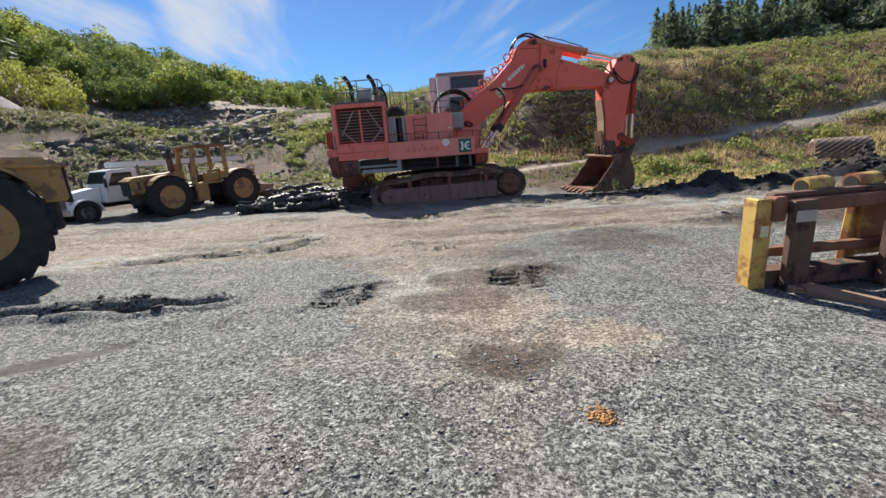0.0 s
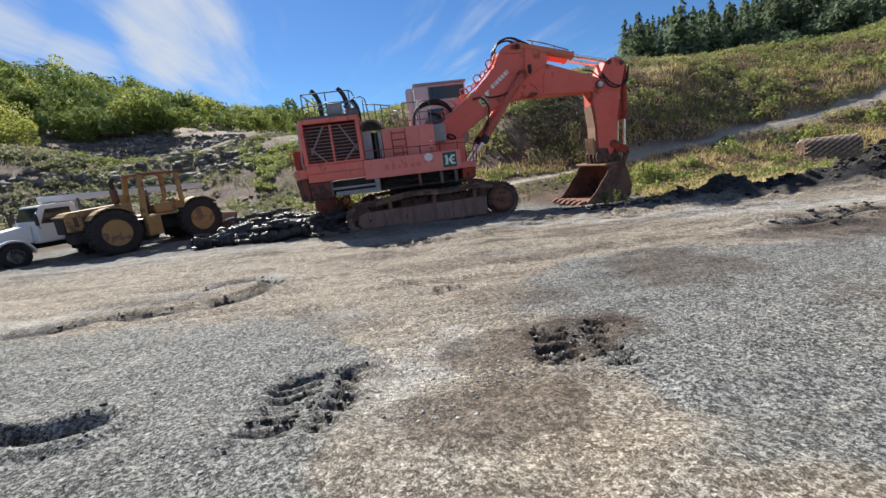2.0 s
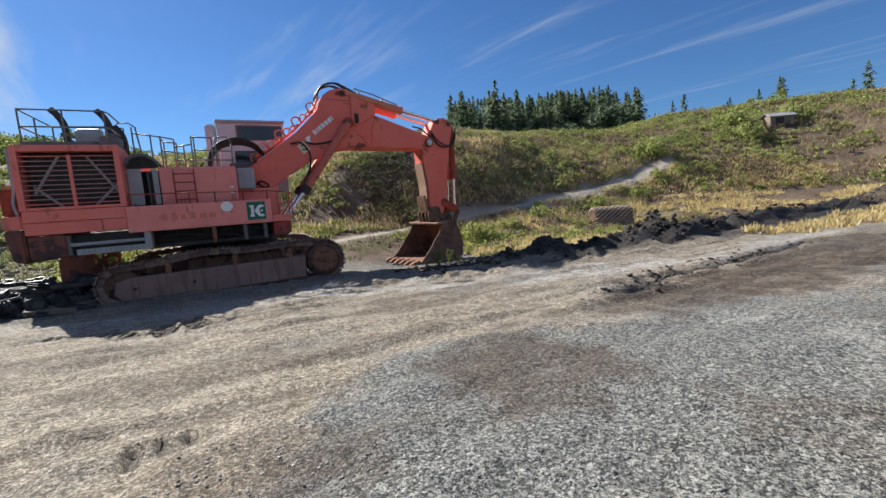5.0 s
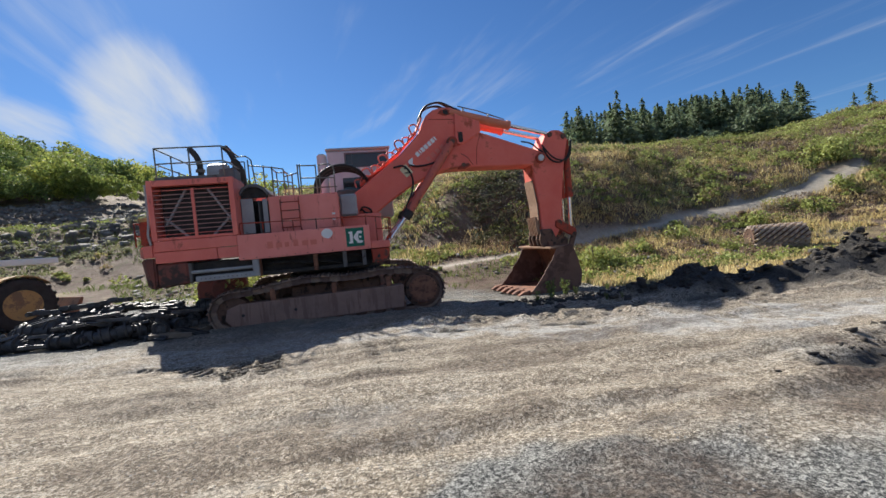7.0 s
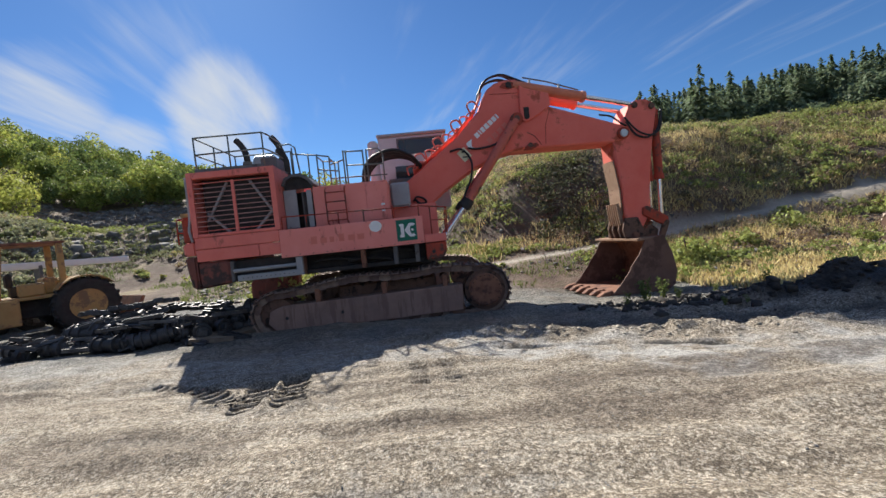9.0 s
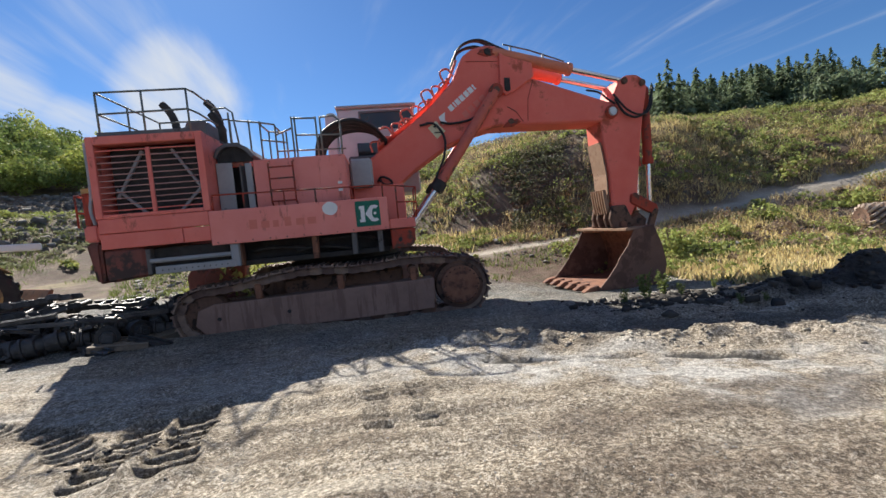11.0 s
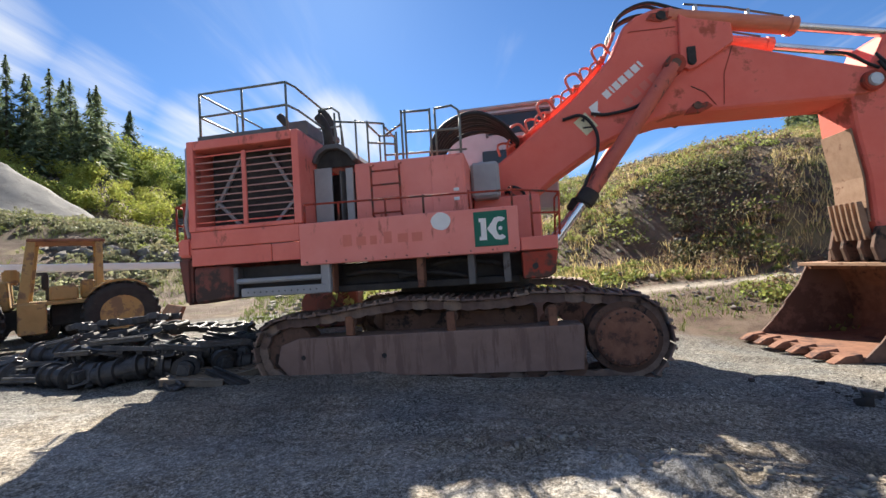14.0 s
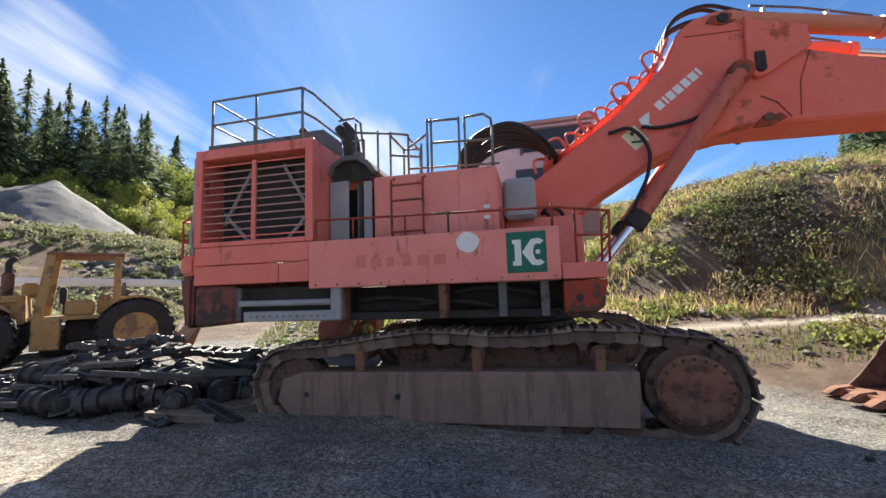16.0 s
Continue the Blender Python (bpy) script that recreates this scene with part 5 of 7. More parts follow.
    for k, ww in enumerate((0.14, 0.05, 0.13, 0.14, 0.13, 0.14, 0.05)):
        x0 = (-0.56, -0.375, -0.29, -0.125, 0.055, 0.22, 0.40)[k]
        part("boom_mark", bm_box(x0, x0 + ww, near - 0.006, near - 0.001, -0.085, 0.085, 0, None, Matrix.Translation((3.80, 0, 5.76)) @ tilt), WHITE, boom, "white mark on the boom")
    for k in range(4):
        part("faded_bar", bm_box(-0.4 + 0.23 * k, -0.24 + 0.23 * k, near - 0.005, near - 0.001, -0.09, 0.09, 0, None, Matrix.Translation((4.08, 0, 5.46)) @ tilt), GHOST, boom)
    part("logo_mark", bm_plate([(3.02, 5.22), (3.22, 5.35), (3.20, 5.12), (3.28, 5.05), (3.12, 4.99)], near - 0.006, near - 0.001, 0), WHITE, boom)
    wl = part("warning_label", bm_box(-0.16, 0.16, near - 0.007, near - 0.001, -0.2, 0.2, 0, None, Matrix.Translation((2.93, 0, 4.86)) @ Matrix.Rotation(-radians(38), 4, "Y")), CREAM, boom, "cream warning label")
    part("label_mark", bm_plate([(2.83, 4.95), (2.93, 5.03), (2.90, 4.90)], near - 0.011, near - 0.007, 0), BLACK, wl)
    part("label_mark", bm_box(2.86, 3.05, near - 0.011, near - 0.007, 4.76, 4.80, 0), BLACK, wl)
    seam = [(5.55, 4.95), (5.35, 5.25), (5.1, 5.4)]
    part("weld_seam", bm_tube([(x, near - 0.004, z) for x, z in seam], 0.012, 6), RED_RUST, boom)
    part("weld_seam", bm_tube([(5.95, near - 0.004, 6.15), (5.75, near - 0.004, 5.6), (5.7, near - 0.004, 4.95)], 0.01, 6), RED_RUST, boom)
    part("weld_seam", bm_tube([(3.95, near - 0.004, 6.75), (4.9, near - 0.004, 6.72)], 0.01, 6), RED_RUST, boom)
    part("lower_pin", bm_rod((5.15, near - 0.12, 4.95), (5.15, far + 0.1, 4.95), 0.08, seg=14), RUST_DARK, boom)
    part("lower_pin_arm", bm_plate([(4.9, 4.80), (5.0, 4.92), (5.35, 5.02), (5.45, 4.92), (5.2, 4.80)], near - 0.1, near - 0.003, 0.015), RED_RUST, boom)
    # pipework along the boom's back
    for k, y in enumerate((-0.3, -0.12, 0.1, 0.3, 0.48)):
        part("boom_pipe", bm_tube([(1.2, y, 4.5), (1.75, y, 4.88), (2.75, y, 5.62), (3.45, y, 6.32), (3.7, y, 6.85)], 0.035, 8), RED_BOOM, boom, smooth=True)
    for x, z in ((1.5, 4.68), (2.15, 5.15), (2.8, 5.66), (3.4, 6.22)):
        part("pipe_clamp", bm_tube([(x - 0.1, -0.38, z - 0.08), (x - 0.22, -0.38, z + 0.26), (x + 0.0, -0.38, z + 0.36), (x + 0.16, -0.38, z + 0.14)], 0.03, 8, 4), RED_BOOM, boom, smooth=True)
        part("clamp_bar", bm_box(x - 0.06, x + 0.06, -0.42, 0.6, z + 0.03, z + 0.1, 0.01, None, None), RED_BOOM, boom)
    for x, z in ((1.2, 4.45), (1.85, 4.93), (2.45, 5.38), (3.1, 5.92)):
        part("pipe_saddle", bm_tube([(x - 0.16, -0.40, z - 0.1), (x - 0.2, -0.4, z + 0.14), (x - 0.05, -0.3, z + 0.22), (x + 0.12, -0.15, z + 0.2)], 0.028, 8, 4), RED_BOOM, boom, smooth=True)
        part("pipe_bend", bm_tube([(x, -0.36, z + 0.04), (x + 0.05, -0.36, z + 0.24), (x + 0.24, -0.3, z + 0.34), (x + 0.36, -0.2, z + 0.3)], 0.024, 8, 4), RED_BOOM, boom, smooth=True)
    part("cable_cluster", bm_tube([(1.1, near - 0.02, 3.5), (1.22, near - 0.1, 3.62), (1.42, near - 0.12, 3.55), (1.5, near - 0.06, 3.42), (1.3, near - 0.1, 3.4), (1.15, near - 0.1, 3.55)], 0.035, 8, 5), HOSE, boom, smooth=True)
    part("bracket_latch", bm_box(5.03, 5.2, near - 0.14, near - 0.1, 5.92, 6.2, 0.02), BLACK, boom)
    part("crown_pin", bm_rod((4.62, near - 0.06, 7.0), (4.62, far + 0.06, 7.0), 0.1, seg=16, bevel=0.02), BLACK, boom)
    part("crown_pin_plate", bm_plate([(4.32, 6.95), (4.42, 7.08), (4.8, 7.08), (4.85, 6.92), (4.6, 6.86)], near - 0.03, near - 0.002, 0.01), RED_RUST, boom)
    for k, y in enumerate((-0.25, -0.05, 0.2, 0.42)):
        part("boom_hose", bm_tube([(3.65, y, 6.7), (3.72, y, 7.05), (3.98, y, 7.32 + 0.05 * (k % 2)), (4.45, y, 7.42 + 0.05 * (k % 2)), (4.95, y, 7.22), (5.3, y, 7.05)], 0.038, 8, 6), HOSE, boom, smooth=True)
    part("side_hose", bm_tube([(3.05, near - 0.04, 5.06), (3.4, near - 0.06, 5.0), (4.0, near - 0.07, 5.1), (4.4, near - 0.06, 5.42), (4.62, near - 0.06, 5.72)], 0.035, 8, 6), HOSE, boom, smooth=True)
    part("side_hose", bm_tube([(2.45, near - 0.04, 5.0), (2.85, near - 0.09, 5.02), (3.12, near - 0.12, 4.6), (3.05, near - 0.16, 4.05), (2.8, near - 0.2, 3.55), (2.72, near - 0.22, 3.2)], 0.035, 8, 6), HOSE, boom, smooth=True)
    # boom lift cylinders
    for y in (near - 0.22, far + 0.22):
        p0, pg, p1 = (1.78, y, 1.98), (2.72, y, 3.12), (4.72, y, 5.80)
        cy = part("lift_cylinder", bm_rod(pg, p1, 0.155, seg=20, bevel=0.02), CYL, ex, "oil-stained dull red cylinder")
        part("rod", bm_rod(p0, pg, 0.095, seg=18), CHROME, cy, "bare chrome rod")
        d = (Vector(p1) - Vector(pg)).normalized()
        part("gland", bm_rod(Vector(pg) - d * 0.03, Vector(pg) + d * 0.3, 0.20, seg=20, bevel=0.03), BLACK, cy)
        part("eye", bm_rod((4.72, y - 0.12, 5.8), (4.72, y + 0.12, 5.8), 0.2, seg=20, bevel=0.02), RED_RUST, cy)
        part("eye", bm_rod((1.78, y - 0.12, 1.98), (1.78, y + 0.12, 1.98), 0.2, seg=20, bevel=0.02), RED_RUST, cy)
    part("cylinder_foot", bm_box(1.5, 2.0, near - 0.4, far + 0.4, 1.72, 2.12, 0.04), RED_RUST, ex)
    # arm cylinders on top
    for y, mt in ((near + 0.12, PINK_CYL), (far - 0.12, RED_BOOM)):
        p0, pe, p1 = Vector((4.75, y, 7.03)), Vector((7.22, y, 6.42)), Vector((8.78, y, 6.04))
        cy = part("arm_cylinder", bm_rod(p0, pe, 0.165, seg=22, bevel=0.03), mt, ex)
        part("rod", bm_rod(pe, p1, 0.085, seg=16), CHROME, cy, "bare chrome rod")
        part("cap", bm_rod(pe - (pe - p0).normalized() * 0.18, pe, 0.19, seg=22, bevel=0.03), mt, cy)
        part("feed_pipe", bm_tube([p0 + Vector((0.4, 0, 0.22)), p0 + Vector((1.2, 0, 0.02)), pe + Vector((-0.2, 0, 0.26))], 0.022, 8), GREY_DARK, cy)
        for f in (0.25, 0.65):
            q = p0.lerp(pe, f)
            part("pipe_bracket", bm_box(q.x - 0.03, q.x + 0.03, y - 0.05, y + 0.05, q.z + 0.12, q.z + 0.3, 0.01), LIGHT_STEEL, cy)
    # arm
    arm_o = [(8.02, 4.98), (8.3, 5.3), (8.52, 5.62), (8.72, 6.02), (8.95, 6.16), (9.28, 6.17), (9.55, 6.02), (9.64, 5.78), (9.44, 4.9), (9.32, 4.2), (9.1, 2.55), (9.05, 2.2), (8.62, 1.5), (8.42, 1.5), (8.22, 2.3), (8.2, 3.2), (8.06, 4.2)]
    arm = part("arm", bm_plate(arm_o, near + 0.03, far - 0.03, 0.04), RED_BOOM, ex, "red-orange dipper arm")
    part("arm_rod_pin", bm_rod((8.86, near - 0.05, 5.98), (8.86, far + 0.05, 5.98), 0.10, seg=16, bevel=0.02), RUST_DARK, arm)
    part("arm_top_pin", bm_rod((9.45, near - 0.05, 5.9), (9.45, far + 0.05, 5.9), 0.10, seg=16, bevel=0.02), RUST_DARK, arm)
    part("wear_plate", bm_plate([(8.19, 2.3), (8.17, 3.2), (8.03, 4.2), (7.99, 4.2), (8.13, 3.2), (8.15, 2.3)], near + 0.12, far - 0.12, 0.005), TAN_RUST, arm, "scraped tan wear plate")
    for k in range(6):
        y = near + 0.16 + k * 0.145
        part("guard_bar", bm_plate([(8.20, 1.95), (8.14, 2.4), (8.08, 2.72), (7.98, 2.72), (8.02, 2.3), (8.08, 1.95)], y - 0.03, y + 0.03, 0.008), TAN_RUST, arm)
    for y in (near - 0.02, near + 0.3, far - 0.3, far + 0.02):
        part("bucket_ear", bm_plate([(8.15, 2.2), (8.05, 1.8), (8.12, 1.52), (8.62, 1.49), (8.85, 1.62), (8.6, 2.2)], y - 0.07, y + 0.07, 0.03), RUST_DARK, arm)
    part("bucket_pin", bm_rod((8.45, near - 0.14, 1.58), (8.45, far + 0.14, 1.58), 0.13, seg=18, bevel=0.02), RUST, arm)
    part("arm_hose", bm_tube([(8.5, near - 0.03, 5.45), (8.75, near - 0.08, 5.0), (9.1, near - 0.08, 4.85), (9.4, near - 0.06, 4.95), (9.62, near - 0.02, 5.2), (9.78, near, 5.75)], 0.035, 8, 6), HOSE, arm, smooth=True)
    part("arm_hose", bm_tube([(8.45, near - 0.03, 5.6), (8.8, near - 0.1, 5.12), (9.2, near - 0.1, 4.92), (9.55, near - 0.06, 5.0), (9.72, near - 0.02, 5.3), (9.80, near + 0.1, 5.8)], 0.03, 8, 6), HOSE, arm, smooth=True)
    part("arm_hose", bm_tube([(7.6, near - 0.02, 5.75), (8.0, near - 0.02, 5.66), (8.3, near - 0.03, 5.42), (8.5, near - 0.03, 5.3)], 0.03, 8, 6), HOSE, arm, smooth=True)
    # bucket cylinders behind the arm, link and bucket
    for y in (near + 0.2, far - 0.2):
        p1, pg, p0 = Vector((9.62, y, 5.80)), Vector((9.62, y, 3.42)), Vector((9.58, y, 1.98))
        cy = part("bucket_cylinder", bm_rod(p1, pg, 0.14, seg=18, bevel=0.02), RED_RUST, ex, "dull red cylinder")
        part("rod", bm_rod(pg, p0, 0.08, seg=16), CHROME, cy, "bare chrome rod")
        part("cap", bm_rod(pg, pg + Vector((0, 0, 0.2)), 0.165, seg=18, bevel=0.02), RED_RUST, cy)
    for y in (near + 0.02, far - 0.02):
        part("link", bm_plate([(8.80, 2.25), (8.82, 2.5), (9.0, 2.55), (9.7, 2.12), (9.72, 1.9), (9.55, 1.8), (8.95, 2.15)], y - 0.06, y + 0.06, 0.03), RED_RUST, ex)
        part("link", bm_plate([(9.5, 1.95), (9.62, 2.05), (9.74, 1.95), (9.45, 1.2), (9.2, 1.15)], y - 0.07, y + 0.05, 0.03), RUST_DARK, ex)
    build_bucket(ex)
    return ex


def build_bucket(ex):
    """A wide toothed digging bucket lying open towards the tracks."""
    ya, yb = -1.12, 1.62
    turn = pose(8.2, 0.25, 0, 0, 0, 6) @ pose(-8.2, -0.25, 0)
    shell = [(8.30, 1.42), (8.98, 1.52), (9.22, 0.95), (9.36, 0.32), (9.26, -0.1), (9.0, -0.27), (8.0, -0.27), (6.85, -0.20)]
    inner = [(6.85, -0.13), (8.0, -0.19), (8.95, -0.19), (9.18, -0.05), (9.27, 0.3), (9.13, 0.92), (8.9, 1.42), (8.30, 1.34)]
    bk = part("bucket", bm_plate(shell + inner, ya + 0.05, yb - 0.05, 0.0), RUST, ex, "rust-brown steel digging bucket")
    bk.data.transform(turn)
    cheek = [(8.30, 1.44), (8.98, 1.54), (9.24, 0.95), (9.38, 0.32), (9.28, -0.12), (9.0, -0.29), (8.0, -0.29), (6.98, -0.22), (7.35, 0.12), (7.68, 0.5), (7.72, 0.6), (8.05, 0.98)]
    for y0, y1 in ((ya, ya + 0.05), (yb - 0.05, yb)):
        o = part("cheek", bm_plate(cheek, y0, y1, 0.008), CHEEK, bk)
        o.data.transform(turn)
    o = part("lip_plate", bm_box(8.06, 8.75, ya + 0.06, yb - 0.06, 1.42, 1.50, 0.01), TAN_RUST, bk, "scraped tan upper lip")
    o.data.transform(turn)
    for k in range(6):
        y = ya + 0.16 + k * (yb - ya - 0.32) / 5
        o = part("tooth", bm_plate([(7.05, -0.08), (6.75, -0.12), (6.52, -0.25), (6.75, -0.29), (7.05, -0.26)], y - 0.12, y + 0.12, 0.03), RUST, bk)
        o.data.transform(turn)
    for y in (-0.35, 0.05, 0.45, 0.85):
        o = part("bucket_bracket", bm_plate([(8.2, 1.40), (8.25, 1.75), (8.45, 1.85), (8.7, 1.7), (9.1, 1.9), (9.35, 1.7), (9.22, 1.1), (8.95, 1.5)], y - 0.06, y + 0.06, 0.02), RUST_DARK, bk)
        o.data.transform(turn)


excavator = build_excavator()


# ---- other machines and loose things in the yard ----
def build_wheel(parent, x, y, z, r, w, side):
    """A chunky earth-mover tyre on a yellow dished rim. side: -1 shows its outer face to -y."""
    t = part("wheel", bm_lathe([(r * 0.55, y - w * 0.42), (r * 0.78, y - w * 0.5), (r * 0.92, y - w * 0.5), (r * 0.985, y - w * 0.4), (r * 0.99, y + w * 0.4), (r * 0.92, y + w * 0.5), (r * 0.78, y + w * 0.5), (r * 0.55, y + w * 0.42)], 40), RUBBER, parent, "deep-treaded black tyre", smooth=True)
    t.data.transform(Matrix.Translation((x, 0, z)))
    lug = None
    for k in range(22):
        for s in (-1, 1):
            a = 2 * math.pi * (k + 0.25 * s) / 22
            m = Matrix.Translation((x, y, z)) @ Matrix.Rotation(a, 4, "Y") @ Matrix.Translation((0, 0, r * 0.985)) @ Matrix.Rotation(radians(28 * s), 4, "Z")
            if lug is None:
                bl = bm_box(-0.05, 0.05, -w * 0.27, w * 0.27, -0.03, 0.045, 0.01)
                lug = part("lug", bl, RUBBER, t)
                lug.matrix_local = m @ Matrix.Translation((0, s * w * 0.26, 0))
            else:
                o = new("lug", lug.data); o.parent = t; o.matrix_local = m @ Matrix.Translation((0, s * w * 0.26, 0))
    q = y + side * w * 0.44
    rim = part("rim", bm_lathe([(r * 0.57, y + side * w * 0.46), (r * 0.53, q), (r * 0.47, q - side * w * 0.16), (r * 0.34, q - side * w * 0.2), (r * 0.28, q - side * 0.02), (r * 0.12, q + side * 0.02), (0.02, q + side * 0.02)], 30), YELLOW, t, "dusty yellow dished rim")
    rim.data.transform(Matrix.Translation((x, 0, z)))
    return t


def build_loader(m, label):
    """A wheel dozer: engine hood, roof frame on posts, four tyres, lowered blade."""
    ld = thing("wheel_loader", m, label, "loader", "yellow wheel loaders")
    r = 0.95
    for x in (-1.75, 1.75):
        for y, s in ((-1.05, -1), (1.05, 1)):
            build_wheel(ld, x, y, r, r, 0.58, s)
    part("rear_frame", bm_box(-2.95, -0.2, -0.55, 0.55, 0.7, 1.25, 0.05), BLACK, ld)
    part("front_frame", bm_box(0.1, 2.6, -0.5, 0.5, 0.7, 1.35, 0.05), BLACK, ld)
    hood = part("engine_hood", bm_plate([(-3.1, 1.2), (-3.1, 1.85), (-2.95, 1.98), (-0.75, 2.1), (-0.7, 1.25)], -0.62, 0.62, 0.05), YELLOW, ld, "dusty yellow louvred hood")
    for k in range(7):
        part("louvre", bm_box(-2.85 + 0.28 * k, -2.71 + 0.28 * k, -0.645, -0.615, 1.4, 1.78, 0.006), RUST_DARK, hood)
    part("hood_lid", bm_box(-3.08, -0.8, -0.68, 0.68, 2.02, 2.10, 0.02, None, Matrix.Translation((0, 0, -0.1)) @ Matrix.Rotation(radians(-2.5), 4, "Y")), YELLOW, hood)
    part("grille", bm_box(-3.16, -3.1, -0.5, 0.5, 1.15, 1.85, 0.015), BLACK, hood)
    for x in (-1.75, 1.75):
        for y0, y1 in ((-1.36, -0.72), (0.72, 1.36)):
            arc = [(x + 1.06 * math.cos(radians(a)), r + 1.06 * math.sin(radians(a))) for a in range(38, 143, 15)]
            arc += [(x + 1.01 * math.cos(radians(a)), r + 1.01 * math.sin(radians(a))) for a in range(142, 37, -15)]
            part("fender", bm_plate(arc, y0, y1, 0.008), YELLOW, ld)
    ex = part("exhaust", bm_tube([(-1.15, -0.25, 2.0), (-1.15, -0.25, 2.75), (-1.15, -0.25, 3.0), (-1.02, -0.25, 3.15)], 0.085, 12, 4), BLACK, ld, "soot-black exhaust pipe", smooth=True)
    part("muffler", bm_rod((-1.15, -0.25, 2.1), (-1.15, -0.25, 2.72), 0.14, seg=16, bevel=0.03), RUST_DARK, ex)
    part("air_filter", bm_rod((-0.75, 0.25, 2.0), (-0.75, 0.25, 2.45), 0.19, seg=16, bevel=0.05), YELLOW, ld)
    part("deck", bm_box(-0.65, 1.5, -0.95, 0.95, 1.35, 1.46, 0.02), YELLOW, ld)
    part("side_step", bm_box(-0.55, 0.05, -1.12, -0.8, 0.55, 1.42, 0.03), YELLOW, ld)
    for x, y in ((-0.45, -0.8), (-0.45, 0.8)):
        part("roof_post", bm_plate([(x - 0.12, 1.4), (x + 0.12, 1.4), (x + 0.3, 3.2), (x + 0.1, 3.2)], y - 0.07, y + 0.07, 0.015), YELLOW, ld)
    for x, y in ((1.25, -0.8), (1.25, 0.8)):
        part("roof_post", bm_box(x - 0.09, x + 0.09, y - 0.07, y + 0.07, 1.4, 3.2, 0.015), YELLOW, ld)
    part("roof_frame", bm_box(-0.35, 1.4, -0.9, 0.9, 3.2, 3.29, 0.02), RUST, ld, "rusty plate roof")
    part("seat", bm_box(0.0, 0.45, -0.25, 0.25, 1.46, 1.85, 0.06), BLACK, ld)
    part("seat_back", bm_box(-0.08, 0.08, -0.25, 0.25, 1.8, 2.3, 0.06), BLACK, ld)
    part("console", bm_box(0.8, 1.15, -0.45, 0.45, 1.46, 2.05, 0.05), YELLOW, ld)
    part("side_tank", bm_box(0.1, 0.75, -0.9, -0.5, 1.46, 1.9, 0.05), YELLOW, ld)
    part("hydraulic_tank", bm_box(1.35, 1.75, -0.45, 0.45, 1.4, 2.0, 0.05), YELLOW, ld)
    for y in (-0.62, 0.62):
        part("lift_arm", bm_plate([(1.1, 1.9), (1.35, 2.0), (2.5, 1.25), (3.1, 0.45), (2.9, 0.4), (2.3, 1.05)], y - 0.06, y + 0.06, 0.02), YELLOW, ld)
    bl = [(2.95, 0.06), (3.12, 0.02), (3.2, 0.35), (3.42, 0.95), (3.33, 0.98), (3.05, 0.55)]
    part("blade", bm_plate(bl, -1.5, 1.5, 0.02), RUST, ld, "rusty lowered blade")
    return ld


loader = build_loader(pose(-12.55, 22.0, gz(-12.2, 21.6) - 0.06, 0, 0, 53), "old dusty yellow wheel loader with a roof frame")
loader_2 = copy_thing(loader, pose(-9.1, 5.6, gz(-9.1, 5.6) - 0.03, 0, 0, 230))
tagged(loader_2, "old dusty yellow wheel loader standing at the gravel's edge")


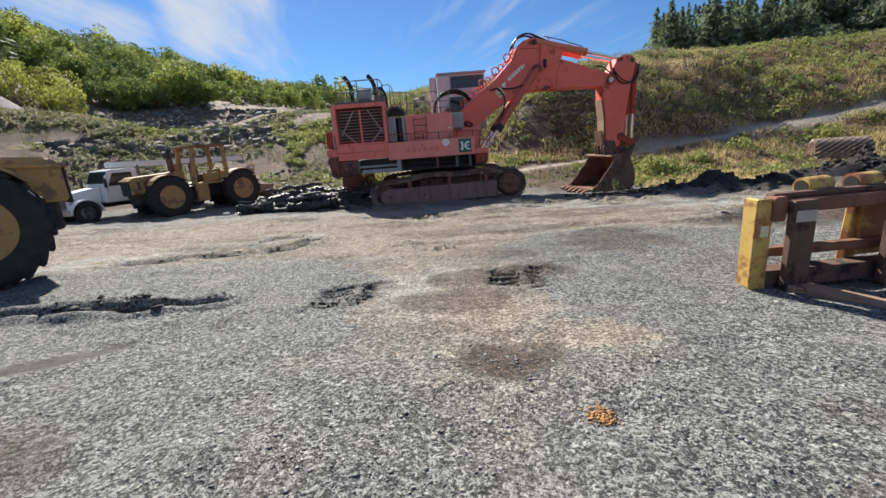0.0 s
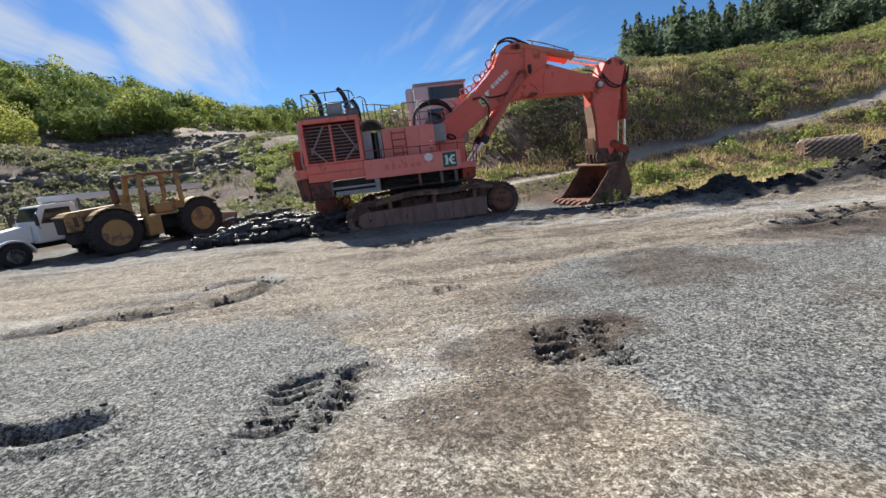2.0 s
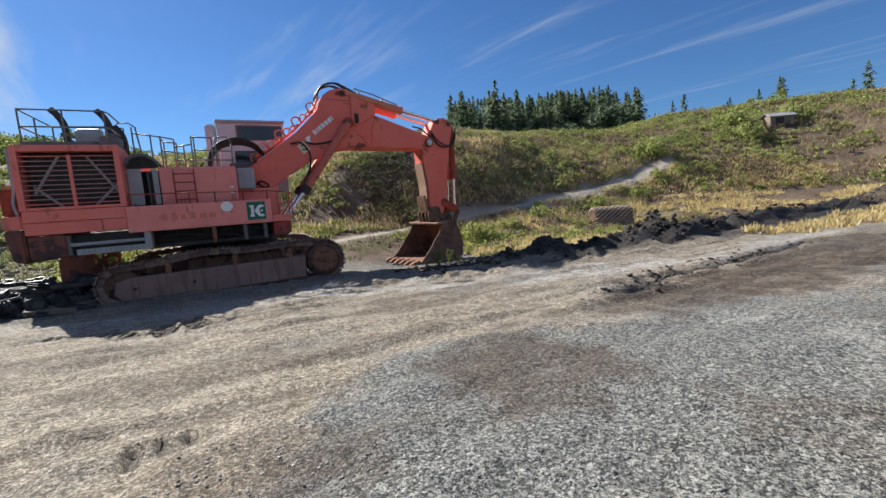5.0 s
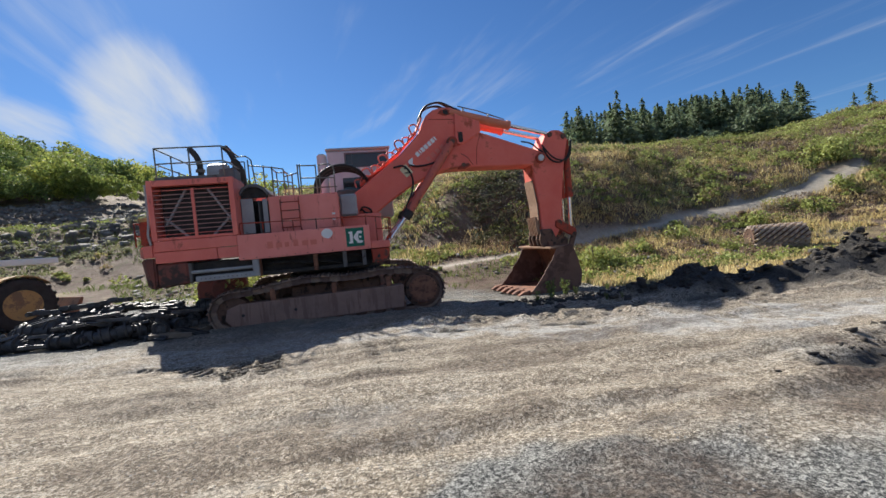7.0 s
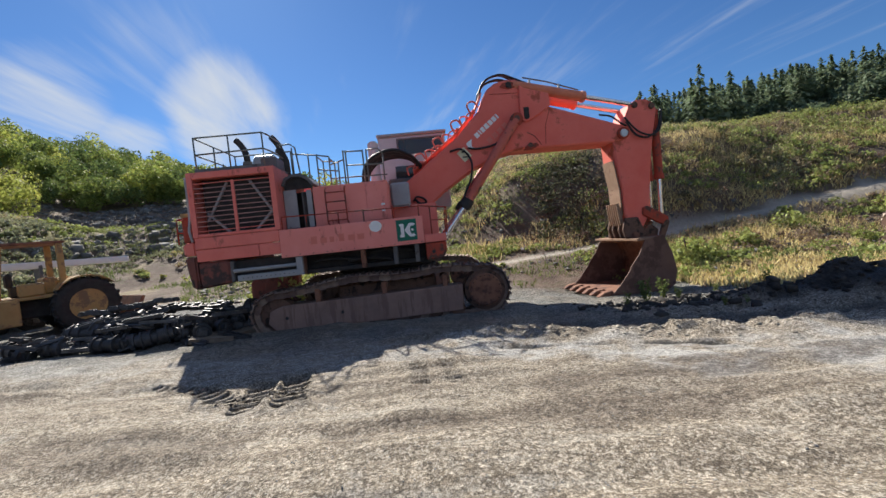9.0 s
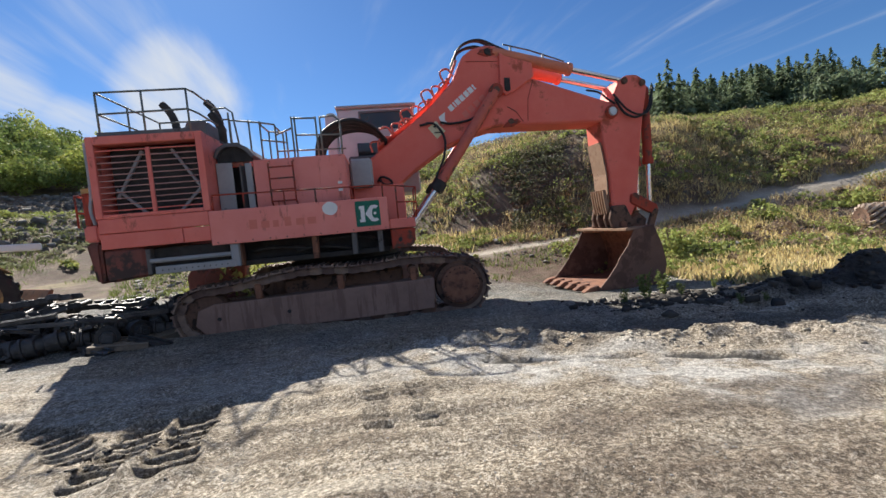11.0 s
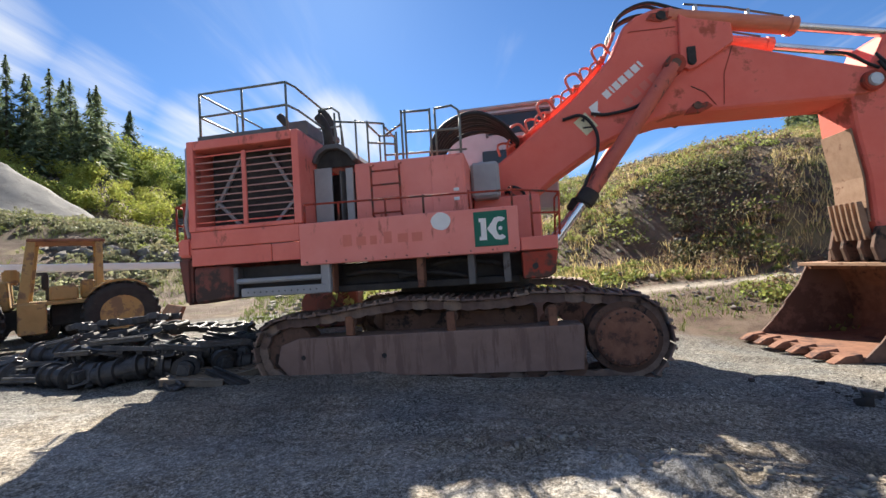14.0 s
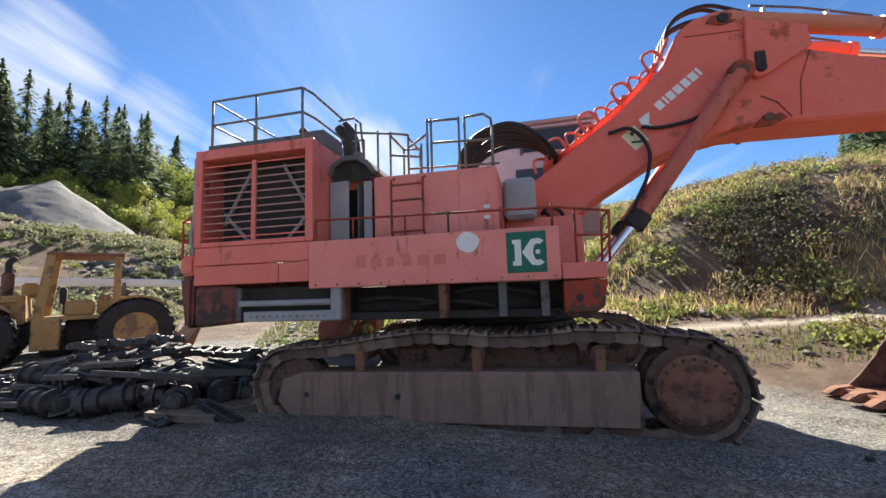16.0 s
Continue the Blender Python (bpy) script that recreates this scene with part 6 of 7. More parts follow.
def build_truck():
    tk = thing("truck", pose(-16.5, 21.8, gz(-16.5, 21.8) - 0.02, 0, 0, 240), "white bonneted work truck with a long pale pipe on it", "truck")
    for x in (1.9, -2.2, -3.3):
        for y, s in ((-0.95, -1), (0.95, 1)):
            t = part("wheel", bm_lathe([(0.3, y - 0.13), (0.46, y - 0.15), (0.52, y - 0.1), (0.52, y + 0.1), (0.46, y + 0.15), (0.3, y + 0.13)], 28), RUBBER, tk, smooth=True)
            t.data.transform(Matrix.Translation((x, 0, 0.52)))
            rm = part("rim", bm_lathe([(0.3, y + s * 0.13), (0.26, y + s * 0.08), (0.12, y + s * 0.07), (0.08, y + s * 0.13), (0.02, y + s * 0.13)], 20), LIGHT_STEEL, t, "pale steel rim")
            rm.data.transform(Matrix.Translation((x, 0, 0.52)))
    part("chassis", bm_box(-4.2, 2.4, -0.42, 0.42, 0.62, 0.9, 0.03), BLACK, tk)
    cabin = part("cabin", bm_plate([(-0.55, 0.85), (-0.55, 2.35), (-0.45, 2.45), (0.65, 2.42), (0.98, 1.72), (1.05, 0.85)], -1.02, 1.02, 0.05), WHITE, tk, "white painted cabin")
    for y0, y1 in ((-1.035, -1.015), (1.015, 1.035)):
        part("side_window", bm_plate([(-0.3, 1.62), (-0.3, 2.25), (0.55, 2.25), (0.82, 1.66)], y0, y1, 0.004), GLASS, cabin)
        part("door_mark", bm_box(0.0, 0.3, y0 - 0.004, y1 + 0.004, 1.18, 1.36, 0), GREEN, cabin, "small green door mark")
    part("windscreen", bm_box(-0.02, 0.02, -0.85, 0.85, -0.3, 0.3, 0.005, None, Matrix.Translation((0.83, 0, 2.06)) @ Matrix.Rotation(radians(-25), 4, "Y")), GLASS, cabin)
    bn = part("bonnet", bm_plate([(1.0, 0.9), (1.0, 1.66), (2.1, 1.48), (2.4, 1.3), (2.45, 0.75), (2.3, 0.7)], -0.62, 0.62, 0.07), WHITE, tk)
    part("radiator_grille", bm_box(2.44, 2.48, -0.42, 0.42, 0.8, 1.25, 0.01), GREY_DARK, bn)
    for s in (-1, 1):
        arc = [(1.9 + 0.68 * math.cos(radians(a)), 0.52 + 0.66 * math.sin(radians(a))) for a in range(0, 181, 20)] + [(1.9 + 0.6 * math.cos(radians(a)), 0.52 + 0.58 * math.sin(radians(a))) for a in range(180, -1, -20)]
        part("wing", bm_plate(arc, s * 0.9 - 0.25, s * 0.9 + 0.25, 0.02), WHITE, tk)
        part("headlight", bm_box(2.3, 2.42, s * 0.78 - 0.12, s * 0.78 + 0.12, 0.85, 1.08, 0.03), LIGHT_STEEL, tk)
        part("mirror", bm_box(0.98, 1.06, s * 1.28 - 0.1, s * 1.28 + 0.1, 1.6, 2.05, 0.02), BLACK, tk)
        part("mirror_arm", bm_tube([(0.85, s * 1.0, 2.15), (1.0, s * 1.28, 2.1), (1.0, s * 1.28, 1.55), (0.85, s * 1.0, 1.45)], 0.018, 6), GREY_DARK, tk)
    part("bumper", bm_box(2.46, 2.62, -1.05, 1.05, 0.45, 0.75, 0.04), LIGHT_STEEL, tk)
    part("flat_bed", bm_box(-4.4, -0.7, -1.1, 1.1, 0.95, 1.12, 0.02), GREY_DARK, tk)
    part("tool_box", bm_box(-1.3, -0.72, -1.0, 1.0, 1.12, 1.9, 0.03), WHITE, tk)
    part("pipe", bm_box(-7.2, 0.3, -0.28, 0.28, 2.5, 2.78, 0.04, None, Matrix.Rotation(radians(-1), 4, "Y")), WHITE, tk, "long pale boxed pipe above the cabin")
    for x in (-4.0, -1.0):
        part("pipe_rest", bm_box(x - 0.06, x + 0.06, -0.3, 0.3, 1.1, 2.56, 0.02), GREY_DARK, tk)
    return tk


truck = build_truck()


def build_fork_frame():
    """A fork carriage laid on the gravel: end plates, cross rails, gussets, two tines."""
    fr = thing("fork_carriage", pose(3.36, 4.25, gz(3.6, 4.2) - 0.03, 0, 0, 3), "chipped yellow and rusty steel fork carriage on the gravel", "fork attachment")
    for x in (0.0, 2.25):
        e = part("end_plate", bm_box(x - 0.03, x + 0.03, 0.0, 0.2, 0.02, 1.02, 0.012), YELLOW_FRAME, fr)
        part("end_flange", bm_box(x - 0.06, x + 0.13, -0.03, 0.0, 0.02, 1.02, 0.01), YELLOW_FRAME, e)
        part("nameplate", bm_box(x + 0.0, x + 0.09, -0.038, -0.03, 0.62, 0.74, 0.002), CREAM, e)
    part("hook_block", bm_box(0.1, 0.24, -0.08, 0.1, 0.78, 1.04, 0.02), RUST, fr)
    part("top_rail", bm_box(0.13, 2.2, -0.06, 0.12, 0.86, 1.0, 0.015), RUST, fr, "rusty top rail")
    part("top_rail_cap", bm_box(0.16, 2.2, 0.02, 0.14, 1.0, 1.06, 0.015), RUST_DARK, fr)
    part("middle_rail", bm_box(0.1, 2.2, 0.05, 0.15, 0.36, 0.46, 0.012), RUST, fr)
    part("bottom_rail", bm_box(0.03, 2.22, -0.02, 0.2, 0.02, 0.22, 0.015), RUST_DARK, fr)
    for x in (0.24, 1.35):
        tn = part("tine_upright", bm_box(x, x + 0.26, -0.16, -0.065, 0.0, 1.0, 0.015), RUST_DARK, fr)
        part("tine_wear_mark", bm_box(x + 0.02, x + 0.24, -0.168, -0.16, 0.78, 0.9, 0.003), LIGHT_STEEL, tn)
        part("tine", bm_plate([(0, 0.0), (0, 0.1), (1.5, 0.06), (1.9, 0.02), (1.9, 0.0)], -0.13, 0.13, 0.01), TAN_RUST, fr, "bright rusty fork tine").data.transform(Matrix.Translation((x + 0.13, -0.1, 0)) @ Matrix.Rotation(radians(-62), 4, "Z"))
    for x in (0.62, 1.2):
        g = part("gusset", bm_plate([(0, 0.05), (0.3, 0.05), (0.2, 0.5), (0.3, 1.0), (0.1, 1.04), (0.05, 0.6)], -0.04, 0.04, 0.012), YELLOW_FRAME, fr)
        g.data.transform(Matrix.Translation((x, 0.2, 0)) @ Matrix.Rotation(radians(20), 4, "Z"))
        t = part("pivot_tube", bm_rod((x + 0.0, 0.2, 1.08), (x + 0.32, 0.24, 1.08), 0.105, seg=20, bevel=0.01), YELLOW_FRAME, fr, "yellow pivot tube")
        part("tube_bore", bm_rod((x - 0.006, 0.199, 1.08), (x + 0.01, 0.201, 1.08), 0.075, seg=18), BLACK, t)
        part("tube_foot", bm_plate([(0.05, 0.9), (0.05, 1.05), (0.36, 1.05), (0.42, 0.9)], 0.15, 0.28, 0.01), YELLOW_FRAME, t).data.transform(Matrix.Translation((x, 0, 0)))
    part("back_plate", bm_plate([(1.35, 0.25), (1.35, 0.95), (1.75, 0.95), (1.8, 0.5), (1.65, 0.25)], 0.16, 0.22, 0.012), YELLOW_FRAME, fr)
    return fr


fork_carriage = build_fork_frame()


PAD = mat("dry_earth_on_steel", (0.40, 0.31, 0.24), (0.52, 0.43, 0.35), 4.0, 0.85, 0, 0.3, (0.16, 0.09, 0.06), 3.0, 0.55)


def build_drum():
    """A rusty compactor drum with slanting rows of pads, lying in the weeds."""
    a, b = Vector((23.8, 26.7, 0)), Vector((26.6, 25.5, 0))
    mid = (a + b) / 2
    ang = math.atan2(b.y - a.y, b.x - a.x)
    dr = thing("compactor_drum", Matrix.Translation((mid.x, mid.y, gz(mid.x, mid.y) + 0.66)) @ Matrix.Rotation(ang - math.pi / 2, 4, "Z"), "rusty padded compactor drum lying in dry weeds", "drum")
    L, r = 2.8, 0.64
    part("shell", bm_lathe([(r * 0.5, -L / 2 + 0.08), (r, -L / 2), (r, L / 2), (r * 0.5, L / 2 - 0.08)], 32), RUST_DARK, dr, smooth=False)
    part("end_disc", bm_lathe([(0.02, L / 2 - 0.02), (r * 0.93, L / 2 - 0.02), (r * 0.93, L / 2 + 0.02), (0.02, L / 2 + 0.02)], 30), RUST_DARK, dr)
    pad = None
    for i in range(10):
        for k in range(16):
            t = 2 * math.pi * (k + i * 0.28) / 16
            m = Matrix.Rotation(t, 4, "Y") @ Matrix.Translation((0, -L / 2 + 0.17 + i * 0.273, r)) @ Matrix.Rotation(radians(35), 4, "Z")
            if pad is None:
                pb = bmesh.new()
                bmesh.ops.create_cone(pb, cap_ends=True, segments=4, radius1=0.16, radius2=0.10, depth=0.2)
                bmesh.ops.transform(pb, matrix=Matrix.Diagonal((0.6, 1.7, 1, 1)) @ pose(0, 0, 0.06, 0, 0, 45), verts=pb.verts)
                pad = part("pad", pb, PAD, dr)
                pad.matrix_local = m
            else:
                o = new("pad", pad.data); o.parent = dr; o.matrix_local = m
    return dr


build_drum()


# ---- heap of worn track parts beside the excavator ----
def build_roller(m):
    """A track roller: two flanged treads on a shaft, banded with strapping wire."""
    ro = thing("track_roller", m, "oily black steel track roller in a scrap heap", "track roller", "worn track rollers")
    part("body", bm_lathe([(0.07, -0.42), (0.14, -0.40), (0.15, -0.3), (0.22, -0.29), (0.22, -0.25), (0.18, -0.24), (0.18, -0.08), (0.13, -0.06), (0.13, 0.06), (0.18, 0.08), (0.18, 0.24), (0.22, 0.25), (0.22, 0.29), (0.15, 0.3), (0.14, 0.40), (0.07, 0.42)], 22), SCRAP, ro)
    part("shaft", bm_rod((0, -0.5, 0), (0, 0.5, 0), 0.055, seg=12), SCRAP, ro)
    part("end_cap", bm_box(-0.1, 0.1, -0.47, -0.42, -0.1, 0.1, 0.02), SCRAP, ro)
    part("end_cap", bm_box(-0.1, 0.1, 0.42, 0.47, -0.1, 0.1, 0.02), SCRAP, ro)
    return ro


def build_chain(m, n, bend):
    """A length of track chain lying flat: link pairs and bushings."""
    ch = thing("track_chain", m, "folded length of oily black track chain", "track chain", "worn track chains")
    bl = bm_plate([(-0.13, -0.06), (-0.10, 0.06), (0.10, 0.07), (0.14, 0.03), (0.13, -0.06)], -0.035, 0.035, 0.01)
    me = bpy.data.meshes.new("chain_link"); bl.to_mesh(me); bl.free(); me.materials.append(SCRAP)
    bb = bm_rod((0, -0.2, 0), (0, 0.2, 0), 0.05, seg=10)
    mb = bpy.data.meshes.new("bushing"); bb.to_mesh(mb); bb.free(); mb.materials.append(SCRAP)
    x, z, a = -n * 0.1, 0.0, 0.0
    for k in range(n):
        a += bend * math.sin(k * 1.7) * 0.2
        p = Matrix.Translation((x, 0.05 * math.sin(k * 0.9), 0.03 * math.sin(k * 1.3))) @ Matrix.Rotation(a * 0.3, 4, "Z") @ Matrix.Rotation(0.12 * math.sin(k * 2.1), 4, "X")
        for y in (-0.16, 0.16):
            o = new("chain_link", me); o.parent = ch; o.matrix_local = p @ Matrix.Translation((0, y, 0))
        o = new("bushing", mb); o.parent = ch; o.matrix_local = p @ Matrix.Translation((0.11, 0, 0))
        x += 0.21
    return ch


pile_rng = random.Random(5)
roller = build_roller(pose(-7.4, 17.75, gz(-7.4, 17.75) + 0.2, 0, 8, 78))
for x, y, dz, a in ((-6.85, 17.85, 0.2, 95), (-6.2, 17.8, 0.2, 70), (-5.6, 18.0, 0.2, 100), (-5.15, 18.05, 0.2, 80), (-7.1, 18.3, 0.45, 88), (-6.45, 18.35, 0.45, 100), (-5.2, 18.6, 0.42, 75), (-4.7, 18.9, 0.42, 95), (-4.4, 18.5, 0.2, 60), (-4.85, 18.25, 0.2, 110), (-8.0, 18.2, 0.2, 82), (-3.75, 19.6, 0.4, 20), (-3.2, 20.1, 0.55, 5), (-5.9, 18.4, 0.5, 92), (-7.7, 18.6, 0.4, 70), (-4.1, 19.0, 0.3, 40), (-3.6, 19.2, 0.2, 130), (-4.4, 20.3, 0.5, 15), (-3.9, 20.7, 0.6, 60), (-8.3, 17.8, 0.2, 110), (-3.3, 19.6, 0.75, 95), (-2.9, 20.6, 0.3, 40), (-6.0, 20.2, 0.3, 30)):
    copy_thing(roller, pose(x + pile_rng.uniform(-0.12, 0.12), y + pile_rng.uniform(-0.15, 0.15), gz(x, y) + dz, pile_rng.uniform(-14, 14), pile_rng.uniform(0, 90), a + pile_rng.uniform(-38, 38)))
chain = build_chain(pose(-6.9, 19.1, gz(-6.9, 19.1) + 0.12, 0, 0, 4), 12, 0.5)
for x, y, dz, a in ((-6.6, 19.4, 0.34, 178), (-6.95, 19.15, 0.56, 2), (-6.5, 19.25, 0.78, 8), (-5.2, 19.5, 0.14, 12), (-5.0, 19.6, 0.38, 188), (-4.6, 19.7, 0.6, 15), (-4.2, 19.2, 0.12, 60), (-7.4, 19.8, 0.2, 20), (-7.3, 19.9, 0.45, 200), (-5.9, 18.75, 0.14, 170), (-5.6, 20.1, 0.75, 6), (-6.7, 19.3, 0.98, 184), (-4.3, 19.9, 0.3, 40), (-4.0, 20.4, 0.2, 100), (-5.4, 19.0, 0.3, 10), (-3.4, 20.4, 0.15, 70)):
    copy_thing(chain, pose(x, y, gz(x, y) + dz, pile_rng.uniform(-14, 14), pile_rng.uniform(-7, 7), a + pile_rng.uniform(-14, 14)))


def build_pallet(m, label):
    pl = thing("pallet", m, label, "pallet", "wooden pallets")
    for k in range(5):
        part("board", bm_box(-0.5, 0.5, -0.45 + k * 0.2, -0.33 + k * 0.2, 0.1, 0.125, 0.004), WOOD, pl)
    for y in (-0.38, 0.0, 0.42):
        part("bearer", bm_box(-0.5, 0.5, y - 0.04, y + 0.04, 0.0, 0.1, 0.004), WOOD, pl)
    return pl


pallet = build_pallet(pose(-3.95, 18.35, gz(-3.95, 18.35), 0, 6, 18), "broken weathered pallet under scrap parts")
copy_thing(pallet, pose(-8.0, 19.0, gz(-8, 19) + 0.02, 4, 0, 70))
copy_thing(pallet, pose(-3.7, 18.9, gz(-3.7, 18.9) + 0.02, 0, -5, 40))


def build_pad(m):
    """A loose track pad: plate with two ribs and bolt lugs."""
    pd = thing("track_pad", m, "worn flat steel track pad in a scrap heap", "track pad", "worn track pads")
    bm = bm_box(-0.42, 0.42, -0.12, 0.12, 0.0, 0.035, 0.006)
    bm_box(-0.42, 0.42, -0.1, -0.06, 0.03, 0.085, 0.006, bm)
    bm_box(-0.42, 0.42, 0.05, 0.09, 0.03, 0.08, 0.006, bm)
    part("plate", bm, PAD_STEEL, pd)
    for x in (-0.15, 0.15):
        part("lug", bm_box(x - 0.05, x + 0.05, -0.09, 0.09, -0.06, 0.0, 0.008), SCRAP, pd)
    return pd


PAD_STEEL = mat("scuffed_scrap_steel", (0.045, 0.046, 0.05), (0.115, 0.114, 0.112), 6.0, 0.38, 0.5, 0.3, (0.10, 0.065, 0.045), 5.0, 0.6, per="object")
pad = build_pad(pose(-6.6, 17.6, gz(-6.6, 17.6) + 0.1, 8, 5, 20))
for k in range(26):
    f = pile_rng.random()
    x, y = -8.2 + 4.9 * f + pile_rng.uniform(-0.3, 0.3), 17.6 + 1.9 * f * pile_rng.random() + pile_rng.uniform(-0.2, 0.5)
    copy_thing(pad, pose(x, y, gz(x, y) + pile_rng.choice((0.08, 0.3, 0.5, 0.62)), pile_rng.uniform(-20, 20), pile_rng.uniform(-16, 16), pile_rng.uniform(-35, 60)))


def build_sheet():
    b = bmesh.new()
    bmesh.ops.create_grid(b, x_segments=14, y_segments=10, size=0.5)
    for v in b.verts:
        x, y = v.co.x, v.co.y
        v.co = Vector((x * 1.1, y * 0.8, 0.30 + 0.10 * noise.noise(Vector((x * 4, y * 4, 1))) + 0.06 * noise.noise(Vector((x * 11, y * 11, 4))) - 0.35 * max(0, abs(x) - 0.25)))
    e = bmesh.ops.extrude_face_region(b, geom=list(b.faces))
    bmesh.ops.translate(b, verts=[v for v in e["geom"] if isinstance(v, bmesh.types.BMVert)], vec=(0, 0, 0.012))
    bmesh.ops.recalc_face_normals(b, faces=b.faces)
    o = part("plastic_sheet", b, TARP, None, smooth=True)
    o.location = (-4.0, 20.2, gz(-4.0, 20.2) + 0.12)
    return tagged(o, "crumpled teal plastic sheet over scrap steel", "sheet")


build_sheet()


def build_casting():
    """A heavy red gear casing set down behind the tracks."""
    ct = thing("gear_casing", pose(-4.75, 25.3, gz(-4.75, 25.3) - 0.03, 0, 0, 12), "rusty dark red gear casing on the ground", "gear casing")
    body = part("body", bm_plate([(-0.95, 0.0), (-0.95, 0.95), (-0.7, 1.3), (0.75, 1.36), (0.95, 1.15), (0.95, 0.0)], -0.55, 0.55, 0.05), GRIMY, ct)
    fl = part("flange", bm_lathe([(0.1, -0.66), (0.48, -0.66), (0.52, -0.6), (0.52, -0.54), (0.1, -0.54)], 28), GRIMY, body)
    fl.data.transform(Matrix.Translation((0.1, 0, 0.66)))
    for k in range(10):
        a = 2 * math.pi * k / 10
        part("bolt", bm_rod((0.1 + 0.42 * math.cos(a), -0.69, 0.66 + 0.42 * math.sin(a)), (0.1 + 0.42 * math.cos(a), -0.655, 0.66 + 0.42 * math.sin(a)), 0.03, seg=6), RUST_DARK, body)
    for x in (-0.75, 0.75):
        part("foot", bm_box(x - 0.12, x + 0.12, -0.62, 0.62, 0.0, 0.14, 0.02), RUST_DARK, ct)
    return ct


build_casting()


# ---- rock, heaps and plants ----
def stuff(name, verts, material, label, category):
    return tagged(new(name, quads(name, verts, material)), label, category, kind="stuff")


def chunks(name, centres, sizes, material, label, category, flat=0.5):
    """Angular stones, eight corners each, knocked out of square."""
    n = len(centres)
    base = np.array([[x, y, z] for z in (-1, 1) for x, y in ((-1, -1), (1, -1), (1, 1), (-1, 1))], dtype=float)
    v = base[None] * (0.55 + 0.45 * RNG.random((n, 8, 3)))
    v[:, :, 2] *= flat
    v *= (0.6 + 0.8 * RNG.random((n, 1, 3))) * np.asarray(sizes)[:, None, None]
    a, t = RNG.uniform(0, 2 * np.pi, n), RNG.normal(size=n) * 0.3
    c, s = np.cos(a)[:, None], np.sin(a)[:, None]
    x, y, z = v[:, :, 0] * c - v[:, :, 1] * s, v[:, :, 0] * s + v[:, :, 1] * c, v[:, :, 2]
    ct, st = np.cos(t)[:, None], np.sin(t)[:, None]
    v = np.stack([x, y * ct - z * st, y * st + z * ct], 2) + np.asarray(centres)[:, None, :]
    f = np.array([(3, 2, 1, 0), (4, 5, 6, 7), (0, 1, 5, 4), (1, 2, 6, 5), (2, 3, 7, 6), (3, 0, 4, 7)])
    q = (f[None] + 8 * np.arange(n)[:, None, None]).reshape(-1, 4)
    me = bpy.data.meshes.new(name)
    me.vertices.add(n * 8); me.loops.add(q.size); me.polygons.add(len(q))
    me.vertices.foreach_set("co", v.astype(np.float32).ravel())
    me.loops.foreach_set("vertex_index", q.astype(np.int32).ravel())
    me.polygons.foreach_set("loop_start", np.arange(0, q.size, 4, dtype=np.int32))
    me.update(calc_edges=True)
    me.materials.append(material)
    return tagged(new(name, me), label, category, kind="stuff")


def polar(n, th0, th1, r0, r1):
    th, r = np.radians(RNG.uniform(th0, th1, n)), np.sqrt(RNG.uniform(r0 ** 2, r1 ** 2, n))
    return YARD[0] + r * np.sin(th), YARD[1] + r * np.cos(th)


SLATE = mat("slate_chips", (0.10, 0.105, 0.11), (0.30, 0.295, 0.28), 3.0, 0.6, 0, 0.1, per="island")
CLAY = mat("dry_clay_lumps", (0.20, 0.18, 0.15), (0.32, 0.29, 0.24), 3.0, 0.9, 0, 0.2, per="island")
SLATE_PALE = mat("pale_chips", (0.25, 0.235, 0.205), (0.36, 0.34, 0.30), 3.0, 0.7, 0, 0.1, per="island")
ROCK = mat("grey_rubble", (0.09, 0.085, 0.08), (0.20, 0.19, 0.175), 2.0, 0.85, 0, 0.3, per="island")
CLOD = mat("dark_earth_clods", (0.022, 0.02, 0.018), (0.07, 0.06, 0.05), 3.0, 0.9, 0, 0.3, per="island")
GREY_SAND = mat("grey_crushed_stone", (0.13, 0.13, 0.127), (0.20, 0.196, 0.19), 0.8, 0.9, 0, 0.4, (0.095, 0.094, 0.09), 0.5, 0.53, fine=8.0, dist=0.2)

# loose flakes of slate over the yard, thickest beside the walk
x = RNG.normal(0.8, 2.7, 42000); y = RNG.uniform(0.6, 18.0, 42000)
ok = (vnoise(x, y, 1.7, 71) + 0.6 * vnoise(x, y, 0.6, 72) > -0.35) & (RNG.random(len(x)) > 0.4 * sstep(6, 9.5, y))
x, y = x[ok], y[ok]
z, _, dark_share, _ = land(x, y)
x, y, z = x[dark_share < 0.3], y[dark_share < 0.3], z[dark_share < 0.3]
big = RNG.random(len(x)) ** 3
half = RNG.random(len(x)) < 0.85
sz = (0.004 + 0.011 * big) * (1 - 0.4 * sstep(6, 9.5, y))
chunks("slate_flakes", np.stack([x, y, z + 0.003], 1)[half], sz[half], SLATE, "loose grey slate flakes on the yard", "gravel", 0.2)
chunks("pale_flakes", np.stack([x, y, z + 0.003], 1)[~half], sz[~half], SLATE_PALE, "loose pale stone flakes on the yard", "gravel", 0.2)

# a small spill of orange rust
x, y = RNG.normal(0.87, 0.045, 150), RNG.normal(2.12, 0.04, 150)
chunks("rust_flakes", np.stack([x, y, land(x, y)[0] + 0.006], 1), 0.004 + 0.008 * RNG.random(150), mat("orange_rust_flakes", (0.36, 0.17, 0.06), (0.45, 0.24, 0.09), 20.0, 0.8, per="island"), "small spill of orange rust flakes on gravel", "rust", 0.4)

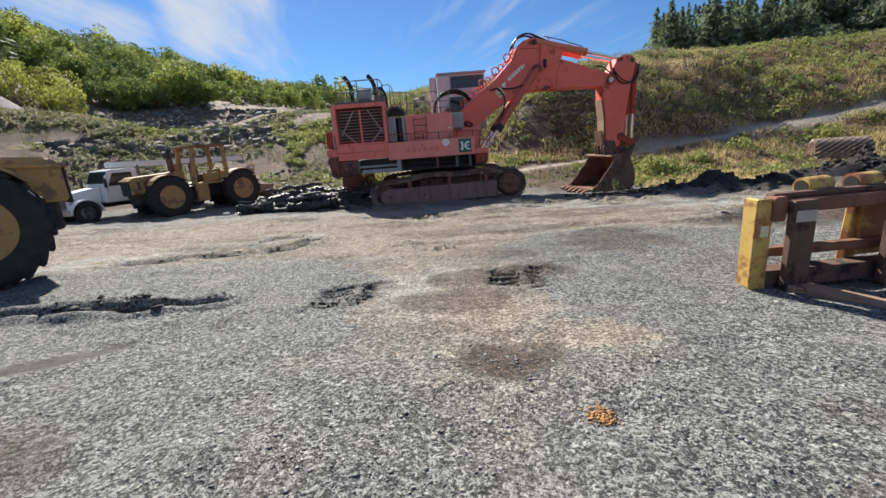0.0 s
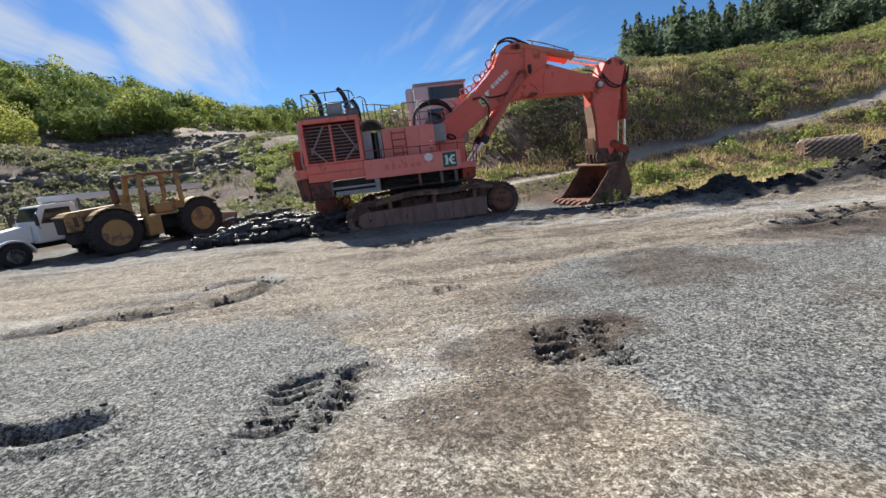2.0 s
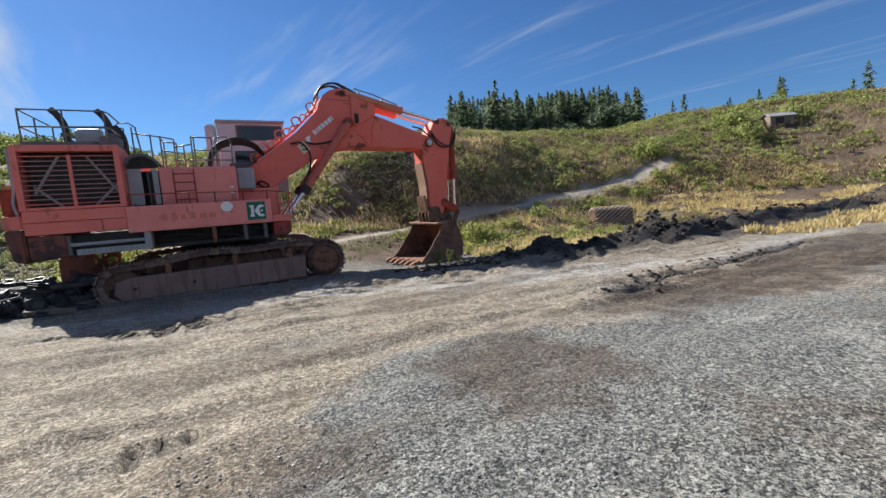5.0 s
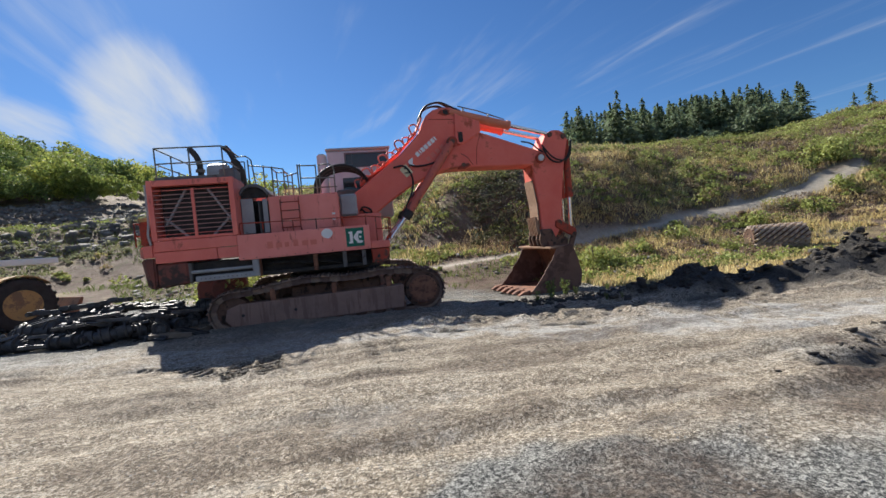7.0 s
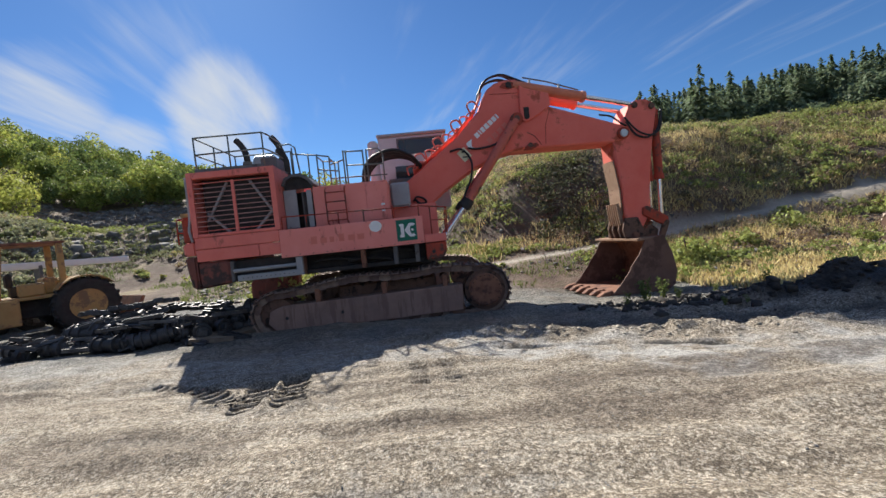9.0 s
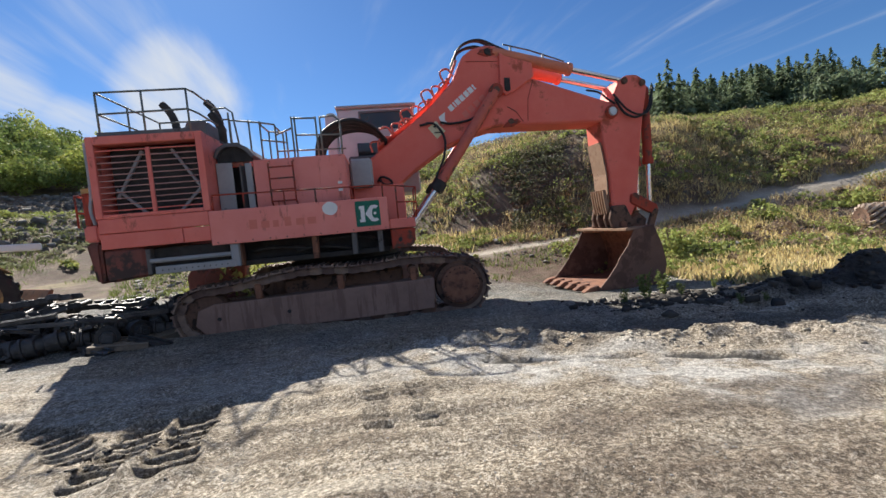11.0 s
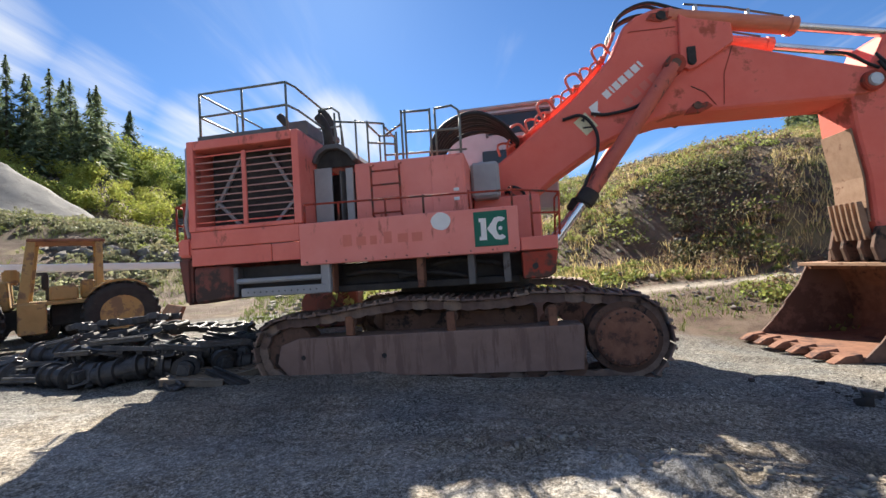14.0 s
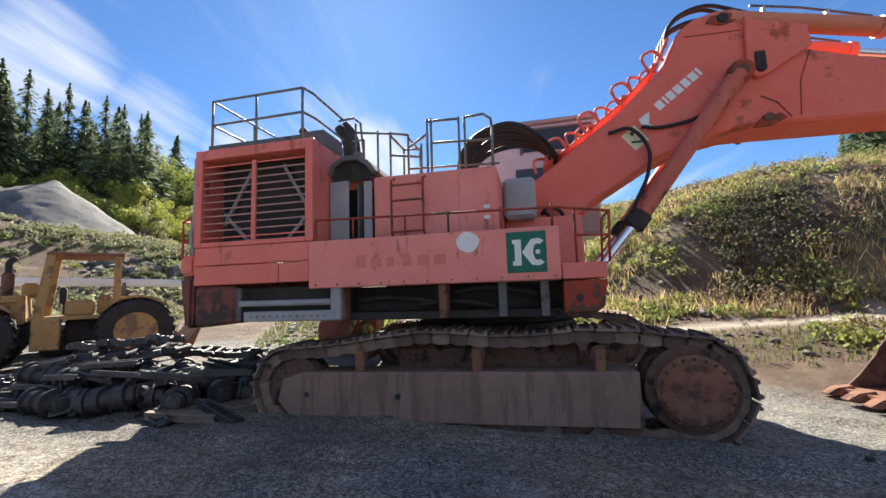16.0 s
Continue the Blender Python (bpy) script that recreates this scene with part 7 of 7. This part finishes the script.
# pale lumps along the scraped ridge
seg = RNG.integers(0, len(RIDGE) - 1, 900); f = RNG.random(900)
rp = np.array(RIDGE)[seg] + (np.array(RIDGE)[seg + 1] - np.array(RIDGE)[seg]) * f[:, None] + RNG.normal(size=(900, 2)) * 0.28
chunks("ridge_lumps", np.concatenate([rp, land(rp[:, 0], rp[:, 1])[0][:, None]], 1), 0.008 + 0.03 * RNG.random(900) ** 2.2, CLAY, "pale lumps of dry clay along a scraped ridge", "clay", 0.6)

# clods and lumps: along the dark heap, the pale ridge, the trench edges
cl, cs = [], []
for line, n, w, least, most in ((BERM, 2600, 0.55, 0.016, 0.10), (TRENCHES[4][0], 420, 0.28, 0.01, 0.05), (TRENCHES[0][0], 420, 0.13, 0.008, 0.035), (TRENCHES[1][0], 240, 0.12, 0.008, 0.03), (TRENCHES[2][0], 200, 0.12, 0.008, 0.03)):
    seg = RNG.integers(0, len(line) - 1, n); f = RNG.random(n)
    p0, p1 = np.array(line)[seg], np.array(line)[seg + 1]
    cl.append(p0 + (p1 - p0) * f[:, None] + RNG.normal(size=(n, 2)) * w)
    cs.append(least + most * RNG.random(n) ** 4)
for cx, cy, *_ in PITS[:4]:
    cl.append(np.array([cx, cy]) + RNG.normal(size=(70, 2)) * 0.22)
    cs.append(0.006 + 0.022 * RNG.random(70) ** 2)
cl, cs = np.concatenate(cl), np.concatenate(cs)
chunks("earth_clods", np.concatenate([cl, land(cl[:, 0], cl[:, 1])[0][:, None]], 1), cs, CLOD, "dark clods of earth along a dug heap", "earth", 0.7)
x, y = polar(9500, -56, -22, 42, 96)
ok = vnoise(x, y, 7, 81) > -0.2 + 0.5 * sstep(-32, -24, np.degrees(np.arctan2(x - YARD[0], y - YARD[1])))
x, y = x[ok], y[ok]
chunks("rubble", np.stack([x, y, land(x, y)[0] + 0.05], 1), 0.08 + 0.4 * RNG.random(len(x)) ** 4, ROCK, "grey quarry rubble tipped down the slope", "rubble", 0.7)
x, y = polar(2600, -28, 58, 19, 34)
ok = land(x, y)[1] < 0.05
x, y = x[ok], y[ok]
chunks("stones", np.stack([x, y, land(x, y)[0] + 0.02], 1), 0.04 + 0.16 * RNG.random(len(x)) ** 4, ROCK, "scattered grey stones at the slope's foot", "stones", 0.6)


def build_heap():
    b = bmesh.new()
    bmesh.ops.create_grid(b, x_segments=70, y_segments=70, size=1)
    for v in b.verts:
        px, py = v.co.x * 17, v.co.y * 11
        peak = max(6.4 - 0.66 * math.hypot(px - 3.5, py * 1.1), 5.8 - 0.62 * math.hypot(px + 4.5, py * 1.1), 4.4 - 0.6 * math.hypot(px + 10, py * 1.1))
        v.co = Vector((px, py, peak + 0.22 * noise.noise(Vector((px * 0.5, py * 0.5, 2))) + 0.1 * noise.noise(Vector((px * 1.7, py * 1.7, 5)))))
    m = pose(-60.0, 47.0, gz(-60, 47), 0, 0, 48)
    flat_ = np.array([(m @ Vector((v.co.x, v.co.y, 0)))[:] for v in b.verts])
    under = land(flat_[:, 0], flat_[:, 1])[0] - m.translation.z
    for v, u in zip(b.verts, under):
        v.co.z = u + max(v.co.z + 0.35 * (0 - u), -0.4)
    o = part("spoil_mound", b, GREY_SAND, None, smooth=True)
    o.matrix_world = m
    return tagged(o, "grey heap of crushed stone on a bench of the hill", "heap")


build_heap()


def open_ground(x, y):
    """Nothing grows under the machine or where its bucket has scraped."""
    return (seg_dist(x, y, PATH)[0] > 0.7) & ~((x > -8) & (x < 5.0) & (y < 25.6)) & ~((x >= 5.0) & (x < 10.6) & (y < 23.6))


def clumps(n, th0, th1, s0, s1, keep, radius, per, leaf, material, name, label, category, lift=0.35, rmin=18, rmax=80, seed=91):
    """Low bushes on the slope as balls of leaves, kept where the noise allows."""
    x, y = polar(n, th0, th1, rmin, rmax)
    h, path, dark, s = land(x, y)
    ok = (s > s0) & (s < s1) & (path < 0.1) & open_ground(x, y) & (vnoise(x, y, 4.2, seed) + 0.5 * vnoise(x, y, 1.4, seed + 1) > keep)
    x, y, h = x[ok], y[ok], h[ok]
    r = radius * (0.4 + 1.3 * RNG.random(len(x)) ** 2)
    d = RNG.normal(size=(len(x), per, 3)); d /= np.linalg.norm(d, axis=2)[:, :, None]
    d[:, :, 2] = np.abs(d[:, :, 2]) * 0.8
    c = np.stack([x, y, h + lift * 0.2], 1)[:, None, :] + d * (r[:, None] * (0.55 + 0.5 * RNG.random((len(x), per))))[:, :, None]
    c = c.reshape(-1, 3)
    return stuff(name, shell(c, d.reshape(-1, 3), leaf * (0.5 + RNG.random(len(c))), 0.85), material, label, category)


clumps(6400, -8, 60, 0.24, 1.25, -0.02, 0.66, 64, 0.07, LEAF_BRAMBLE, "bramble_slope", "green and browning brambles over the slope", "brambles", seed=91)
# darker leaves where the steep bank lies in its own shade
clumps(6200, 17, 42, 0.22, 0.46, 0.12, 0.8, 70, 0.062, LEAF_DARK, "dark_bank_brush", "dark dense brush, toned deeper for the shade of a steep bank", "brush", seed=95)
clumps(3000, -6, 45, 0.12, 1.0, 0.2, 0.5, 66, 0.06, LEAF_SAGE, "sage_scrub", "pale grey-green scrub over the bank", "scrub", seed=121)
clumps(2600, 40, 80, 0.22, 1.4, -0.2, 0.62, 52, 0.11, LEAF_BRAMBLE, "hilltop_scrub", "brown and green scrub on the far slope", "scrub", rmax=105, seed=127)
clumps(3600, -72, -40, 0.04, 0.95, 0.0, 0.5, 34, 0.12, LEAF_SAGE, "hill_scrub", "grey-green scrub below the stone heap", "scrub", seed=137)
clumps(4600, -48, -5, 0.15, 1.6, 0.36, 0.34, 40, 0.075, LEAF_SAGE, "dry_scrub", "low dry scrub on the brown slope", "scrub", seed=133)
clumps(4000, 4, 70, -0.04, 1.2, 0.12, 0.55, 60, 0.065, LEAF_BROWN, "dead_brambles", "brown dead brambles and stalks on the bank", "brambles", seed=151)
clumps(4600, -8, 70, 0.3, 1.3, 0.1, 0.55, 60, 0.07, LEAF_LIME, "lime_brambles", "bright lime-green brambles on the hilltop", "brambles", seed=97)
clumps(4200, -25, -8, 0.05, 0.62, 0.02, 0.42, 44, 0.09, LEAF_LIME, "bramble_patch", "fresh green bramble patch on the bare slope", "brambles", seed=99)
clumps(4600, -80, -8, 0.05, 1.2, 0.55, 0.5, 40, 0.11, LEAF_BRAMBLE, "slope_scrub", "patchy scrub on the brown slope", "scrub", seed=103)
clumps(2600, 24, 64, -0.1, 0.24, 0.3, 0.3, 40, 0.07, LEAF_BRAMBLE, "field_weeds", "green weeds scattered in the dry grass", "weeds", rmin=14, rmax=44, seed=109)
clumps(2800, -8, 25, -0.14, 0.24, 0.0, 0.3, 40, 0.07, LEAF_BRAMBLE, "foot_weeds", "green weeds at the slope's foot", "weeds", rmin=14, rmax=40, seed=107)


def grass(n, th0, th1, r0, rmax, s0, s1, keep, height, material, name, label, seed, width=0.022):
    x, y = polar(n, th0, th1, r0, rmax)
    h, path, dark, s = land(x, y)
    ok = (s > s0) & (s < s1) & (path < 0.2) & (dark < 0.5) & open_ground(x, y) & (vnoise(x, y, 3.4, seed) + 0.5 * vnoise(x, y, 1.0, seed + 1) > keep)
    c = np.stack([x, y, h], 1)[ok]
    return stuff(name, blades(c, height * (0.4 + RNG.random(len(c))), width), material, label, "grass")


grass(120000, 30, 82, 14, 52, -0.3, 0.34, -0.15, 0.22, GRASS_DRY, "dry_grass", "straw-yellow dry grass below the path", 111, 0.04)
grass(70000, -10, 60, 22, 50, 0.1, 1.2, -0.1, 0.42, GRASS_DRY, "bank_straw", "tall straw-coloured dead grass on the bank", 141)
grass(42000, -30, 60, 14, 40, -0.16, 0.6, 0.0, 0.2, GRASS_GREEN, "green_grass", "green and yellowing rough grass", 115)
grass(50000, -70, -6, 24, 60, 0.0, 1.0, 0.15, 0.3, GRASS_GREEN, "slope_grass", "thin grass on the brown slope", 119)


grass(120000, 36, 88, 34, 128, 0.22, 2.3, -0.5, 0.34, GRASS_HILL, "hill_grass", "rough olive and straw grass over the far slope", 161, 0.045)


# upright weeds on the heap's edge
def build_weed(m, h, label):
    wd = thing("weed", m, label, "weed", "tall weeds")
    bm = None
    for k in range(5):
        a = 2 * math.pi * k / 5
        bm = bm_tube([(0, 0, 0), (0.08 * h * math.cos(a), 0.08 * h * math.sin(a), 0.5 * h), (0.22 * h * math.cos(a + 0.3), 0.22 * h * math.sin(a + 0.3), h * (0.75 + 0.08 * k))], 0.007, 5, bm=bm)
    part("stem", bm, GRASS_GREEN, wd)
    c = []
    for k in range(5):
        a = 2 * math.pi * k / 5
        for j in range(34):
            f = 0.25 + 0.75 * RNG.random()
            c.append((0.22 * h * f * math.cos(a + 0.3 * f), 0.22 * h * f * math.sin(a + 0.3 * f), h * f * (0.75 + 0.08 * k)))
    c = np.array(c) + RNG.normal(size=(len(c), 3)) * 0.035
    o = new("leaves", quads("leaves", leaves(c, 0.022 + 0.03 * RNG.random(len(c))), GRASS_GREEN))
    o.parent = wd
    return wd


weed = build_weed(pose(6.9, 17.2, gz(6.9, 17.2) - 0.02), 0.62, "tall pale green weed on the dark earth")
for x, y, s in ((6.5, 17.3, 0.55), (7.5, 17.5, 0.9), (7.7, 17.2, 0.5), (9.6, 18.6, 0.5), (11.2, 18.8, 0.7), (7.9, 15.9, 0.35), (8.3, 15.8, 0.3)):
    w = copy_thing(weed, pose(x, y, gz(x, y) - 0.02, 0, 0, 77 * x))
    w.scale = (s, s, s)


# bushy green shrubs near the path
def build_shrub(m, r, label):
    sh = thing("shrub", m, label, "shrub", "shrubs by the path")
    part("stem", bm_tube([(0, 0, -0.05), (0.05, 0.02, r * 0.5), (0.0, 0.05, r)], 0.03, 6), BARK, sh)
    d = RNG.normal(size=(950, 3)); d /= np.linalg.norm(d, axis=1)[:, None]
    d[:, 2] = np.abs(d[:, 2])
    lob = 0.75 + 0.35 * np.sin(3 * np.arctan2(d[:, 1], d[:, 0]) + 4 * d[:, 2])
    c = d * (r * lob * (0.4 + 0.65 * RNG.random(950) ** 0.6))[:, None]
    o = new("foliage", quads("foliage", leaves(c, 0.06 + 0.07 * RNG.random(950)), LEAF_LIME))
    o.parent = sh
    return sh


shrub = build_shrub(pose(12.6, 24.6, gz(12.6, 24.6)), 1.1, "bushy green shrub among dry grass")
for x, y, s in ((13.6, 25.2, 0.9), (16.5, 26.5, 0.8), (20.5, 28.2, 0.9), (-4.6, 25.6, 1.3), (-3.4, 26.4, 1.1), (27.5, 29.5, 0.9), (18.0, 24.0, 0.55), (10.5, 26.0, 0.7), (33, 30, 1.1), (39.6, 33.8, 1.7), (41.2, 34.6, 1.3), (52.5, 31.5, 1.6), (55.0, 34.5, 1.9), (60.0, 30.5, 1.8), (37.0, 31.0, 0.8)):
    w = copy_thing(shrub, pose(x, y, gz(x, y) - 0.05, 0, 0, 61 * x))
    w.scale = (s, s, s)


def build_shed():
    """A low weathered shed with a pitched roof, half sunk in bushes."""
    sd = thing("shed", pose(57.4, 30.9, gz(57.4, 30.9) - 0.55, 0, 0, -35) @ Matrix.Scale(0.72, 4), "small grey weathered shed among hilltop bushes", "shed")
    wl = part("wall", bm_box(-1.7, 1.7, -1.2, 1.2, 0, 1.9, 0.03), WOOD, sd)
    # solid black slab on the wall, coloured like the unlit inside
    part("doorway", bm_box(-0.9, 0.2, -1.26, -1.18, 0.1, 1.6, 0.02), BLACK, wl, "dark open doorway")
    for sgn in (-1, 1):
        part("roof", bm_box(-2.0, 2.0, -0.05, 1.6, -0.04, 0.04, 0.01, None, Matrix.Translation((0, 0, 2.45)) @ Matrix.Scale(sgn, 4, (0, 1, 0)) @ Matrix.Rotation(radians(-24), 4, "X")), GREY, sd, "pale sheet roof")
    part("gable", bm_plate([(-1.2, 1.88), (1.2, 1.88), (0, 2.42)], -1.68, -1.62, 0.005), WOOD, sd).data.transform(Matrix.Rotation(radians(90), 4, "Z"))
    part("gable", bm_plate([(-1.2, 1.88), (1.2, 1.88), (0, 2.42)], 1.62, 1.68, 0.005), WOOD, sd).data.transform(Matrix.Rotation(radians(90), 4, "Z"))
    return sd


build_shed()


# ---- woods ----
def fir_leaves(h, r, n, size):
    """Needle sprays of one fir in drooping tiers."""
    f = RNG.random(n) ** 0.75
    z = h * (0.10 + 0.9 * f)
    tier = 0.62 + 0.38 * np.sin(f * 46 + RNG.uniform(0, 6)) + 0.12 * RNG.normal(size=n)
    rad = r * (1 - f) ** 0.85 * tier * (0.25 + 0.8 * np.sqrt(RNG.random(n)))
    a = RNG.uniform(0, 2 * np.pi, n)
    rad = rad * (0.8 + 0.35 * np.sin(2 * a + 11 * f + RNG.uniform(0, 6)))
    out = np.stack([np.cos(a), np.sin(a), np.zeros(n)], 1)
    c = out * rad[:, None] + np.stack([np.zeros(n), np.zeros(n), z - 0.3 * rad], 1)
    d = out + np.stack([np.zeros(n), np.zeros(n), -0.45 + 0.3 * RNG.normal(size=n)], 1)
    e = np.stack([-np.sin(a), np.cos(a), 0.4 * RNG.normal(size=n)], 1)
    s = (size * (0.5 + RNG.random(n)) * (0.45 + 0.75 * (1 - f)))[:, None]
    v = np.empty((n, 4, 3))
    v[:, 0], v[:, 1], v[:, 2], v[:, 3] = c + d * s * 1.2, c + e * s * 0.5, c - d * s * 0.8, c - e * s * 0.5
    return v.reshape(-1, 3)


def broad_crown(r, h, n, size, k=7):
    """One broadleaf crown: uneven rounded lobes of small leaves, thick enough to close."""
    lobes = RNG.normal(size=(k, 3)) * np.array([0.46, 0.46, 0.30]) * r
    lobes[:, 2] += h * 0.6
    rad = r * RNG.uniform(0.36, 0.6, k)
    i = RNG.integers(0, k, n)
    d = RNG.normal(size=(n, 3)); d /= np.linalg.norm(d, axis=1)[:, None]
    c = lobes[i] + d * (rad[i] * (0.74 + 0.34 * RNG.random(n)))[:, None]
    c[:, 2] = np.maximum(c[:, 2], 0.3)
    return shell(c, d, size * (0.5 + RNG.random(n)), 0.65)


def wood(name, spots, maker, kinds, material, label):
    """Many trees as one mesh, from a few kinds of crown."""
    out = []
    protos = [maker(k) for k in range(kinds)]
    for x, y, s in spots:
        v = protos[RNG.integers(0, kinds)]
        a = RNG.uniform(0, 2 * np.pi)
        c, q = math.cos(a), math.sin(a)
        p = np.stack([v[:, 0] * c - v[:, 1] * q, v[:, 0] * q + v[:, 1] * c, v[:, 2]], 1) * s
        out.append(p + np.array([x, y, gz(x, y) - 0.3]))
    return stuff(name, np.concatenate(out), material, label, "woodland")


# sunlit and shaded crowns differ by leaf colour, whole trees mixed at random
for nm, mt, cnt, lab in (("broadleaf_wood", LEAF_WOOD, 1, "sunlit broadleaf woods on the far hillside"), ("shaded_wood", LEAF_WOOD_DARK, 1, "dark broadleaf woods on the far hillside"), ("yellowing_wood", LEAF_WOOD_PALE, 0.45, "yellow-green early autumn crowns in the woods")):
    for far_, r0, r1, many, per, size in ((0, 94, 126, 95, 1400, 0.25), (1, 112, 180, 170, 480, 0.36)):
        x, y = polar(int(many * cnt), -72, -12 if far_ else -29, r0, r1)
        th = np.degrees(np.arctan2(x - YARD[0], y - YARD[1]))
        ok = ((th > -48) | (np.hypot(x - YARD[0], y - YARD[1]) > 96))
        x, y = x[ok], y[ok]
        wood(nm + ("_beyond" if far_ else ""), [(a, b, s) for a, b, s in zip(x, y, 0.42 + 0.6 * RNG.random(len(x)) ** 1.6)], lambda k: broad_crown(3.9, 8.2, per, size, 5 if far_ else 7), 5, mt, lab)
x, y = polar(150, -34, 4, 92, 190)
wood("mixed_wood", [(a, b, s) for a, b, s in zip(x, y, RNG.uniform(0.5, 0.95, len(x)))], lambda k: broad_crown(2.6, 6.5, 300, 0.34, 5), 4, LEAF_WOOD, "far green woods behind the brow")
x, y = polar(4200, 29, 84, 60, 165)
sl = hill(x, y)[1]
rr = np.hypot(x - YARD[0], y - YARD[1])
th = np.degrees(np.arctan2(x - YARD[0], y - YARD[1]))
ok = (sl > 1.3 + 0.15 * vnoise(x, y, 9, 131)) & (sl < 2.3) & (RNG.random(len(x)) > sstep(47, 53, th + 4 * vnoise(x, y, 12, 132)) * 0.995)
x, y = x[ok][:560], y[ok][:560]
wood("fir_wood", [(a, b, s) for a, b, s in zip(x, y, RNG.uniform(0.55, 1.15, len(x)))], lambda k: fir_leaves(9.5, 3.7, 420, 0.42), 7, LEAF_FIR, "dark fir plantation along the hilltop")
x, y = polar(900, 29, 52, 60, 165)
sl = hill(x, y)[1]
ok = (sl > 1.26) & (sl < 2.2)
x, y = x[ok][:110], y[ok][:110]
wood("fir_wood_undergrowth", [(a, b, s) for a, b, s in zip(x, y, RNG.uniform(0.45, 1.05, len(x)))], lambda k: broad_crown(2.6, 6.8, 420, 0.3, 5), 4, LEAF_FIR, "dark broadleaf trees among the firs")
x, y = polar(60, 50, 68, 84, 104)
wood("hilltop_bushes", [(a, b, s) for a, b, s in zip(x, y, RNG.uniform(0.25, 0.55, len(x)))], lambda k: broad_crown(3.0, 4.6, 520, 0.3, 5), 4, LEAF_WOOD, "green bushes along the hilltop")
x, y = polar(22, 54, 66, 88, 104)
wood("hilltop_firs", [(a, b, s) for a, b, s in zip(x, y, RNG.uniform(0.22, 0.5, len(x)))], lambda k: fir_leaves(10.0, 3.4, 420, 0.5), 4, LEAF_FIR, "scattered small firs on the hilltop")
x, y = polar(34, -62, -43, 79, 93)
wood("yellowing_bushes", [(a, b, s) for a, b, s in zip(x, y, RNG.uniform(0.35, 0.8, len(x)))], lambda k: broad_crown(3.6, 5.6, 1300, 0.22, 7), 4, LEAF_WOOD_PALE, "yellow-green bushes below the tall firs")
x, y = polar(90, -84, -45, 84, 130)
wood("fir_wood_edge", [(a, b, s) for a, b, s in zip(x, y, RNG.uniform(0.8, 1.3, len(x)))], lambda k: fir_leaves(13, 4.6, 760, 0.42), 5, LEAF_FIR, "dark firs above the broadleaf woods")


def build_fir(m, h, label):
    ft = thing("fir_tree", m, label, "tree", "tall firs")
    part("trunk", bm_rod((0, 0, -0.5), (0, 0, h * 0.93), 0.30, 0.04, seg=9), BARK, ft)
    o = new("crown", quads("crown", fir_leaves(h, h * 0.27, 1300, 0.42), LEAF_FIR))
    o.parent = ft
    return ft


fir = build_fir(pose(-74, 52, gz(-74, 52)), 19, "tall dark fir with thinning branches")
for k, (th, r, s) in enumerate(((-61, 86, 1.05), (-59.5, 84, 0.9), (-58, 88, 1.0), (-56.5, 85, 0.85), (-55, 87, 0.95), (-63, 84, 1.1), (-65, 86, 1.0), (-67, 85, 1.1), (-53.5, 90, 0.8), (-52, 88, 0.9), (-50.5, 90, 0.85), (-49, 92, 0.8))):
    r += 8
    px, py = YARD[0] + r * math.sin(radians(th)), YARD[1] + r * math.cos(radians(th))
    w = copy_thing(fir, pose(px, py, gz(px, py), 0, 0, 50 * k))
    w.scale = (s * 0.9, s * 0.9, s)
